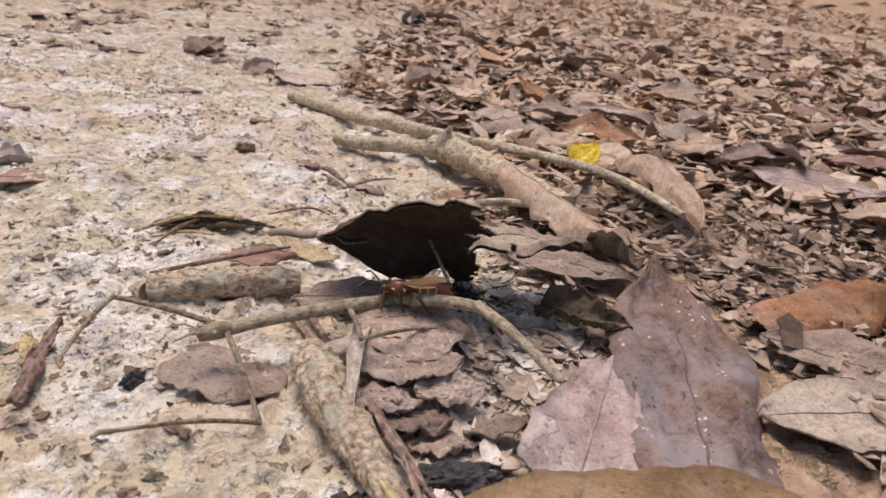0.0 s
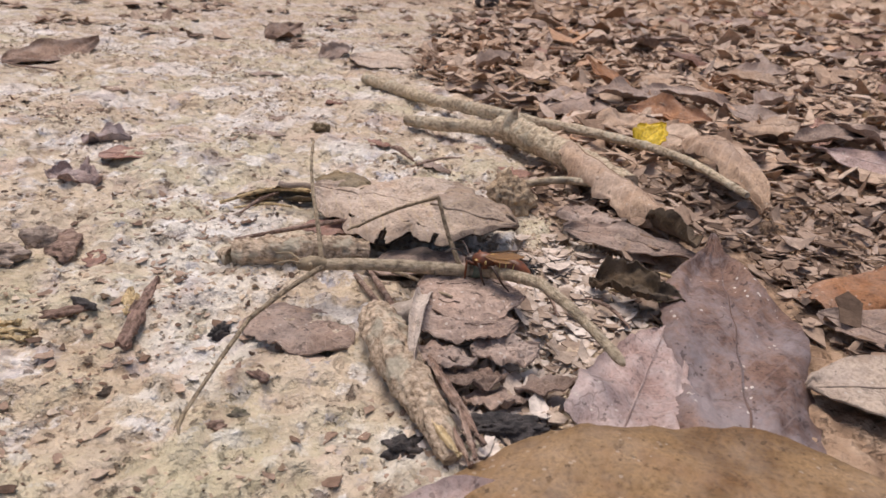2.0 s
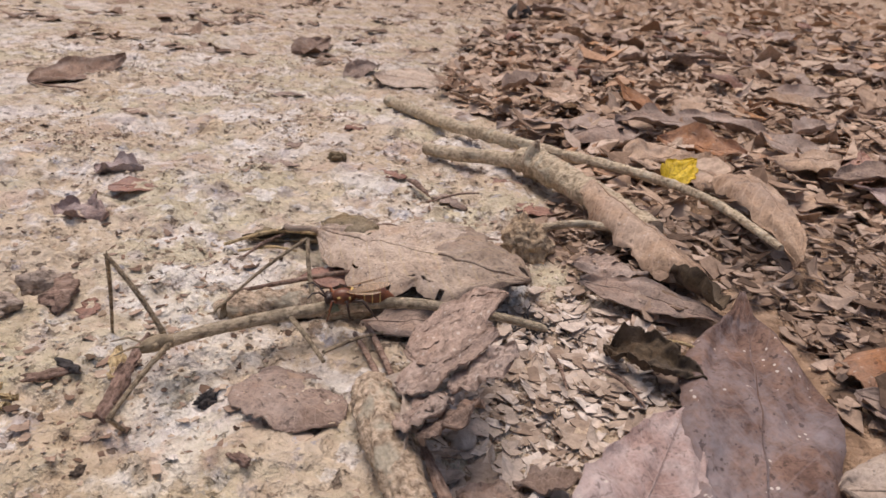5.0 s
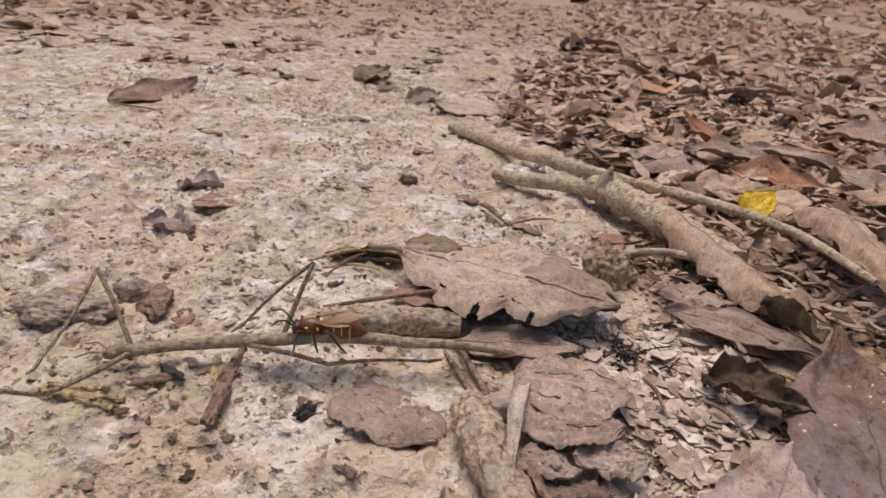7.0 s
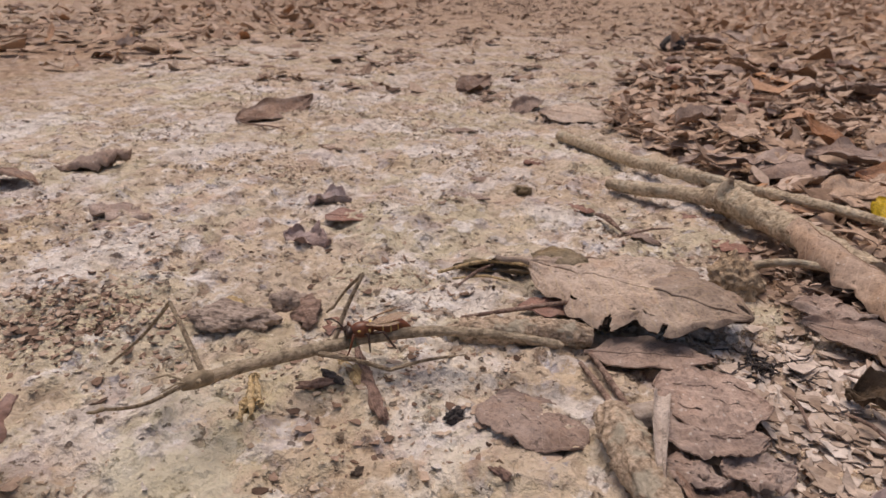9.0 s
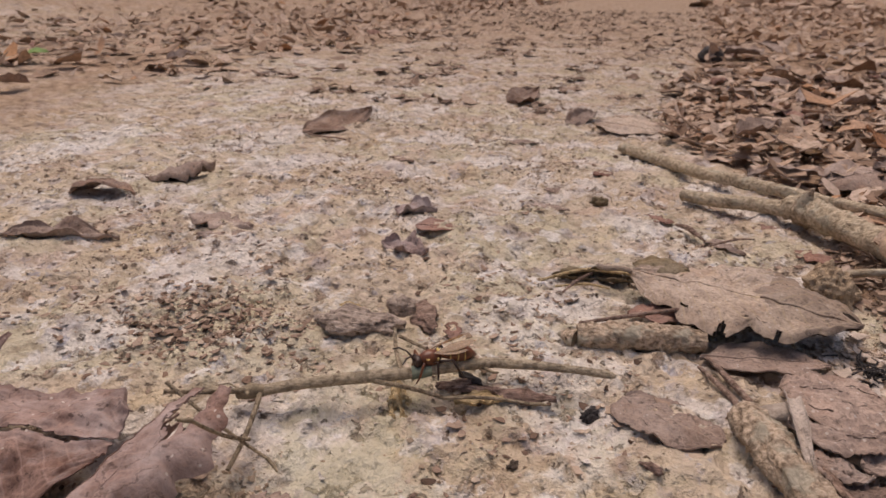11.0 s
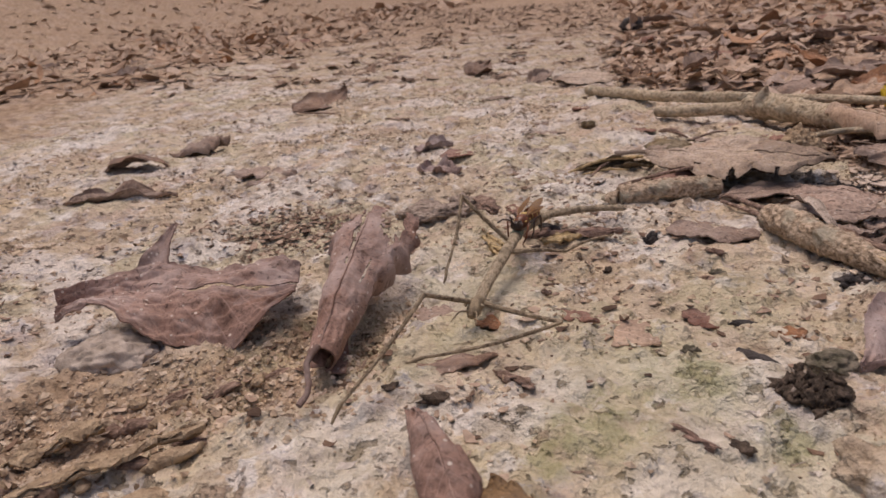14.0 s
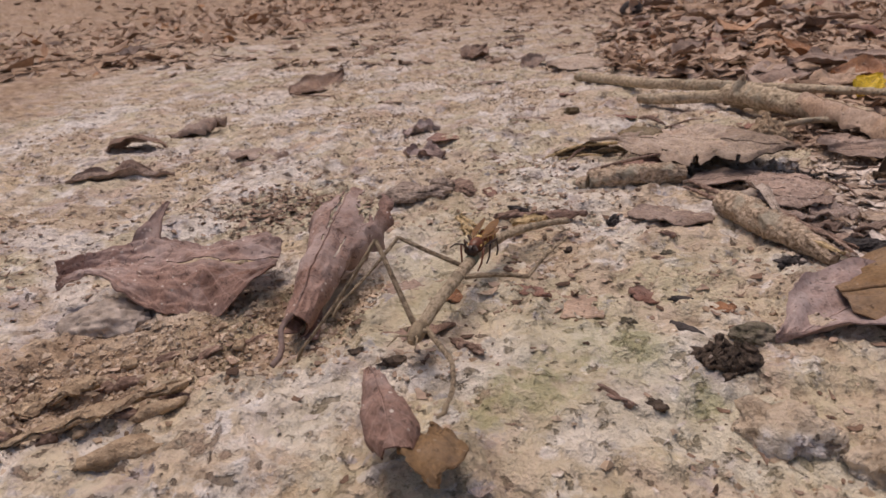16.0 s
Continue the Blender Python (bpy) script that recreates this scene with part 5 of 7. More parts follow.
# the torn lobe gets the same sheet with shade in its colour
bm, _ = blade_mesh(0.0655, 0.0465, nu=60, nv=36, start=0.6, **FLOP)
under = part("underside", bm, DARK, lobe, "dark damp underside with its shade painted in")
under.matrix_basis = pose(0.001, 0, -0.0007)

# ---- the cracked plate of leaf that the body lifts, in overlapping broken pieces ----
plate = thing("dead_leaf", pose(0, 0, 0), "large cracked grey-brown dead leaf broken into overlapping pieces", "dead leaf")
for i, (x, y, z, head, tilt, l, w) in enumerate((
    (0.0300, 0.0125, 0.0020, -86, 3, 0.026, 0.026), (0.0165, 0.0125, 0.0016, -80, 6, 0.024, 0.018), (0.0075, 0.0120, 0.0010, -101, 8, 0.014, 0.012),
    (0.0085, -0.0010, 0.0008, -74, 5, 0.015, 0.012), (0.0005, 0.0060, 0.0002, -84, 12, 0.014, 0.009))):
    bm, _ = blade_mesh(l, w, bend=8, fold=-3, wave=0.0018, ragged=0.22, seed=27 + i, nu=90, nv=60, tip=0.12, base=0.12,
                       holes=((0.35, 0.25, 0.2, 0.022), (0.62, -0.2, 0.16, 0.025), (0.3, -0.5, 0.12, 0.03), (0.75, 0.55, 0.14, 0.03)))
    part("piece", bm, GREYBROWN, plate).matrix_basis = pose(x, y, z, 0, 0, head) @ pose(0, 0, 0, -tilt, 0, 0)
leaf("dead_leaf", lay(0.003, 0.1035, 0.0026, 8, 2, -16), "small broken piece of grey-brown dead leaf", (GREYBROWN,), 0.013, 0.008, bend=16, wave=0.002, ragged=0.6, seed=37, rib=False, tip=0.3, base=0.3)
leaf("dead_leaf", lay(0.013, 0.1065, 0.003, 14, 4, -18), "small broken piece of grey-brown dead leaf", (GREYBROWN,), 0.0135, 0.009, bend=20, wave=0.002, ragged=0.5, seed=41, rib=False, tip=0.3, base=0.3)


# ---- the rolled leaf that the insect's leg turns over ----
curled = leaf("dead_leaf", pose(0, 0, 0), "maroon-brown dead leaf rolled into an open tube with ragged points", (MAROON,), 0.058, 0.035, stalk=0.016, bend=10, fold=-16, roll=-105, roll_end=-8, wave=0.003, ragged=0.3, seed=71, nu=80, nv=50,
              shape=((0, 0.5), (0.15, 0.56), (0.45, 0.8), (0.8, 1.0), (1, 0.85)), holes=((0.85, 0.1, 0.3, 0.05), (0.98, -0.45, 0.26, 0.22), (1.0, 0.42, 0.1, 0.3), (0.95, 0.9, 0.3, 0.2), (0.5, -0.3, 0.1, 0.02)))


# ---- stick insect ----
def limb(name, length, r0, r1, parent, mat=None):
    n = 7
    pts = [(length * i / (n - 1), 0, 0.03 * length * math.sin(math.pi * i / (n - 1))) for i in range(n)]
    return part(name, tube(pts, [0.85 * (r0 + (r1 - r0) * i / (n - 1)) for i in range(n)], 8, 0.12, length * 900), mat or LEG, parent)


insect = thing("stick_insect", pose(0, 0, 0), "long grey-brown stick insect with thin jointed legs, dragged by a wasp", "stick insect")
line, radii = smooth_line([(-0.003, 0, 0, 0.0013), (0.004, 0, 0.0, 0.0016), (0.016, 0, 0.0005, 0.0016), (0.03, 0, 0.0006, 0.00145), (0.0385, 0, 0.0, 0.0014)], 26)
part("thorax", tube(line, radii, 12, 0.1, 3), INSECT, insect)
head = part("head", tube(*smooth_line([(0.0375, 0, 0, 0.0015), (0.0395, 0, 0.0002, 0.0019), (0.0425, 0, 0, 0.0017), (0.0442, 0, -0.0006, 0.0009)], 12), 10, 0.15, 6), INSECT_DARK, insect)
for s in (-1, 1):
    part("antenna", tube([(0.0435, s * 0.0008, 0.0006), (0.046, s * 0.0022, 0.0018), (0.0495, s * 0.003, 0.0012)], [0.0003, 0.00024, 0.00014], 5), INSECT_DARK, head)
    part("eye", tube([(0.0412, s * 0.0019, 0.0008), (0.0412, s * 0.0026, 0.001)], [0.0007, 0.0003], 6), INSECT_DARK, head)
part("teal_band", tube([(-0.0035, 0, 0), (-0.001, 0, 0.0), (0.0015, 0, 0)], [0.0014, 0.0017, 0.0017], 10), TEAL, insect, "dull teal joint band")
abdomen = part("abdomen", tube(*smooth_line([(0, 0, 0, 0.0014), (0.008, 0, 0.0005, 0.0015), (0.017, 0, 0.0006, 0.0014), (0.025, 0, 0, 0.00125)], 22), 12, 0.12, 8), INSECT, insect)
tail = part("tail", tube(*smooth_line([(-0.001, 0, 0, 0.00125), (0.009, 0, 0.0007, 0.0012), (0.019, 0, 0.0006, 0.001), (0.027, 0, 0, 0.0011), (0.0292, 0, -0.0004, 0.0005)], 24), 12, 0.14, 9), INSECT, insect)
legs = {}
for key, fem, tib in (("a", 0.0225, 0.031), ("b", 0.023, 0.032), ("c", 0.0185, 0.026), ("d", 0.018, 0.024)):
    legs[key] = (limb("femur", fem, 0.0008, 0.0006, insect), limb("tibia", tib, 0.0006, 0.0004, insect))
    part("claw", tube([(tib * 0.98, 0, 0), (tib + 0.0018, 0.0004, 0.0002), (tib + 0.0032, 0.0012, -0.0002)], [0.0005, 0.0004, 0.00025], 5), INSECT_DARK, legs[key][1])

# ---- wasp ----
wasp = thing("wasp", pose(0, 0, 0), "red-brown paper wasp with yellow bands gripping the stick insect", "wasp")


def egg(sx, sy, sz, at):
    bm = bmesh.new()
    bmesh.ops.create_icosphere(bm, subdivisions=3, radius=1)
    for v in bm.verts:
        v.co = Vector((v.co.x * sx, v.co.y * sy, v.co.z * sz)) + Vector(at)
    return bm


whead = part("head", egg(0.0014, 0.0019, 0.0017, (0.0046, 0, 0.0024)), WASP_DARK, wasp)
for s in (-1, 1):
    part("eye", egg(0.0008, 0.0006, 0.0012, (0.005, s * 0.0015, 0.0027)), WASP_DARK, whead, "dark glossy eye")
    part("antenna", tube([(0.0055, s * 0.0005, 0.0032), (0.0072, s * 0.0016, 0.0052), (0.0088, s * 0.003, 0.0058), (0.0102, s * 0.0042, 0.005)], [0.0003, 0.00024, 0.00024, 0.0002], 6), WASP_DARK, whead)
part("thorax", egg(0.0034, 0.0022, 0.0023, (0.001, 0, 0.0028)), WASP_RED, wasp)
part("yellow_mark", egg(0.0005, 0.0012, 0.0005, (-0.0014, 0, 0.0046)), WASP_YELLOW, wasp, "pale yellow thorax mark")
wab = part("abdomen", tube(*smooth_line([(-0.0022, 0, 0.0026, 0.0005), (-0.0036, 0, 0.0028, 0.0012), (-0.006, 0, 0.0028, 0.0023), (-0.0085, 0, 0.0024, 0.0024), (-0.0108, 0, 0.0017, 0.0016), (-0.0128, 0, 0.001, 0.0003)], 26), 14), WASP_RED, wasp)
for x, z, r in ((-0.0044, 0.0028, 0.0017), (-0.0064, 0.0028, 0.00246), (-0.0084, 0.0024, 0.00248)):
    part("yellow_band", tube([(x - 0.00015, 0, z), (x + 0.00015, 0, z)], [r, r], 14), WASP_YELLOW, wab)
for s in (-1, 1):
    for lift, back, w, nm in ((11, 5, 0.0026, "fore_wing"), (4, 15, 0.002, "hind_wing")):
        bm, _ = blade_mesh(0.0125 if nm == "fore_wing" else 0.0095, w, bend=8, tip=0.3, base=1.0, seed=3, nu=16, nv=6, thick=0.00008)
        p = part(nm, bm, WING, wasp, "amber translucent wing")
        p.matrix_basis = pose(0.0006, s * 0.0012, 0.0046) @ pose(0, 0, 0, 0, 0, s * (180 - back)) @ pose(0, 0, 0, s * 24, -lift, 0)
    for j, (x, out, fore) in enumerate(((0.003, 0.0036, 0.002), (0.0008, 0.004, -0.001), (-0.0012, 0.0044, -0.005))):
        knee = (x + fore * 0.5, s * out, 0.0036)
        part("leg", tube([(x, s * 0.0014, 0.0018), knee, (x + fore, s * (out - 0.0006), -0.0008), (x + fore * 1.3, s * (out - 0.0016), -0.0032)], [0.00042, 0.0004, 0.0003, 0.0002], 6), WASP_DARK if j else WASP_RED, wasp)
    part("yellow_spot", egg(0.0005, 0.0003, 0.0003, (0.0022, s * 0.0019, 0.0034)), WASP_YELLOW, wasp)
    part("yellow_spot", egg(0.0003, 0.0003, 0.0005, (-0.0006, s * 0.0021, 0.0032)), WASP_YELLOW, wasp)
for ob in wasp.children_recursive:
    ob.data.transform(Matrix.Scale(0.93, 4))
    ob.location *= 0.93


from mathutils import Quaternion


def at_(x, y, z, w, i, j, k):
    """A pose from millimetres and a quaternion."""
    return Matrix.LocRotScale((x / 1000, y / 1000, z / 1000), Quaternion((w, i, j, k)), None)


def motions():
    # the stick insect's thorax leads, its other pieces move on it
    walk(insect, [
        (0, at_(-4.6, 146.4, 9.0, -0.289, 0.012, 0.004, 0.957)), (0.5, at_(-2.1, 147.3, 9.0, -0.303, 0.016, 0.005, 0.953)),
        (1, at_(-2.4, 145.2, 9.0, -0.363, 0.047, 0.018, 0.930)), (1.5, at_(-3.4, 142.8, 9.0, -0.375, 0.072, 0.029, 0.924)),
        (2, at_(2.1, 146.1, 9.0, -0.143, 0.033, 0.005, 0.989)), (2.5, at_(-2.0, 149.2, 9.0, -0.161, 0.021, 0.003, 0.987)),
        (3, at_(-6.6, 153.1, 9.0, -0.005, -0.043, -0.000, 0.999)), (5.3, at_(-42.1, 148.9, 9.0, -0.359, 0.002, 0.001, 0.933)),
        (5.5, at_(-46.1, 146.9, 9.0, -0.189, -0.057, -0.011, 0.980)), (6, at_(-49.8, 141.1, 9.0, -0.138, -0.049, -0.007, 0.989)),
        (6.5, at_(-52.1, 139.9, 9.0, 0.511, -0.117, -0.070, -0.849)), (7, at_(-61.6, 133.5, 9.0, -0.156, -0.057, -0.009, 0.986)),
        (7.5, at_(-66.9, 130.8, 9.0, -0.102, -0.057, -0.006, 0.993)), (8, at_(-66.9, 131.2, 9.0, 0.512, -0.114, -0.069, -0.849)),
        (8.5, at_(-67.7, 130.7, 9.0, 0.525, -0.128, -0.081, -0.837)), (9, at_(-84.8, 127.1, 9.0, 0.539, -0.073, -0.047, -0.838)),
        (9.5, at_(-98.5, 121.2, 9.0, -0.202, -0.022, -0.005, 0.979)), (10, at_(-95.6, 116.9, 9.0, -0.112, -0.057, -0.006, 0.992)),
        (12.5, at_(-96.7, 100.6, 8.5, 0.605, -0.015, -0.011, -0.796)), (13, at_(-96.1, 112.6, 8.5, 0.650, 0.039, 0.034, -0.759)),
        (13.5, at_(-93.4, 102.3, 8.5, 0.645, 0.019, 0.016, -0.764)), (14, at_(-93.1, 97.6, 8.5, 0.662, 0.036, 0.032, -0.748)),
        (14.5, at_(-95.7, 92.6, 8.5, 0.699, 0.037, 0.036, -0.713)), (15, at_(-96.5, 85.6, 8.5, 0.707, 0.023, 0.023, -0.707)),
        (15.5, at_(-95.2, 71.0, 8.5, 0.686, -0.005, -0.005, -0.728)), (16, at_(-90.4, 63.6, 8.5, 0.677, -0.007, -0.007, -0.736)),
    ])
    walk(abdomen, [
        (0, at_(-1.0, 0.0, 0.0, 0.549, 0.113, -0.075, 0.825)), (0.5, at_(-1.0, 0.0, 0.0, 0.599, 0.116, -0.067, 0.790)),
        (1, at_(-1.0, 0.0, 0.0, 0.601, 0.116, -0.066, 0.788)), (1.5, at_(-1.0, 0.0, 0.0, 0.632, 0.122, -0.065, 0.763)),
        (2, at_(-1.0, 0.0, 0.0, 0.566, 0.138, -0.092, 0.808)), (2.5, at_(-1.0, 0.0, 0.0, 0.527, 0.097, -0.074, 0.841)),
        (3, at_(-1.0, 0.0, 0.0, 0.353, 0.049, -0.072, 0.932)), (5.3, at_(-1.0, 0.0, 0.0, 0.291, 0.028, -0.069, 0.954)),
        (5.5, at_(-1.0, 0.0, 0.0, 0.055, 0.001, -0.070, 0.996)), (6, at_(-1.0, 0.0, 0.0, 0.016, -0.036, -0.068, 0.997)),
        (6.5, at_(-1.0, 0.0, 0.0, 0.430, 0.118, -0.079, 0.892)), (7, at_(-1.0, 0.0, 0.0, 0.033, -0.058, -0.055, 0.996)),
        (7.5, at_(-1.0, 0.0, 0.0, -0.007, -0.053, -0.053, 0.997)), (8, at_(-1.0, 0.0, 0.0, 0.450, 0.074, -0.071, 0.887)),
        (8.5, at_(-1.0, 0.0, 0.0, 0.466, 0.075, -0.069, 0.879)), (9, at_(-1.0, 0.0, 0.0, 0.393, 0.098, -0.090, 0.910)),
        (9.5, at_(-1.0, 0.0, 0.0, 0.029, -0.053, -0.073, 0.996)), (10, at_(-1.0, 0.0, 0.0, -0.236, -0.113, -0.055, 0.964)),
        (12.5, at_(-1.0, 0.0, 0.0, 0.130, 0.017, -0.067, 0.989)), (13, at_(-1.0, 0.0, 0.0, 0.118, -0.144, -0.046, 0.981)),
        (13.5, at_(-1.0, 0.0, 0.0, 0.150, -0.106, -0.055, 0.981)), (14, at_(-1.0, 0.0, 0.0, 0.122, -0.082, -0.056, 0.988)),
        (14.5, at_(-1.0, 0.0, 0.0, 0.197, -0.099, -0.060, 0.974)), (15, at_(-1.0, 0.0, 0.0, 0.213, -0.045, -0.072, 0.973)),
        (15.5, at_(-1.0, 0.0, 0.0, 0.124, -0.010, -0.077, 0.989)), (16, at_(-1.0, 0.0, 0.0, 0.085, -0.037, -0.073, 0.993)),
    ])
    walk(tail, [
        (0, at_(-10.0, 21.4, 6.5, 0.739, 0.001, -0.001, 0.673)), (0.5, at_(-7.2, 22.5, 6.4, 0.770, 0.012, -0.013, 0.638)),
        (1, at_(-7.1, 22.6, 6.4, 0.793, -0.003, 0.006, 0.609)), (1.5, at_(-5.2, 23.0, 6.5, 0.800, 0.005, -0.004, 0.600)),
        (2, at_(-8.8, 21.5, 7.9, 0.615, -0.011, 0.014, 0.789)), (2.5, at_(-11.2, 21.0, 5.8, 0.601, -0.021, 0.022, 0.799)),
        (3, at_(-18.7, 15.5, 3.4, 0.310, -0.170, 0.146, 0.924)), (5.3, at_(-20.6, 13.0, 2.2, 0.301, -0.022, 0.101, 0.948)),
        (5.5, at_(-24.4, 2.6, 0.2, 0.221, -0.072, 0.121, 0.965)), (6, at_(-24.4, 0.9, -1.6, 0.128, -0.035, 0.122, 0.984)),
        (6.5, at_(-15.4, 17.9, 6.6, 0.517, 0.102, 0.073, 0.847)), (6.75, at_(-19.8, 9.8, 2.0, 0.241, -0.032, 0.132, 0.961)),
        (7, at_(-24.3, 1.7, -2.6, -0.063, -0.164, 0.176, 0.969)), (7.5, at_(-24.4, -0.2, -2.5, 0.087, -0.030, 0.162, 0.983)),
        (8, at_(-14.9, 18.8, 4.7, 0.489, 0.165, 0.111, 0.849)), (8.5, at_(-14.3, 19.4, 4.7, 0.515, 0.161, 0.116, 0.834)),
        (9, at_(-17.0, 16.6, 5.9, 0.473, 0.130, 0.131, 0.861)), (9.5, at_(-24.3, 1.5, -2.4, 0.101, -0.057, 0.195, 0.974)),
        (10, at_(-21.4, -10.4, -5.8, 0.069, -0.051, 0.197, 0.977)), (12.5, at_(-23.7, 6.0, 1.2, 0.478, 0.039, 0.147, 0.865)),
        (13, at_(-22.9, 5.8, -6.4, 0.566, 0.026, 0.148, 0.811)), (13.5, at_(-23.0, 7.2, -4.5, 0.374, 0.004, 0.176, 0.911)),
        (14, at_(-23.5, 5.9, -3.5, 0.392, -0.030, 0.188, 0.900)), (14.5, at_(-22.3, 9.3, -4.0, 0.333, -0.026, 0.193, 0.923)),
        (15, at_(-22.4, 9.9, -1.3, 0.363, 0.036, 0.168, 0.916)), (15.5, at_(-23.8, 5.8, -0.0, 0.313, -0.001, 0.184, 0.932)),
        (16, at_(-24.1, 4.1, -1.4, 0.254, -0.012, 0.191, 0.948)),
    ])
    walk(legs["a"][0], [
        (0, at_(38.5, -1.2, 0.0, 0.957, -0.030, -0.106, -0.269)), (0.5, at_(38.5, -1.2, -0.0, 0.853, 0.024, -0.026, -0.520)),
        (1, at_(38.5, -1.2, 0.0, 0.893, 0.018, -0.033, -0.448)), (1.5, at_(38.5, -1.2, 0.0, 0.885, 0.004, -0.062, -0.462)),
        (2, at_(38.5, -1.2, 0.0, 0.741, -0.060, -0.207, -0.636)), (2.5, at_(38.5, -1.2, -0.0, 0.723, 0.099, -0.038, -0.682)),
        (2.75, at_(38.5, -1.2, -0.0, 0.924, 0.010, -0.144, -0.355)), (3, at_(38.5, -1.2, 0.0, 0.970, -0.082, -0.225, 0.032)),
        (5.3, at_(38.5, -1.2, 0.0, 0.817, 0.004, -0.524, -0.240)), (5.5, at_(38.5, -1.2, 0.0, 0.813, -0.021, -0.544, -0.209)),
        (6, at_(38.5, -1.2, -0.0, 0.684, -0.343, -0.589, 0.259)), (6.25, at_(38.5, -1.2, -0.0, 0.842, -0.095, -0.508, -0.156)),
        (6.5, at_(38.5, -1.2, 0.0, 0.776, 0.178, -0.292, -0.530)), (7, at_(38.5, -1.2, -0.0, 0.843, 0.047, -0.406, -0.348)),
        (7.25, at_(38.5, -1.2, -0.0, 0.897, -0.116, -0.427, -0.021)), (7.5, at_(38.5, -1.2, 0.0, 0.827, -0.263, -0.389, 0.309)),
        (7.75, at_(38.5, -1.2, -0.0, 0.962, -0.193, -0.152, -0.120)), (8, at_(38.5, -1.2, -0.0, 0.843, -0.072, 0.125, -0.518)),
        (8.5, at_(38.5, -1.2, -0.0, 0.833, -0.087, 0.104, -0.537)), (9, at_(38.5, -1.2, -0.0, 0.647, -0.210, -0.080, -0.729)),
        (9.5, at_(38.5, -1.2, -0.0, 0.601, -0.508, -0.335, -0.519)), (10, at_(38.5, -1.2, 0.0, 0.587, -0.753, -0.297, -0.001)),
        (12.5, at_(38.5, -1.2, 0.0, 0.635, -0.744, -0.157, -0.137)), (12.75, at_(38.5, -1.2, -0.0, 0.621, -0.594, 0.037, -0.510)),
        (13, at_(38.5, -1.2, -0.0, -0.484, 0.326, -0.224, 0.781)), (13.25, at_(38.5, -1.2, -0.0, 0.651, -0.538, 0.090, -0.528)),
        (13.5, at_(38.5, -1.2, 0.0, 0.717, -0.667, -0.058, -0.193)), (14, at_(38.5, -1.2, -0.0, 0.689, -0.656, -0.140, -0.272)),
        (14.25, at_(38.5, -1.2, -0.0, 0.619, -0.444, 0.038, -0.647)), (14.5, at_(38.5, -1.2, -0.0, -0.412, 0.132, -0.208, 0.877)),
        (15, at_(38.5, -1.2, 0.0, 0.510, -0.298, 0.125, -0.797)), (15.5, at_(38.5, -1.2, -0.0, -0.350, 0.365, -0.033, 0.862)),
        (16, at_(38.5, -1.2, -0.0, -0.324, 0.398, -0.008, 0.858)),
    ])
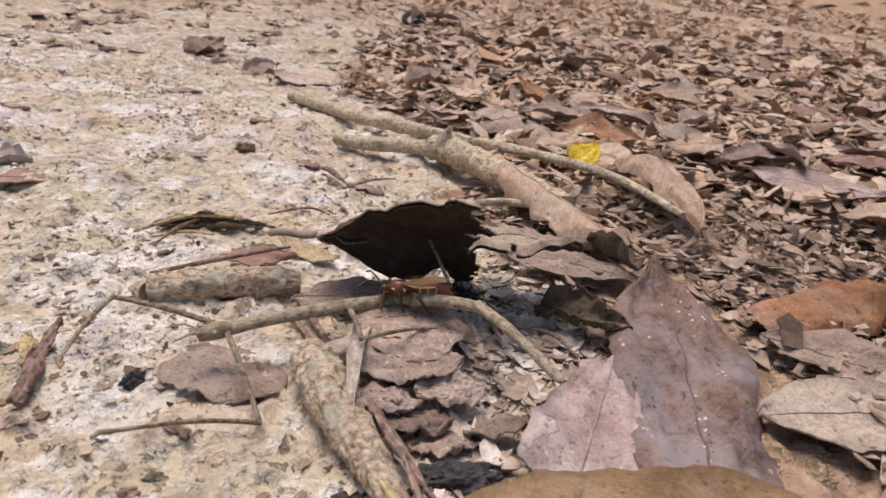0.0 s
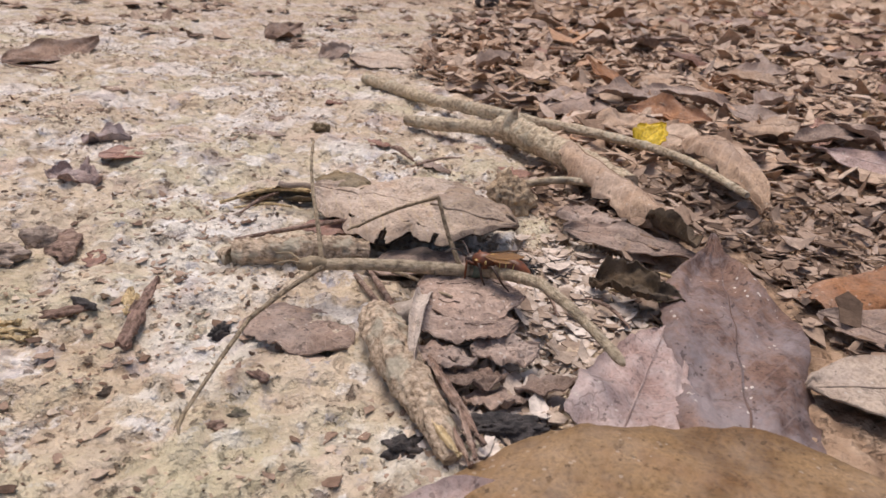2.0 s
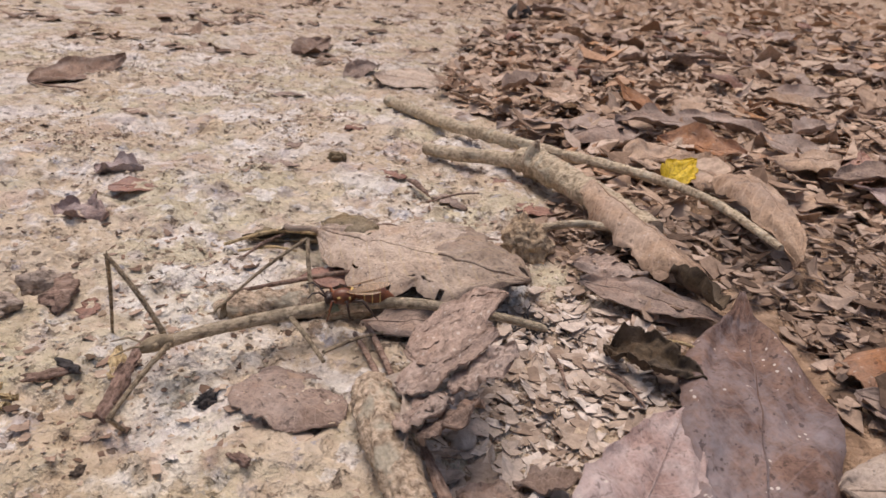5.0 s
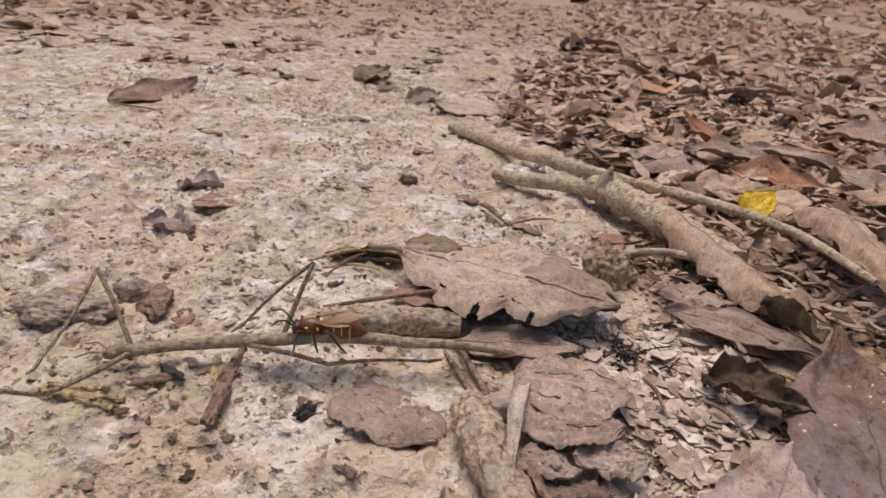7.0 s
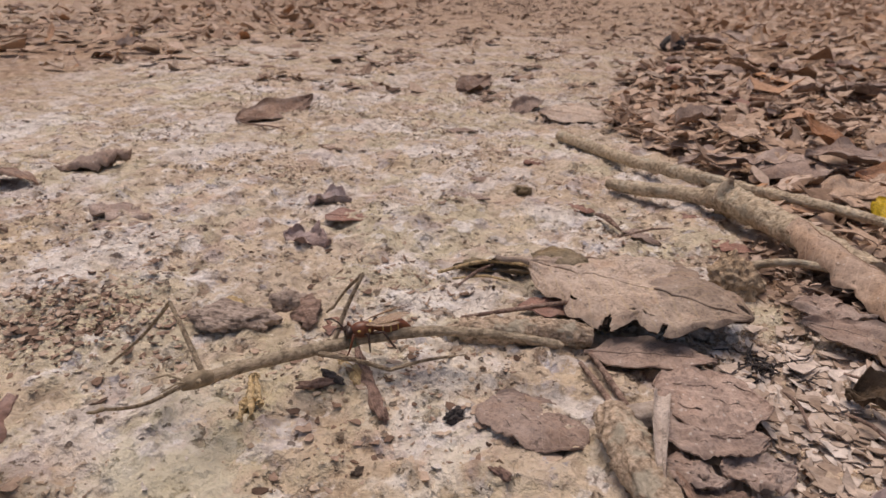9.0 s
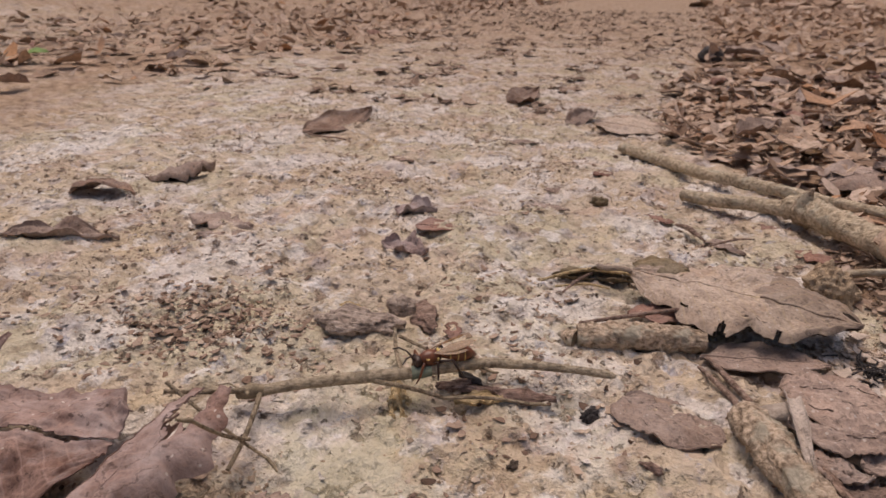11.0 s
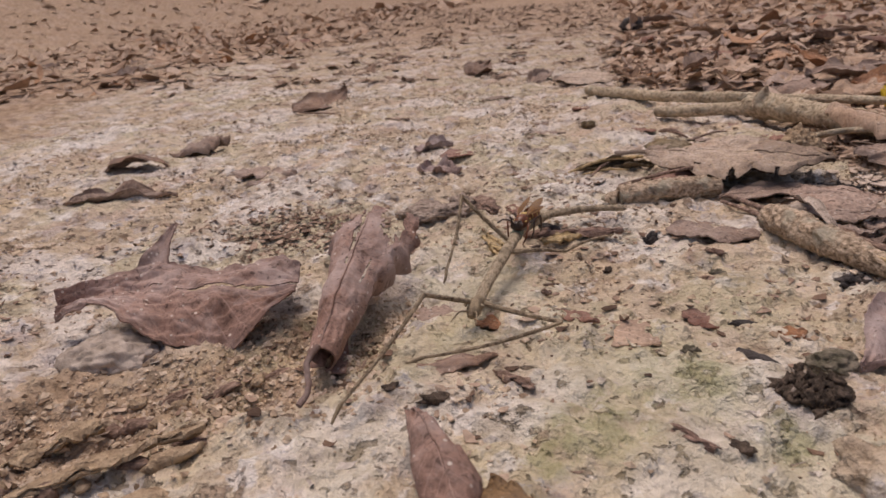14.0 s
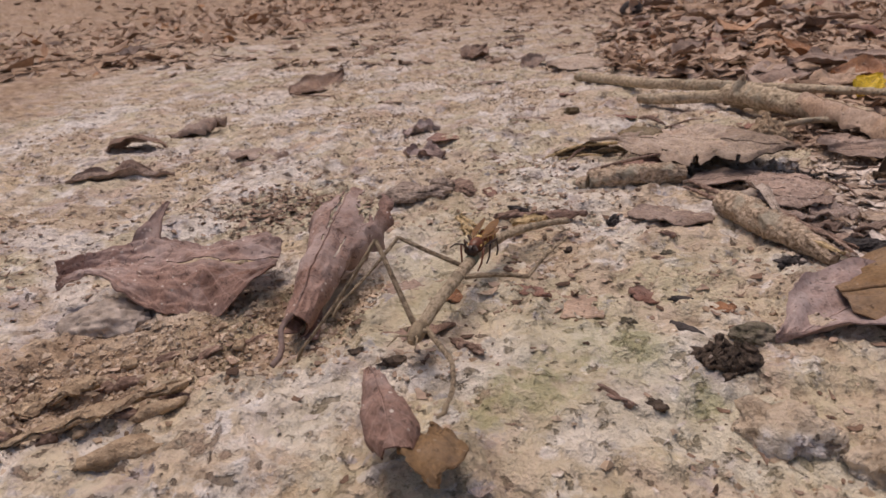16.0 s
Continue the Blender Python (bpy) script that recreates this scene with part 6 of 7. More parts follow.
    walk(legs["a"][1], [
        (0, at_(57.2, -12.7, 4.9, 0.829, 0.042, -0.064, 0.553)), (0.17, at_(54.4, -15.5, 3.4, 0.974, -0.007, 0.061, 0.219)),
        (0.33, at_(51.6, -18.4, 1.9, 0.971, -0.056, 0.176, -0.149)), (0.5, at_(48.8, -21.2, 0.5, 0.822, -0.097, 0.265, -0.495)),
        (1, at_(51.9, -19.2, 0.9, 0.777, -0.052, 0.345, -0.524)), (1.5, at_(51.2, -19.6, 2.4, 0.712, -0.007, 0.428, -0.557)),
        (2, at_(40.9, -21.9, 8.6, 0.647, -0.297, 0.155, -0.685)), (2.5, at_(40.0, -23.6, -1.8, 0.695, -0.221, 0.237, -0.641)),
        (2.67, at_(46.2, -15.4, 2.0, 0.651, -0.525, -0.150, -0.527)), (2.83, at_(52.4, -7.2, 5.9, -0.440, 0.694, 0.498, 0.278)),
        (3, at_(58.7, 1.0, 9.7, -0.115, 0.685, 0.718, -0.043)), (3.77, at_(54.5, -2.7, 12.9, 0.157, 0.708, 0.619, -0.300)),
        (4.53, at_(50.3, -6.4, 16.1, 0.405, 0.626, 0.427, -0.512)), (5.3, at_(46.0, -10.1, 19.2, 0.593, 0.449, 0.170, -0.647)),
        (5.5, at_(45.7, -8.3, 20.1, 0.682, 0.501, 0.123, -0.518)), (6, at_(42.4, 15.9, 14.1, 0.785, 0.475, -0.040, -0.396)),
        (6.5, at_(44.5, -22.1, 5.9, 0.573, 0.441, 0.118, -0.681)), (6.75, at_(46.3, -18.7, 10.3, 0.312, 0.673, 0.450, -0.498)),
        (7, at_(48.1, -15.3, 14.7, -0.032, 0.726, 0.662, -0.182)), (7.25, at_(49.0, -0.2, 12.8, 0.044, 0.925, 0.329, -0.183)),
        (7.5, at_(49.9, 14.9, 10.8, 0.113, 0.980, -0.055, -0.156)), (8, at_(48.2, -21.2, -3.1, 0.137, 0.855, -0.364, -0.342)),
        (8.5, at_(47.5, -21.7, -1.8, 0.118, 0.846, -0.358, -0.378)), (9, at_(36.8, -21.7, 9.2, 0.063, 0.754, -0.398, -0.519)),
        (9.5, at_(43.8, -7.6, 20.9, 0.168, 0.877, -0.353, -0.280)), (9.67, at_(48.2, -2.1, 16.6, 0.098, 0.977, 0.049, -0.183)),
        (9.83, at_(52.6, 3.4, 12.2, 0.009, 0.895, 0.443, -0.052)), (10, at_(57.0, 8.8, 7.9, -0.081, 0.646, 0.753, 0.089)),
        (10.83, at_(57.7, 5.9, 8.3, 0.134, 0.352, 0.925, -0.043)), (11.67, at_(58.4, 3.0, 8.7, 0.325, -0.006, 0.931, -0.167)),
        (12.5, at_(59.0, 0.1, 9.1, 0.457, -0.363, 0.769, -0.262)), (12.75, at_(45.2, -10.7, 7.8, 0.728, -0.529, 0.420, -0.114)),
        (13, at_(31.3, -21.5, 6.6, 0.821, -0.567, -0.032, 0.061)), (13.5, at_(59.2, -5.7, 7.7, 0.814, -0.571, 0.085, 0.067)),
        (14, at_(56.8, -5.5, 12.4, 0.799, -0.576, 0.171, -0.015)), (14.5, at_(24.4, -18.7, 1.4, 0.761, -0.583, 0.218, -0.183)),
        (15, at_(31.7, -21.2, 7.8, 0.810, -0.570, 0.087, 0.104)), (15.5, at_(27.5, -15.3, 13.6, 0.791, -0.563, 0.179, 0.158)),
        (16, at_(27.9, -13.9, 15.3, 0.638, -0.546, 0.539, 0.067)),
    ])
    walk(legs["b"][0], [
        (0, at_(38.5, 1.2, 0.0, 0.709, -0.108, 0.111, 0.688)), (0.5, at_(38.5, 1.2, 0.0, 0.909, -0.051, -0.023, 0.413)),
        (1, at_(38.5, 1.2, 0.0, 0.829, -0.099, 0.085, 0.543)), (1.5, at_(38.5, 1.2, -0.0, 0.831, -0.129, 0.128, 0.525)),
        (2, at_(38.5, 1.2, 0.0, 0.904, -0.118, 0.064, 0.405)), (2.5, at_(38.5, 1.2, -0.0, 0.888, -0.117, 0.070, 0.439)),
        (3, at_(38.5, 1.2, 0.0, 0.887, -0.080, -0.003, 0.454)), (5.3, at_(38.5, 1.2, 0.0, 0.897, -0.087, 0.011, 0.433)),
        (5.5, at_(38.5, 1.2, 0.0, 0.793, -0.059, -0.021, 0.606)), (6, at_(38.5, 1.2, -0.0, 0.652, 0.020, -0.116, 0.749)),
        (6.17, at_(38.5, 1.2, -0.0, 0.756, -0.272, 0.168, 0.572)), (6.33, at_(38.5, 1.2, -0.0, 0.703, -0.507, 0.417, 0.275)),
        (6.5, at_(38.5, 1.2, -0.0, 0.503, -0.637, 0.579, -0.078)), (6.67, at_(38.5, 1.2, -0.0, 0.679, -0.677, 0.256, 0.123)),
        (6.83, at_(38.5, 1.2, -0.0, 0.734, -0.598, -0.113, 0.302)), (7, at_(38.5, 1.2, 0.0, 0.659, -0.413, -0.462, 0.427)),
        (7.5, at_(38.5, 1.2, 0.0, 0.589, -0.280, -0.616, 0.441)), (7.67, at_(38.5, 1.2, -0.0, -0.167, 0.241, 0.697, -0.654)),
        (7.83, at_(38.5, 1.2, -0.0, -0.293, -0.146, -0.617, 0.715)), (8, at_(38.5, 1.2, -0.0, 0.686, 0.018, 0.394, -0.611)),
        (8.5, at_(38.5, 1.2, 0.0, 0.882, 0.017, 0.250, -0.399)), (9, at_(38.5, 1.2, -0.0, 0.716, 0.011, 0.367, -0.593)),
        (9.17, at_(38.5, 1.2, -0.0, 0.427, 0.213, 0.629, -0.614)), (9.33, at_(38.5, 1.2, -0.0, 0.055, 0.373, 0.769, -0.517)),
        (9.5, at_(38.5, 1.2, -0.0, -0.328, 0.461, 0.760, -0.319)), (10, at_(38.5, 1.2, 0.0, -0.190, 0.492, 0.744, -0.410)),
        (11.25, at_(38.5, 1.2, 0.0, -0.285, 0.805, 0.448, -0.264)), (12.5, at_(38.5, 1.2, 0.0, -0.318, 0.944, 0.055, -0.061)),
        (13, at_(38.5, 1.2, 0.0, -0.319, 0.893, 0.316, -0.040)), (13.5, at_(38.5, 1.2, 0.0, -0.310, 0.877, 0.363, -0.057)),
        (14, at_(38.5, 1.2, 0.0, -0.268, 0.788, 0.544, -0.111)), (14.5, at_(38.5, 1.2, -0.0, -0.285, 0.897, 0.323, -0.095)),
        (15, at_(38.5, 1.2, 0.0, -0.328, 0.847, 0.415, 0.042)), (15.5, at_(38.5, 1.2, -0.0, -0.348, 0.925, 0.155, -0.005)),
        (16, at_(38.5, 1.2, -0.0, -0.337, 0.892, 0.300, 0.000)),
    ])
    walk(legs["b"][1], [
        (0, at_(39.2, 23.1, -7.0, 0.950, 0.049, -0.232, 0.202)), (0.5, at_(53.6, 18.5, -0.0, 0.819, -0.019, -0.283, 0.498)),
        (1, at_(47.6, 21.5, -5.7, 0.853, -0.028, -0.247, 0.460)), (1.5, at_(48.1, 20.5, -8.0, 0.899, -0.041, -0.190, 0.391)),
        (2, at_(53.7, 17.7, -4.9, 0.785, -0.130, -0.075, 0.601)), (2.5, at_(52.4, 18.7, -5.2, 0.791, -0.112, -0.098, 0.594)),
        (3, at_(52.0, 19.8, -1.6, 0.707, -0.126, -0.081, 0.691)), (3.77, at_(52.3, 19.5, -1.8, 0.486, -0.400, 0.235, 0.740)),
        (4.53, at_(52.6, 19.3, -2.0, 0.155, -0.584, 0.497, 0.622)), (5.3, at_(52.9, 19.0, -2.2, -0.211, -0.636, 0.647, 0.363)),
        (5.37, at_(50.1, 20.5, -1.7, -0.340, -0.344, 0.839, 0.250)), (5.43, at_(47.3, 21.9, -1.3, -0.417, 0.001, 0.904, 0.098)),
        (5.5, at_(44.6, 23.4, -0.9, -0.430, 0.345, 0.831, -0.069)), (6, at_(35.1, 23.6, 4.2, -0.331, 0.489, 0.786, -0.181)),
        (6.5, at_(45.8, -17.6, -11.1, 0.541, -0.716, -0.436, 0.066)), (7, at_(43.3, 22.9, 5.9, -0.388, 0.480, 0.783, -0.076)),
        (7.5, at_(35.1, 21.1, 11.0, -0.328, 0.616, 0.695, -0.172)), (7.75, at_(36.1, 1.7, -1.0, -0.363, 0.855, 0.331, -0.163)),
        (8, at_(37.2, -17.8, -12.9, -0.330, 0.931, -0.096, -0.123)), (8.5, at_(51.3, -14.8, -10.5, -0.275, 0.873, -0.376, -0.147)),
        (8.75, at_(45.2, -16.5, -11.4, -0.314, 0.949, 0.014, -0.030)), (9, at_(39.1, -18.2, -12.4, -0.299, 0.861, 0.401, 0.092)),
        (9.5, at_(30.2, 22.1, 4.7, -0.183, 0.609, 0.764, 0.114)), (10, at_(28.3, 21.6, -2.8, -0.267, 0.475, 0.809, 0.220)),
        (11.25, at_(44.8, 13.1, -2.3, -0.364, 0.711, 0.586, 0.138)), (12.5, at_(61.2, 4.5, -1.8, -0.415, 0.861, 0.291, 0.039)),
        (13, at_(56.8, 14.8, 3.0, -0.453, 0.862, -0.213, 0.082)), (13.5, at_(55.3, 16.7, 2.9, -0.437, 0.874, -0.152, 0.149)),
        (14, at_(47.3, 22.3, 2.7, -0.421, 0.755, -0.458, 0.206)), (14.25, at_(51.8, 19.0, 1.5, -0.413, 0.883, -0.124, 0.184)),
        (14.5, at_(56.3, 15.8, 0.3, -0.353, 0.897, 0.227, 0.139)), (15, at_(53.5, 16.8, 7.9, -0.346, 0.918, 0.186, 0.051)),
        (15.5, at_(60.4, 7.9, 2.2, -0.372, 0.895, 0.127, 0.211)), (16, at_(57.4, 13.5, 4.7, -0.347, 0.909, 0.202, 0.116)),
    ])
    walk(legs["c"][0], [
        (0, at_(4.0, -1.5, 0.0, 0.260, 0.150, -0.041, 0.953)), (0.5, at_(4.0, -1.5, 0.0, 0.282, 0.138, -0.034, 0.949)),
        (1, at_(4.0, -1.5, 0.0, 0.323, 0.157, -0.033, 0.932)), (1.5, at_(4.0, -1.5, 0.0, 0.340, 0.195, -0.043, 0.919)),
        (1.75, at_(4.0, -1.5, -0.0, 0.247, 0.556, -0.189, 0.771)), (2, at_(4.0, -1.5, -0.0, 0.109, 0.816, -0.301, 0.482)),
        (2.5, at_(4.0, -1.5, -0.0, 0.115, 0.721, -0.339, 0.594)), (3, at_(4.0, -1.5, -0.0, 0.101, 0.648, -0.377, 0.654)),
        (5.3, at_(4.0, -1.5, 0.0, -0.084, 0.633, -0.512, 0.574)), (5.5, at_(4.0, -1.5, 0.0, 0.082, 0.646, -0.393, 0.649)),
        (6, at_(4.0, -1.5, -0.0, -0.120, 0.868, -0.396, 0.275)), (6.5, at_(4.0, -1.5, -0.0, 0.074, -0.573, 0.665, -0.473)),
        (7, at_(4.0, -1.5, 0.0, 0.153, 0.507, -0.591, 0.609)), (7.5, at_(4.0, -1.5, -0.0, -0.097, -0.425, 0.640, -0.633)),
        (8, at_(4.0, -1.5, -0.0, 0.034, -0.526, 0.653, -0.543)), (8.5, at_(4.0, -1.5, -0.0, 0.106, -0.586, 0.644, -0.481)),
        (9, at_(4.0, -1.5, 0.0, 0.290, 0.459, -0.474, 0.693)), (9.5, at_(4.0, -1.5, -0.0, 0.055, 0.338, -0.600, 0.723)),
        (9.75, at_(4.0, -1.5, 0.0, -0.198, 0.585, -0.579, 0.533)), (10, at_(4.0, -1.5, 0.0, -0.419, 0.737, -0.464, 0.256)),
        (11.25, at_(4.0, -1.5, 0.0, 0.268, -0.575, 0.633, -0.443)), (12.5, at_(4.0, -1.5, 0.0, 0.086, -0.348, 0.731, -0.581)),
        (12.75, at_(4.0, -1.5, 0.0, 0.330, -0.558, 0.638, -0.415)), (13, at_(4.0, -1.5, 0.0, 0.528, -0.690, 0.456, -0.192)),
        (13.5, at_(4.0, -1.5, -0.0, -0.249, 0.697, -0.348, 0.576)), (14, at_(4.0, -1.5, -0.0, -0.203, 0.667, -0.338, 0.632)),
        (14.5, at_(4.0, -1.5, 0.0, 0.015, 0.586, -0.214, 0.781)), (15, at_(4.0, -1.5, -0.0, -0.358, 0.345, -0.474, 0.726)),
        (15.5, at_(4.0, -1.5, 0.0, -0.413, 0.402, -0.445, 0.685)), (16, at_(4.0, -1.5, -0.0, -0.457, 0.552, -0.333, 0.612)),
    ])
    walk(legs["c"][1], [
        (0, at_(-11.2, 7.4, 5.7, 0.613, -0.087, -0.068, -0.782)), (0.5, at_(-10.9, 8.2, 5.2, 0.651, -0.122, -0.088, -0.744)),
        (1, at_(-9.7, 9.5, 5.8, 0.598, -0.129, -0.108, -0.784)), (1.5, at_(-8.8, 9.7, 7.2, 0.590, -0.139, -0.117, -0.787)),
        (1.75, at_(0.9, 0.6, 11.5, 0.805, 0.017, 0.067, -0.589)), (2, at_(10.6, -8.6, 15.8, 0.905, 0.170, 0.242, -0.307)),
        (2.5, at_(5.2, -8.0, 17.3, 0.907, 0.193, 0.269, -0.259)), (3, at_(1.4, -8.1, 17.1, 0.930, 0.271, 0.247, 0.010)),
        (5.3, at_(0.6, -15.3, 11.9, 0.931, 0.269, 0.245, 0.003)), (5.5, at_(1.2, -8.9, 16.7, 0.838, 0.173, 0.447, -0.259)),
        (6, at_(13.9, -15.4, 7.1, 0.942, 0.023, 0.021, -0.333)), (6.5, at_(-2.2, -16.9, 8.2, 0.617, 0.088, 0.253, -0.740)),
        (6.75, at_(-3.1, -13.0, 11.5, 0.779, 0.252, 0.287, -0.497)), (7, at_(-4.1, -9.1, 14.8, 0.854, 0.387, 0.288, -0.197)),
        (7.5, at_(-7.5, -9.3, 12.2, 0.860, 0.438, 0.259, -0.033)), (7.75, at_(-5.8, -12.1, 11.0, 0.840, 0.290, 0.017, -0.459)),
        (8, at_(-4.2, -14.9, 9.8, 0.599, 0.066, -0.230, -0.764)), (8.25, at_(-2.8, -16.1, 8.8, 0.741, 0.268, -0.039, -0.615)),
        (8.5, at_(-1.4, -17.3, 7.9, 0.794, 0.438, 0.157, -0.392)), (9, at_(-3.6, -2.1, 16.9, 0.549, 0.265, 0.228, -0.759)),
        (9.5, at_(-10.2, -7.5, 10.3, 0.726, 0.404, 0.194, -0.521)), (9.67, at_(-2.7, -11.1, 6.8, 0.623, 0.588, 0.439, -0.271)),
        (9.83, at_(4.7, -14.6, 3.3, 0.415, 0.675, 0.610, 0.025)), (10, at_(12.1, -18.1, -0.2, 0.137, 0.648, 0.679, 0.316)),
        (10.83, at_(4.8, -16.3, 1.6, 0.174, 0.329, 0.876, 0.308)), (11.67, at_(-2.5, -14.5, 3.4, 0.186, -0.037, 0.948, 0.256)),
        (12.5, at_(-9.7, -12.8, 5.1, 0.172, -0.398, 0.885, 0.168)), (12.75, at_(1.8, -14.8, 0.6, -0.158, 0.703, -0.690, -0.065)),
        (13, at_(13.4, -16.9, -4.0, -0.121, 0.909, -0.397, 0.047)), (13.25, at_(9.6, -16.3, 3.8, -0.205, 0.741, -0.616, -0.171)),
        (13.5, at_(5.8, -15.8, 11.6, 0.263, -0.477, 0.754, 0.367)), (13.75, at_(4.6, -15.2, 12.4, -0.490, 0.659, -0.477, -0.312)),
        (14, at_(3.5, -14.6, 13.1, 0.637, -0.733, 0.120, 0.206)), (14.25, at_(0.9, -10.2, 15.1, 0.514, -0.626, 0.372, 0.454)),
        (14.5, at_(-1.8, -5.7, 17.1, 0.313, -0.424, 0.567, 0.633)), (14.67, at_(-3.0, -9.5, 12.4, -0.469, 0.632, -0.411, -0.461)),
        (14.83, at_(-4.1, -13.4, 7.7, 0.568, -0.763, 0.205, 0.232)), (15, at_(-5.3, -17.2, 3.0, 0.597, -0.801, -0.026, -0.024)),
        (15.17, at_(-4.3, -17.7, 3.1, 0.570, -0.745, 0.325, -0.121)), (15.33, at_(-3.2, -18.1, 3.3, 0.464, -0.588, 0.631, -0.202)),
        (15.5, at_(-2.2, -18.6, 3.4, 0.296, -0.351, 0.851, -0.255)), (15.75, at_(1.2, -18.6, 5.1, 0.574, -0.544, 0.598, -0.132)),
        (16, at_(4.5, -18.7, 6.9, 0.740, -0.632, 0.229, 0.017)),
    ])
    walk(legs["d"][0], [
        (0, at_(11.0, 1.5, 0.0, 0.812, 0.049, -0.068, 0.578)), (0.5, at_(11.0, 1.5, 0.0, 0.817, 0.050, -0.069, 0.570)),
        (1, at_(11.0, 1.5, 0.0, 0.846, 0.046, -0.055, 0.528)), (1.5, at_(11.0, 1.5, -0.0, 0.863, 0.049, -0.056, 0.500)),
        (1.67, at_(11.0, 1.5, -0.0, 0.977, 0.002, 0.070, 0.201)), (1.83, at_(11.0, 1.5, -0.0, 0.973, -0.045, 0.188, -0.123)),
        (2, at_(11.0, 1.5, -0.0, 0.852, -0.087, 0.283, -0.432)), (2.5, at_(11.0, 1.5, -0.0, 0.994, -0.049, 0.099, 0.008)),
        (3, at_(11.0, 1.5, 0.0, 0.979, -0.029, 0.043, 0.196)), (4.15, at_(11.0, 1.5, -0.0, 0.813, -0.012, 0.065, 0.579)),
        (5.3, at_(11.0, 1.5, -0.0, 0.504, 0.008, 0.076, 0.861)), (5.5, at_(11.0, 1.5, 0.0, 0.143, -0.165, 0.183, 0.958)),
        (6, at_(11.0, 1.5, -0.0, 0.046, -0.126, 0.196, 0.971)), (6.5, at_(11.0, 1.5, 0.0, 0.216, -0.025, 0.167, 0.962)),
        (7, at_(11.0, 1.5, -0.0, 0.088, -0.139, 0.197, 0.966)), (7.5, at_(11.0, 1.5, -0.0, 0.164, -0.023, 0.177, 0.970)),
        (8, at_(11.0, 1.5, 0.0, 0.037, -0.120, 0.196, 0.972)), (8.5, at_(11.0, 1.5, 0.0, 0.115, -0.103, 0.186, 0.970)),
        (9, at_(11.0, 1.5, -0.0, 0.325, -0.047, 0.150, 0.933)), (9.5, at_(11.0, 1.5, 0.0, 0.159, -0.149, 0.197, 0.956)),
        (10, at_(11.0, 1.5, 0.0, 0.072, -0.178, 0.216, 0.957)), (12.5, at_(11.0, 1.5, 0.0, 0.146, -0.123, 0.199, 0.961)),
        (13, at_(11.0, 1.5, 0.0, 0.186, -0.139, 0.195, 0.953)), (13.5, at_(11.0, 1.5, -0.0, 0.260, -0.070, 0.169, 0.948)),
        (14, at_(11.0, 1.5, 0.0, 0.389, -0.093, 0.158, 0.903)), (14.25, at_(11.0, 1.5, 0.0, 0.696, 0.017, 0.047, 0.717)),
        (14.5, at_(11.0, 1.5, 0.0, 0.896, 0.124, -0.072, 0.420)), (14.75, at_(11.0, 1.5, 0.0, 0.692, 0.086, -0.100, 0.710)),
        (15, at_(11.0, 1.5, 0.0, 0.399, 0.037, -0.116, 0.909)), (15.5, at_(11.0, 1.5, 0.0, 0.293, -0.108, -0.061, 0.948)),
        (16, at_(11.0, 1.5, 0.0, 0.413, -0.141, -0.062, 0.897)),
    ])
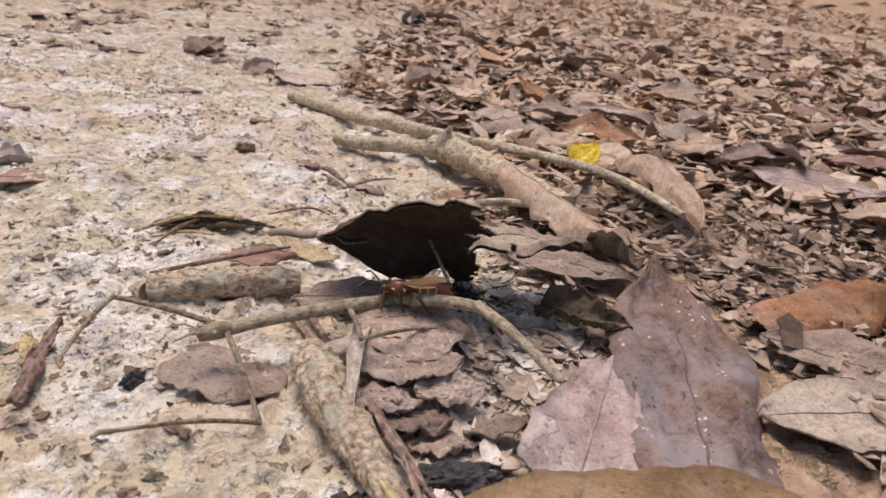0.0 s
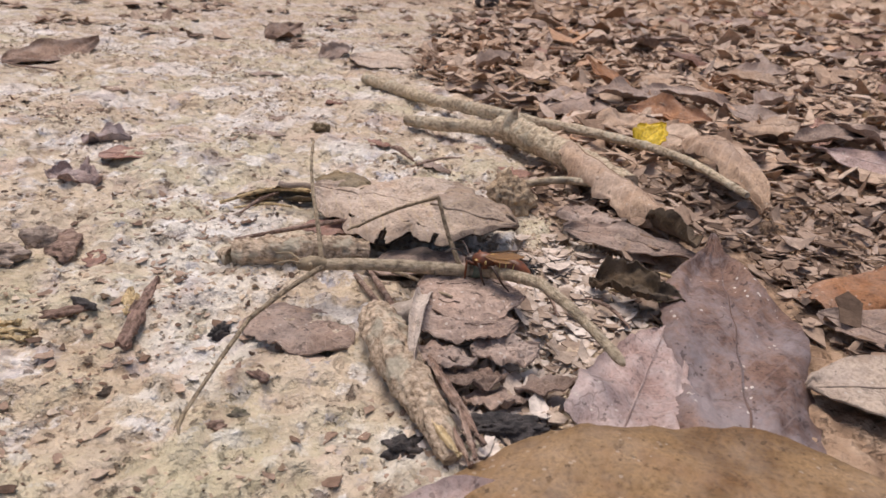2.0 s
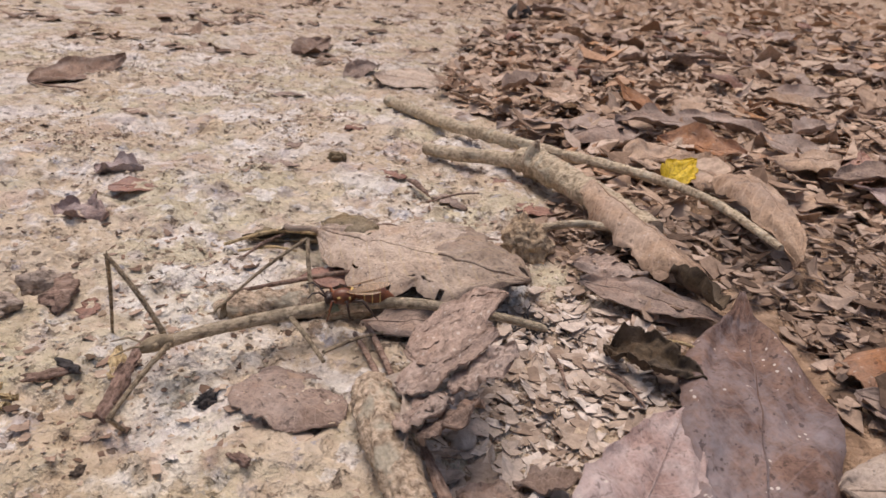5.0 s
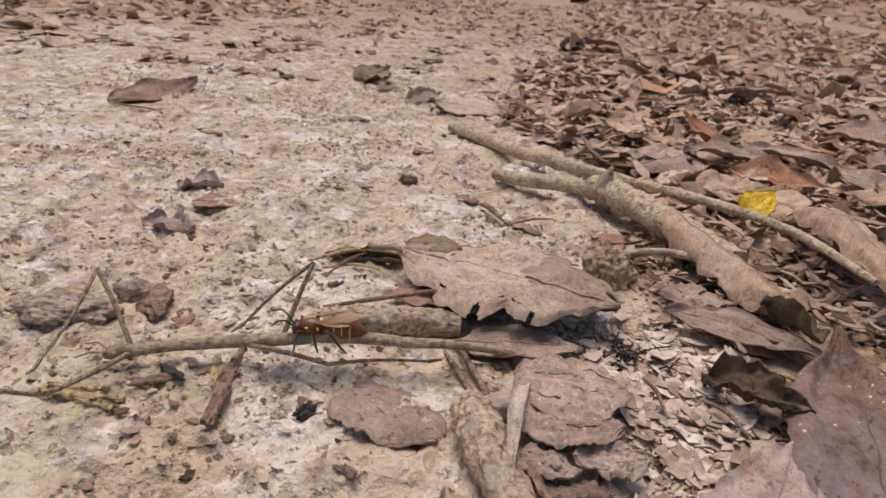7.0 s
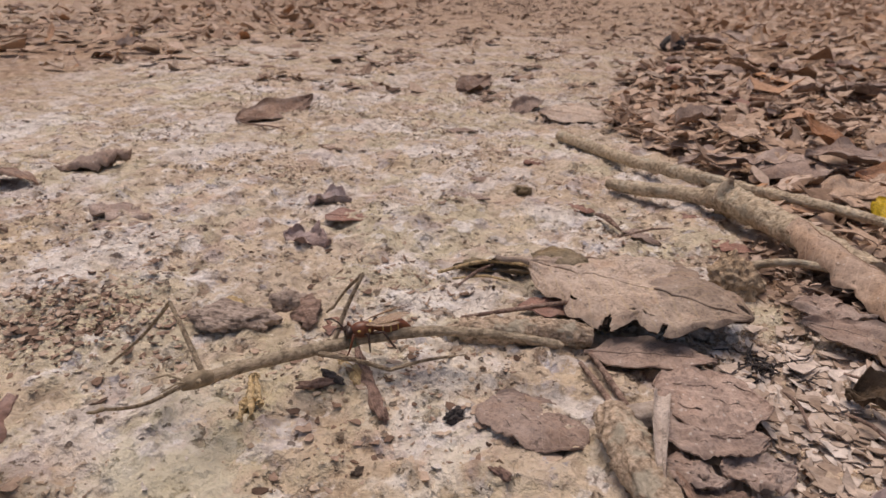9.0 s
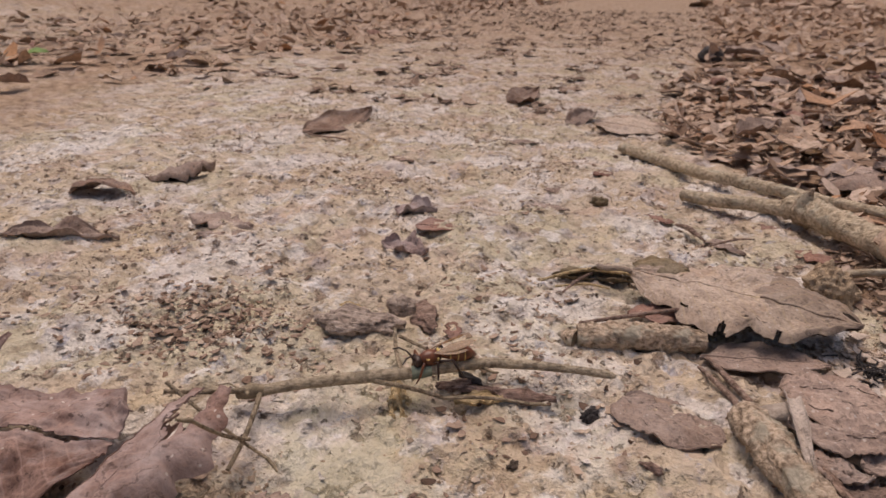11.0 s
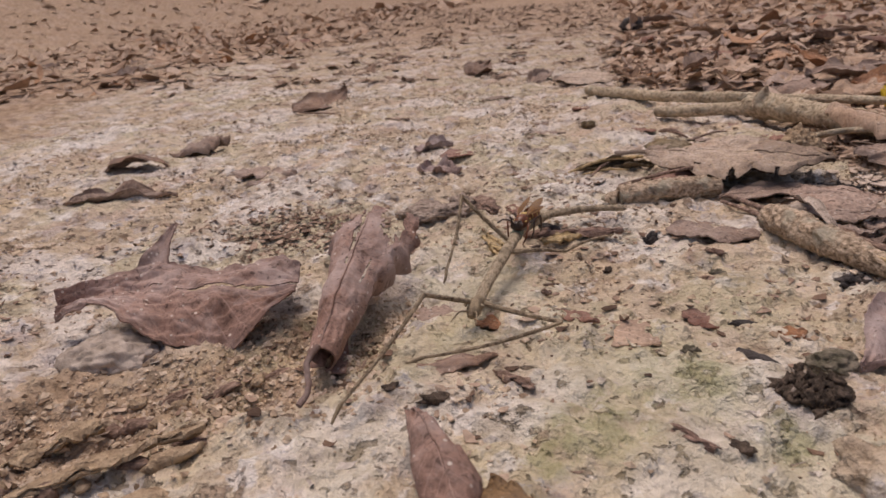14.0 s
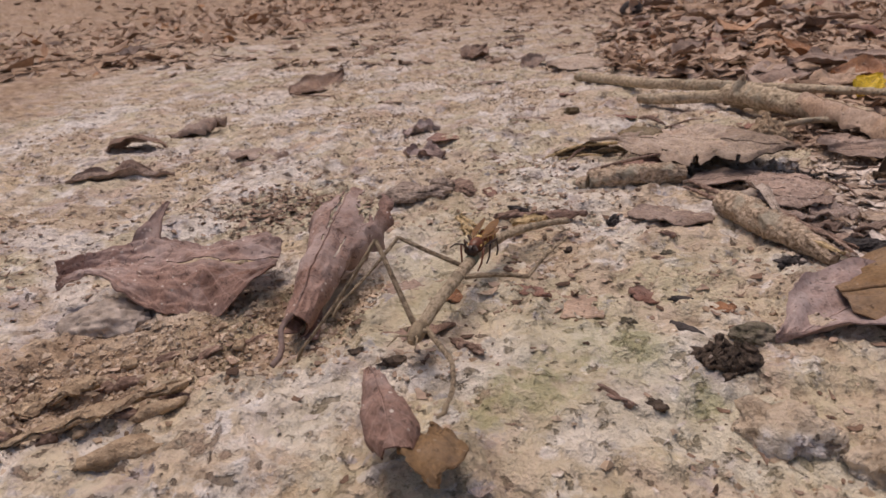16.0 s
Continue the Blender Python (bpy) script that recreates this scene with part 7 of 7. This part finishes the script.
    walk(legs["d"][1], [
        (0, at_(16.8, 18.3, 3.0, -0.108, -0.103, -0.011, 0.989)), (0.5, at_(17.1, 18.1, 3.1, -0.102, -0.118, -0.013, 0.988)),
        (1, at_(18.9, 17.5, 2.5, -0.050, -0.082, -0.016, 0.995)), (1.5, at_(19.9, 16.9, 2.6, -0.030, -0.082, -0.018, 0.996)),
        (2, at_(19.4, -12.6, -7.3, 0.556, 0.099, -0.058, 0.823)), (2.5, at_(28.6, 1.6, -3.6, 0.589, 0.141, -0.079, 0.792)),
        (3, at_(27.6, 8.4, -1.7, 0.480, 0.137, -0.103, 0.860)), (4.15, at_(14.8, 12.7, -1.4, 0.110, 0.008, -0.105, 0.988)),
        (5.3, at_(2.1, 17.1, -1.1, -0.279, -0.123, -0.089, 0.948)), (5.4, at_(-1.6, 11.2, -3.9, 0.097, 0.071, -0.084, 0.989)),
        (5.5, at_(-5.3, 5.3, -6.7, 0.456, 0.252, -0.064, 0.851)), (6, at_(-6.4, 2.2, -4.7, 0.027, -0.004, -0.065, 0.997)),
        (6.5, at_(-5.3, 8.8, -2.2, 0.224, 0.056, -0.066, 0.971)), (7, at_(-6.0, 3.6, -5.5, -0.045, -0.057, -0.057, 0.996)),
        (7.5, at_(-6.0, 7.1, -1.8, -0.395, -0.184, -0.037, 0.899)), (7.67, at_(-6.2, 5.4, -2.7, 0.026, -0.126, -0.102, 0.986)),
        (7.83, at_(-6.3, 3.6, -3.6, 0.442, -0.044, -0.147, 0.884)), (8, at_(-6.4, 1.9, -4.5, 0.773, 0.046, -0.163, 0.611)),
        (8.5, at_(-6.1, 4.8, -4.4, 0.769, 0.040, -0.158, 0.619)), (8.75, at_(-4.6, 8.5, -3.8, 0.460, 0.012, -0.205, 0.864)),
        (9, at_(-3.1, 12.2, -3.3, 0.078, -0.019, -0.219, 0.972)), (9.5, at_(-5.3, 5.9, -6.2, 0.248, -0.019, -0.216, 0.944)),
        (10, at_(-5.7, 2.6, -6.7, 0.229, 0.025, -0.228, 0.946)), (12.5, at_(-5.7, 5.7, -5.3, 0.449, -0.013, -0.195, 0.872)),
        (13, at_(-5.1, 6.9, -6.1, 0.291, -0.134, -0.145, 0.936)), (13.25, at_(-4.7, 8.4, -5.0, 0.699, -0.075, -0.183, 0.687)),
        (13.5, at_(-4.4, 9.9, -4.0, 0.944, 0.002, -0.178, 0.277)), (13.67, at_(-3.3, 11.2, -4.4, 0.784, -0.051, -0.198, 0.586)),
        (13.83, at_(-2.3, 12.4, -4.8, 0.526, -0.098, -0.193, 0.823)), (14, at_(-1.3, 13.6, -5.2, 0.202, -0.132, -0.164, 0.956)),
        (14.5, at_(22.5, 14.7, 4.2, 0.119, -0.160, -0.149, 0.969)), (15, at_(-1.2, 14.4, 2.9, 0.123, -0.150, -0.151, 0.969)),
        (15.5, at_(-3.5, 11.7, -3.1, 0.207, -0.060, -0.174, 0.961)), (16, at_(-0.1, 15.2, -3.6, 0.126, 0.015, -0.188, 0.974)),
    ])
    # the wasp rides on the joint, facing the insect's head
    walk(wasp, [
        (0, at_(-1.3, 144.4, 10.6, 0.046, -0.043, 0.002, 0.998)), (0.5, at_(1.0, 145.0, 10.6, 0.072, -0.042, 0.003, 0.997)),
        (1, at_(1.0, 143.4, 10.5, 0.006, -0.030, 0.000, 1.000)), (1.5, at_(-0.1, 140.8, 10.5, 0.016, -0.024, 0.000, 1.000)),
        (2, at_(4.5, 143.2, 10.8, 0.204, -0.045, 0.009, 0.978)), (2.5, at_(0.9, 146.6, 10.5, 0.161, -0.033, 0.005, 0.986)),
        (3, at_(-3.6, 150.6, 10.4, 0.203, -0.041, 0.008, 0.978)), (5.3, at_(-38.2, 149.6, 9.9, -0.196, -0.013, -0.003, 0.980)),
        (5.5, at_(-42.3, 147.9, 10.1, -0.158, -0.030, -0.005, 0.987)), (6, at_(-45.9, 142.1, 9.7, -0.127, -0.015, -0.002, 0.992)),
        (6.5, at_(-48.3, 140.9, 10.0, -0.285, 0.014, 0.004, 0.958)), (7, at_(-57.8, 134.5, 9.6, -0.135, -0.012, -0.002, 0.991)),
        (7.5, at_(-63.0, 131.6, 9.6, -0.105, -0.013, -0.001, 0.994)), (8, at_(-63.0, 132.0, 9.7, -0.269, 0.025, 0.007, 0.963)),
        (8.5, at_(-63.8, 131.5, 9.6, -0.274, 0.031, 0.009, 0.961)), (9, at_(-81.1, 128.6, 10.1, -0.337, -0.000, -0.000, 0.942)),
        (9.5, at_(-94.7, 122.6, 9.4, -0.184, 0.003, 0.001, 0.983)), (10, at_(-92.5, 119.4, 9.1, -0.243, 0.009, 0.002, 0.970)),
        (12.5, at_(-94.8, 104.0, 9.1, 0.545, -0.002, -0.001, -0.839)), (13, at_(-94.6, 116.2, 8.4, 0.594, -0.012, -0.009, -0.804)),
        (13.5, at_(-91.6, 105.8, 8.6, 0.573, -0.013, -0.009, -0.819)), (14, at_(-91.7, 101.3, 8.9, 0.607, 0.002, 0.001, -0.795)),
        (14.5, at_(-94.2, 96.3, 8.8, 0.612, 0.000, 0.000, -0.791)), (15, at_(-94.9, 89.3, 9.1, 0.613, 0.006, 0.005, -0.790)),
        (15.5, at_(-94.0, 74.9, 9.0, 0.631, -0.003, -0.002, -0.776)), (16, at_(-89.4, 67.5, 8.8, 0.639, -0.011, -0.009, -0.769)),
    ])
    # the propped leaf flops down towards the camera; its far edge stays on the ground
    flat = pose(-0.0535, 0.191, 0.0095, 0, 0, -13) @ pose(0, 0, 0, 4, 0, 0)
    stand = pose(-0.0246, 0.1618, 0.0174, -47.6, -1.9, -2.7)
    fall = ((0, 0), (1.5, 0), (1.63, 0.02), (1.7, 0.15), (1.8, 0.55), (1.9, 0.92), (2.0, 1), (16, 1))
    walk(flop, [(t, stand.lerp(flat, f)) for t, f in fall])
    walk(lobe, [(t, pose(0, 0, 0.002 * (1 - f), 34 * (1 - f), 0, 0)) for t, f in fall])
    # the cracked piece is tipped up by the dragged body and drops back
    lie = pose(0.003, 0.107, 0.004, 0, 0, 94) @ pose(0, 0, 0, 3, -3, 0)
    edge = Matrix.Translation((0, 0.016, 0))
    walk(plate, [(t, lie @ edge @ pose(0, 0, 0, -a, 0, 0) @ edge.inverted()) for t, a in ((0, 0), (4.7, 0), (5.1, 60), (5.3, 85), (5.4, 60), (5.5, 4), (5.6, 0), (16, 0))])
    # the rolled leaf is nudged along and then turned upright
    walk(curled, [(t, pose(x, y, z) @ pose(0, 0, 0, 0, 0, h) @ pose(0, 0, 0, r, -p, 0)) for t, x, y, z, h, p, r in (
        (0, -0.139, 0.014, 0.006, 88, 10, -38), (10.2, -0.139, 0.014, 0.006, 88, 10, -38), (12.3, -0.132, 0.021, 0.006, 88, 10, -38),
        (12.65, -0.132, 0.021, 0.006, 88, 10, -36), (12.8, -0.130, 0.026, 0.0065, 91, 12, -18), (12.95, -0.127, 0.031, 0.007, 95, 14, 2), (16, -0.127, 0.031, 0.007, 95, 14, 2))])
    # a strip of bark and a splinter are pushed aside by the dragged body
    was, after = lay(-0.0775, 0.1365, 0.0015, -76, 0, 5), lay(-0.0935, 0.1145, 0.002, 10, 0, 3)
    half = pose(-0.092, 0.132, 0.004, 0, 6, -32)
    walk(strip, [(0, was), (8.85, was), (9.05, half), (9.3, after), (16, after)])
    was, after = lay(-0.101, 0.109, 0.0015, 8), lay(-0.1015, 0.1075, 0.0015, -55)
    walk(splinter, [(0, was), (8.65, was), (8.9, after), (16, after)])


motions()
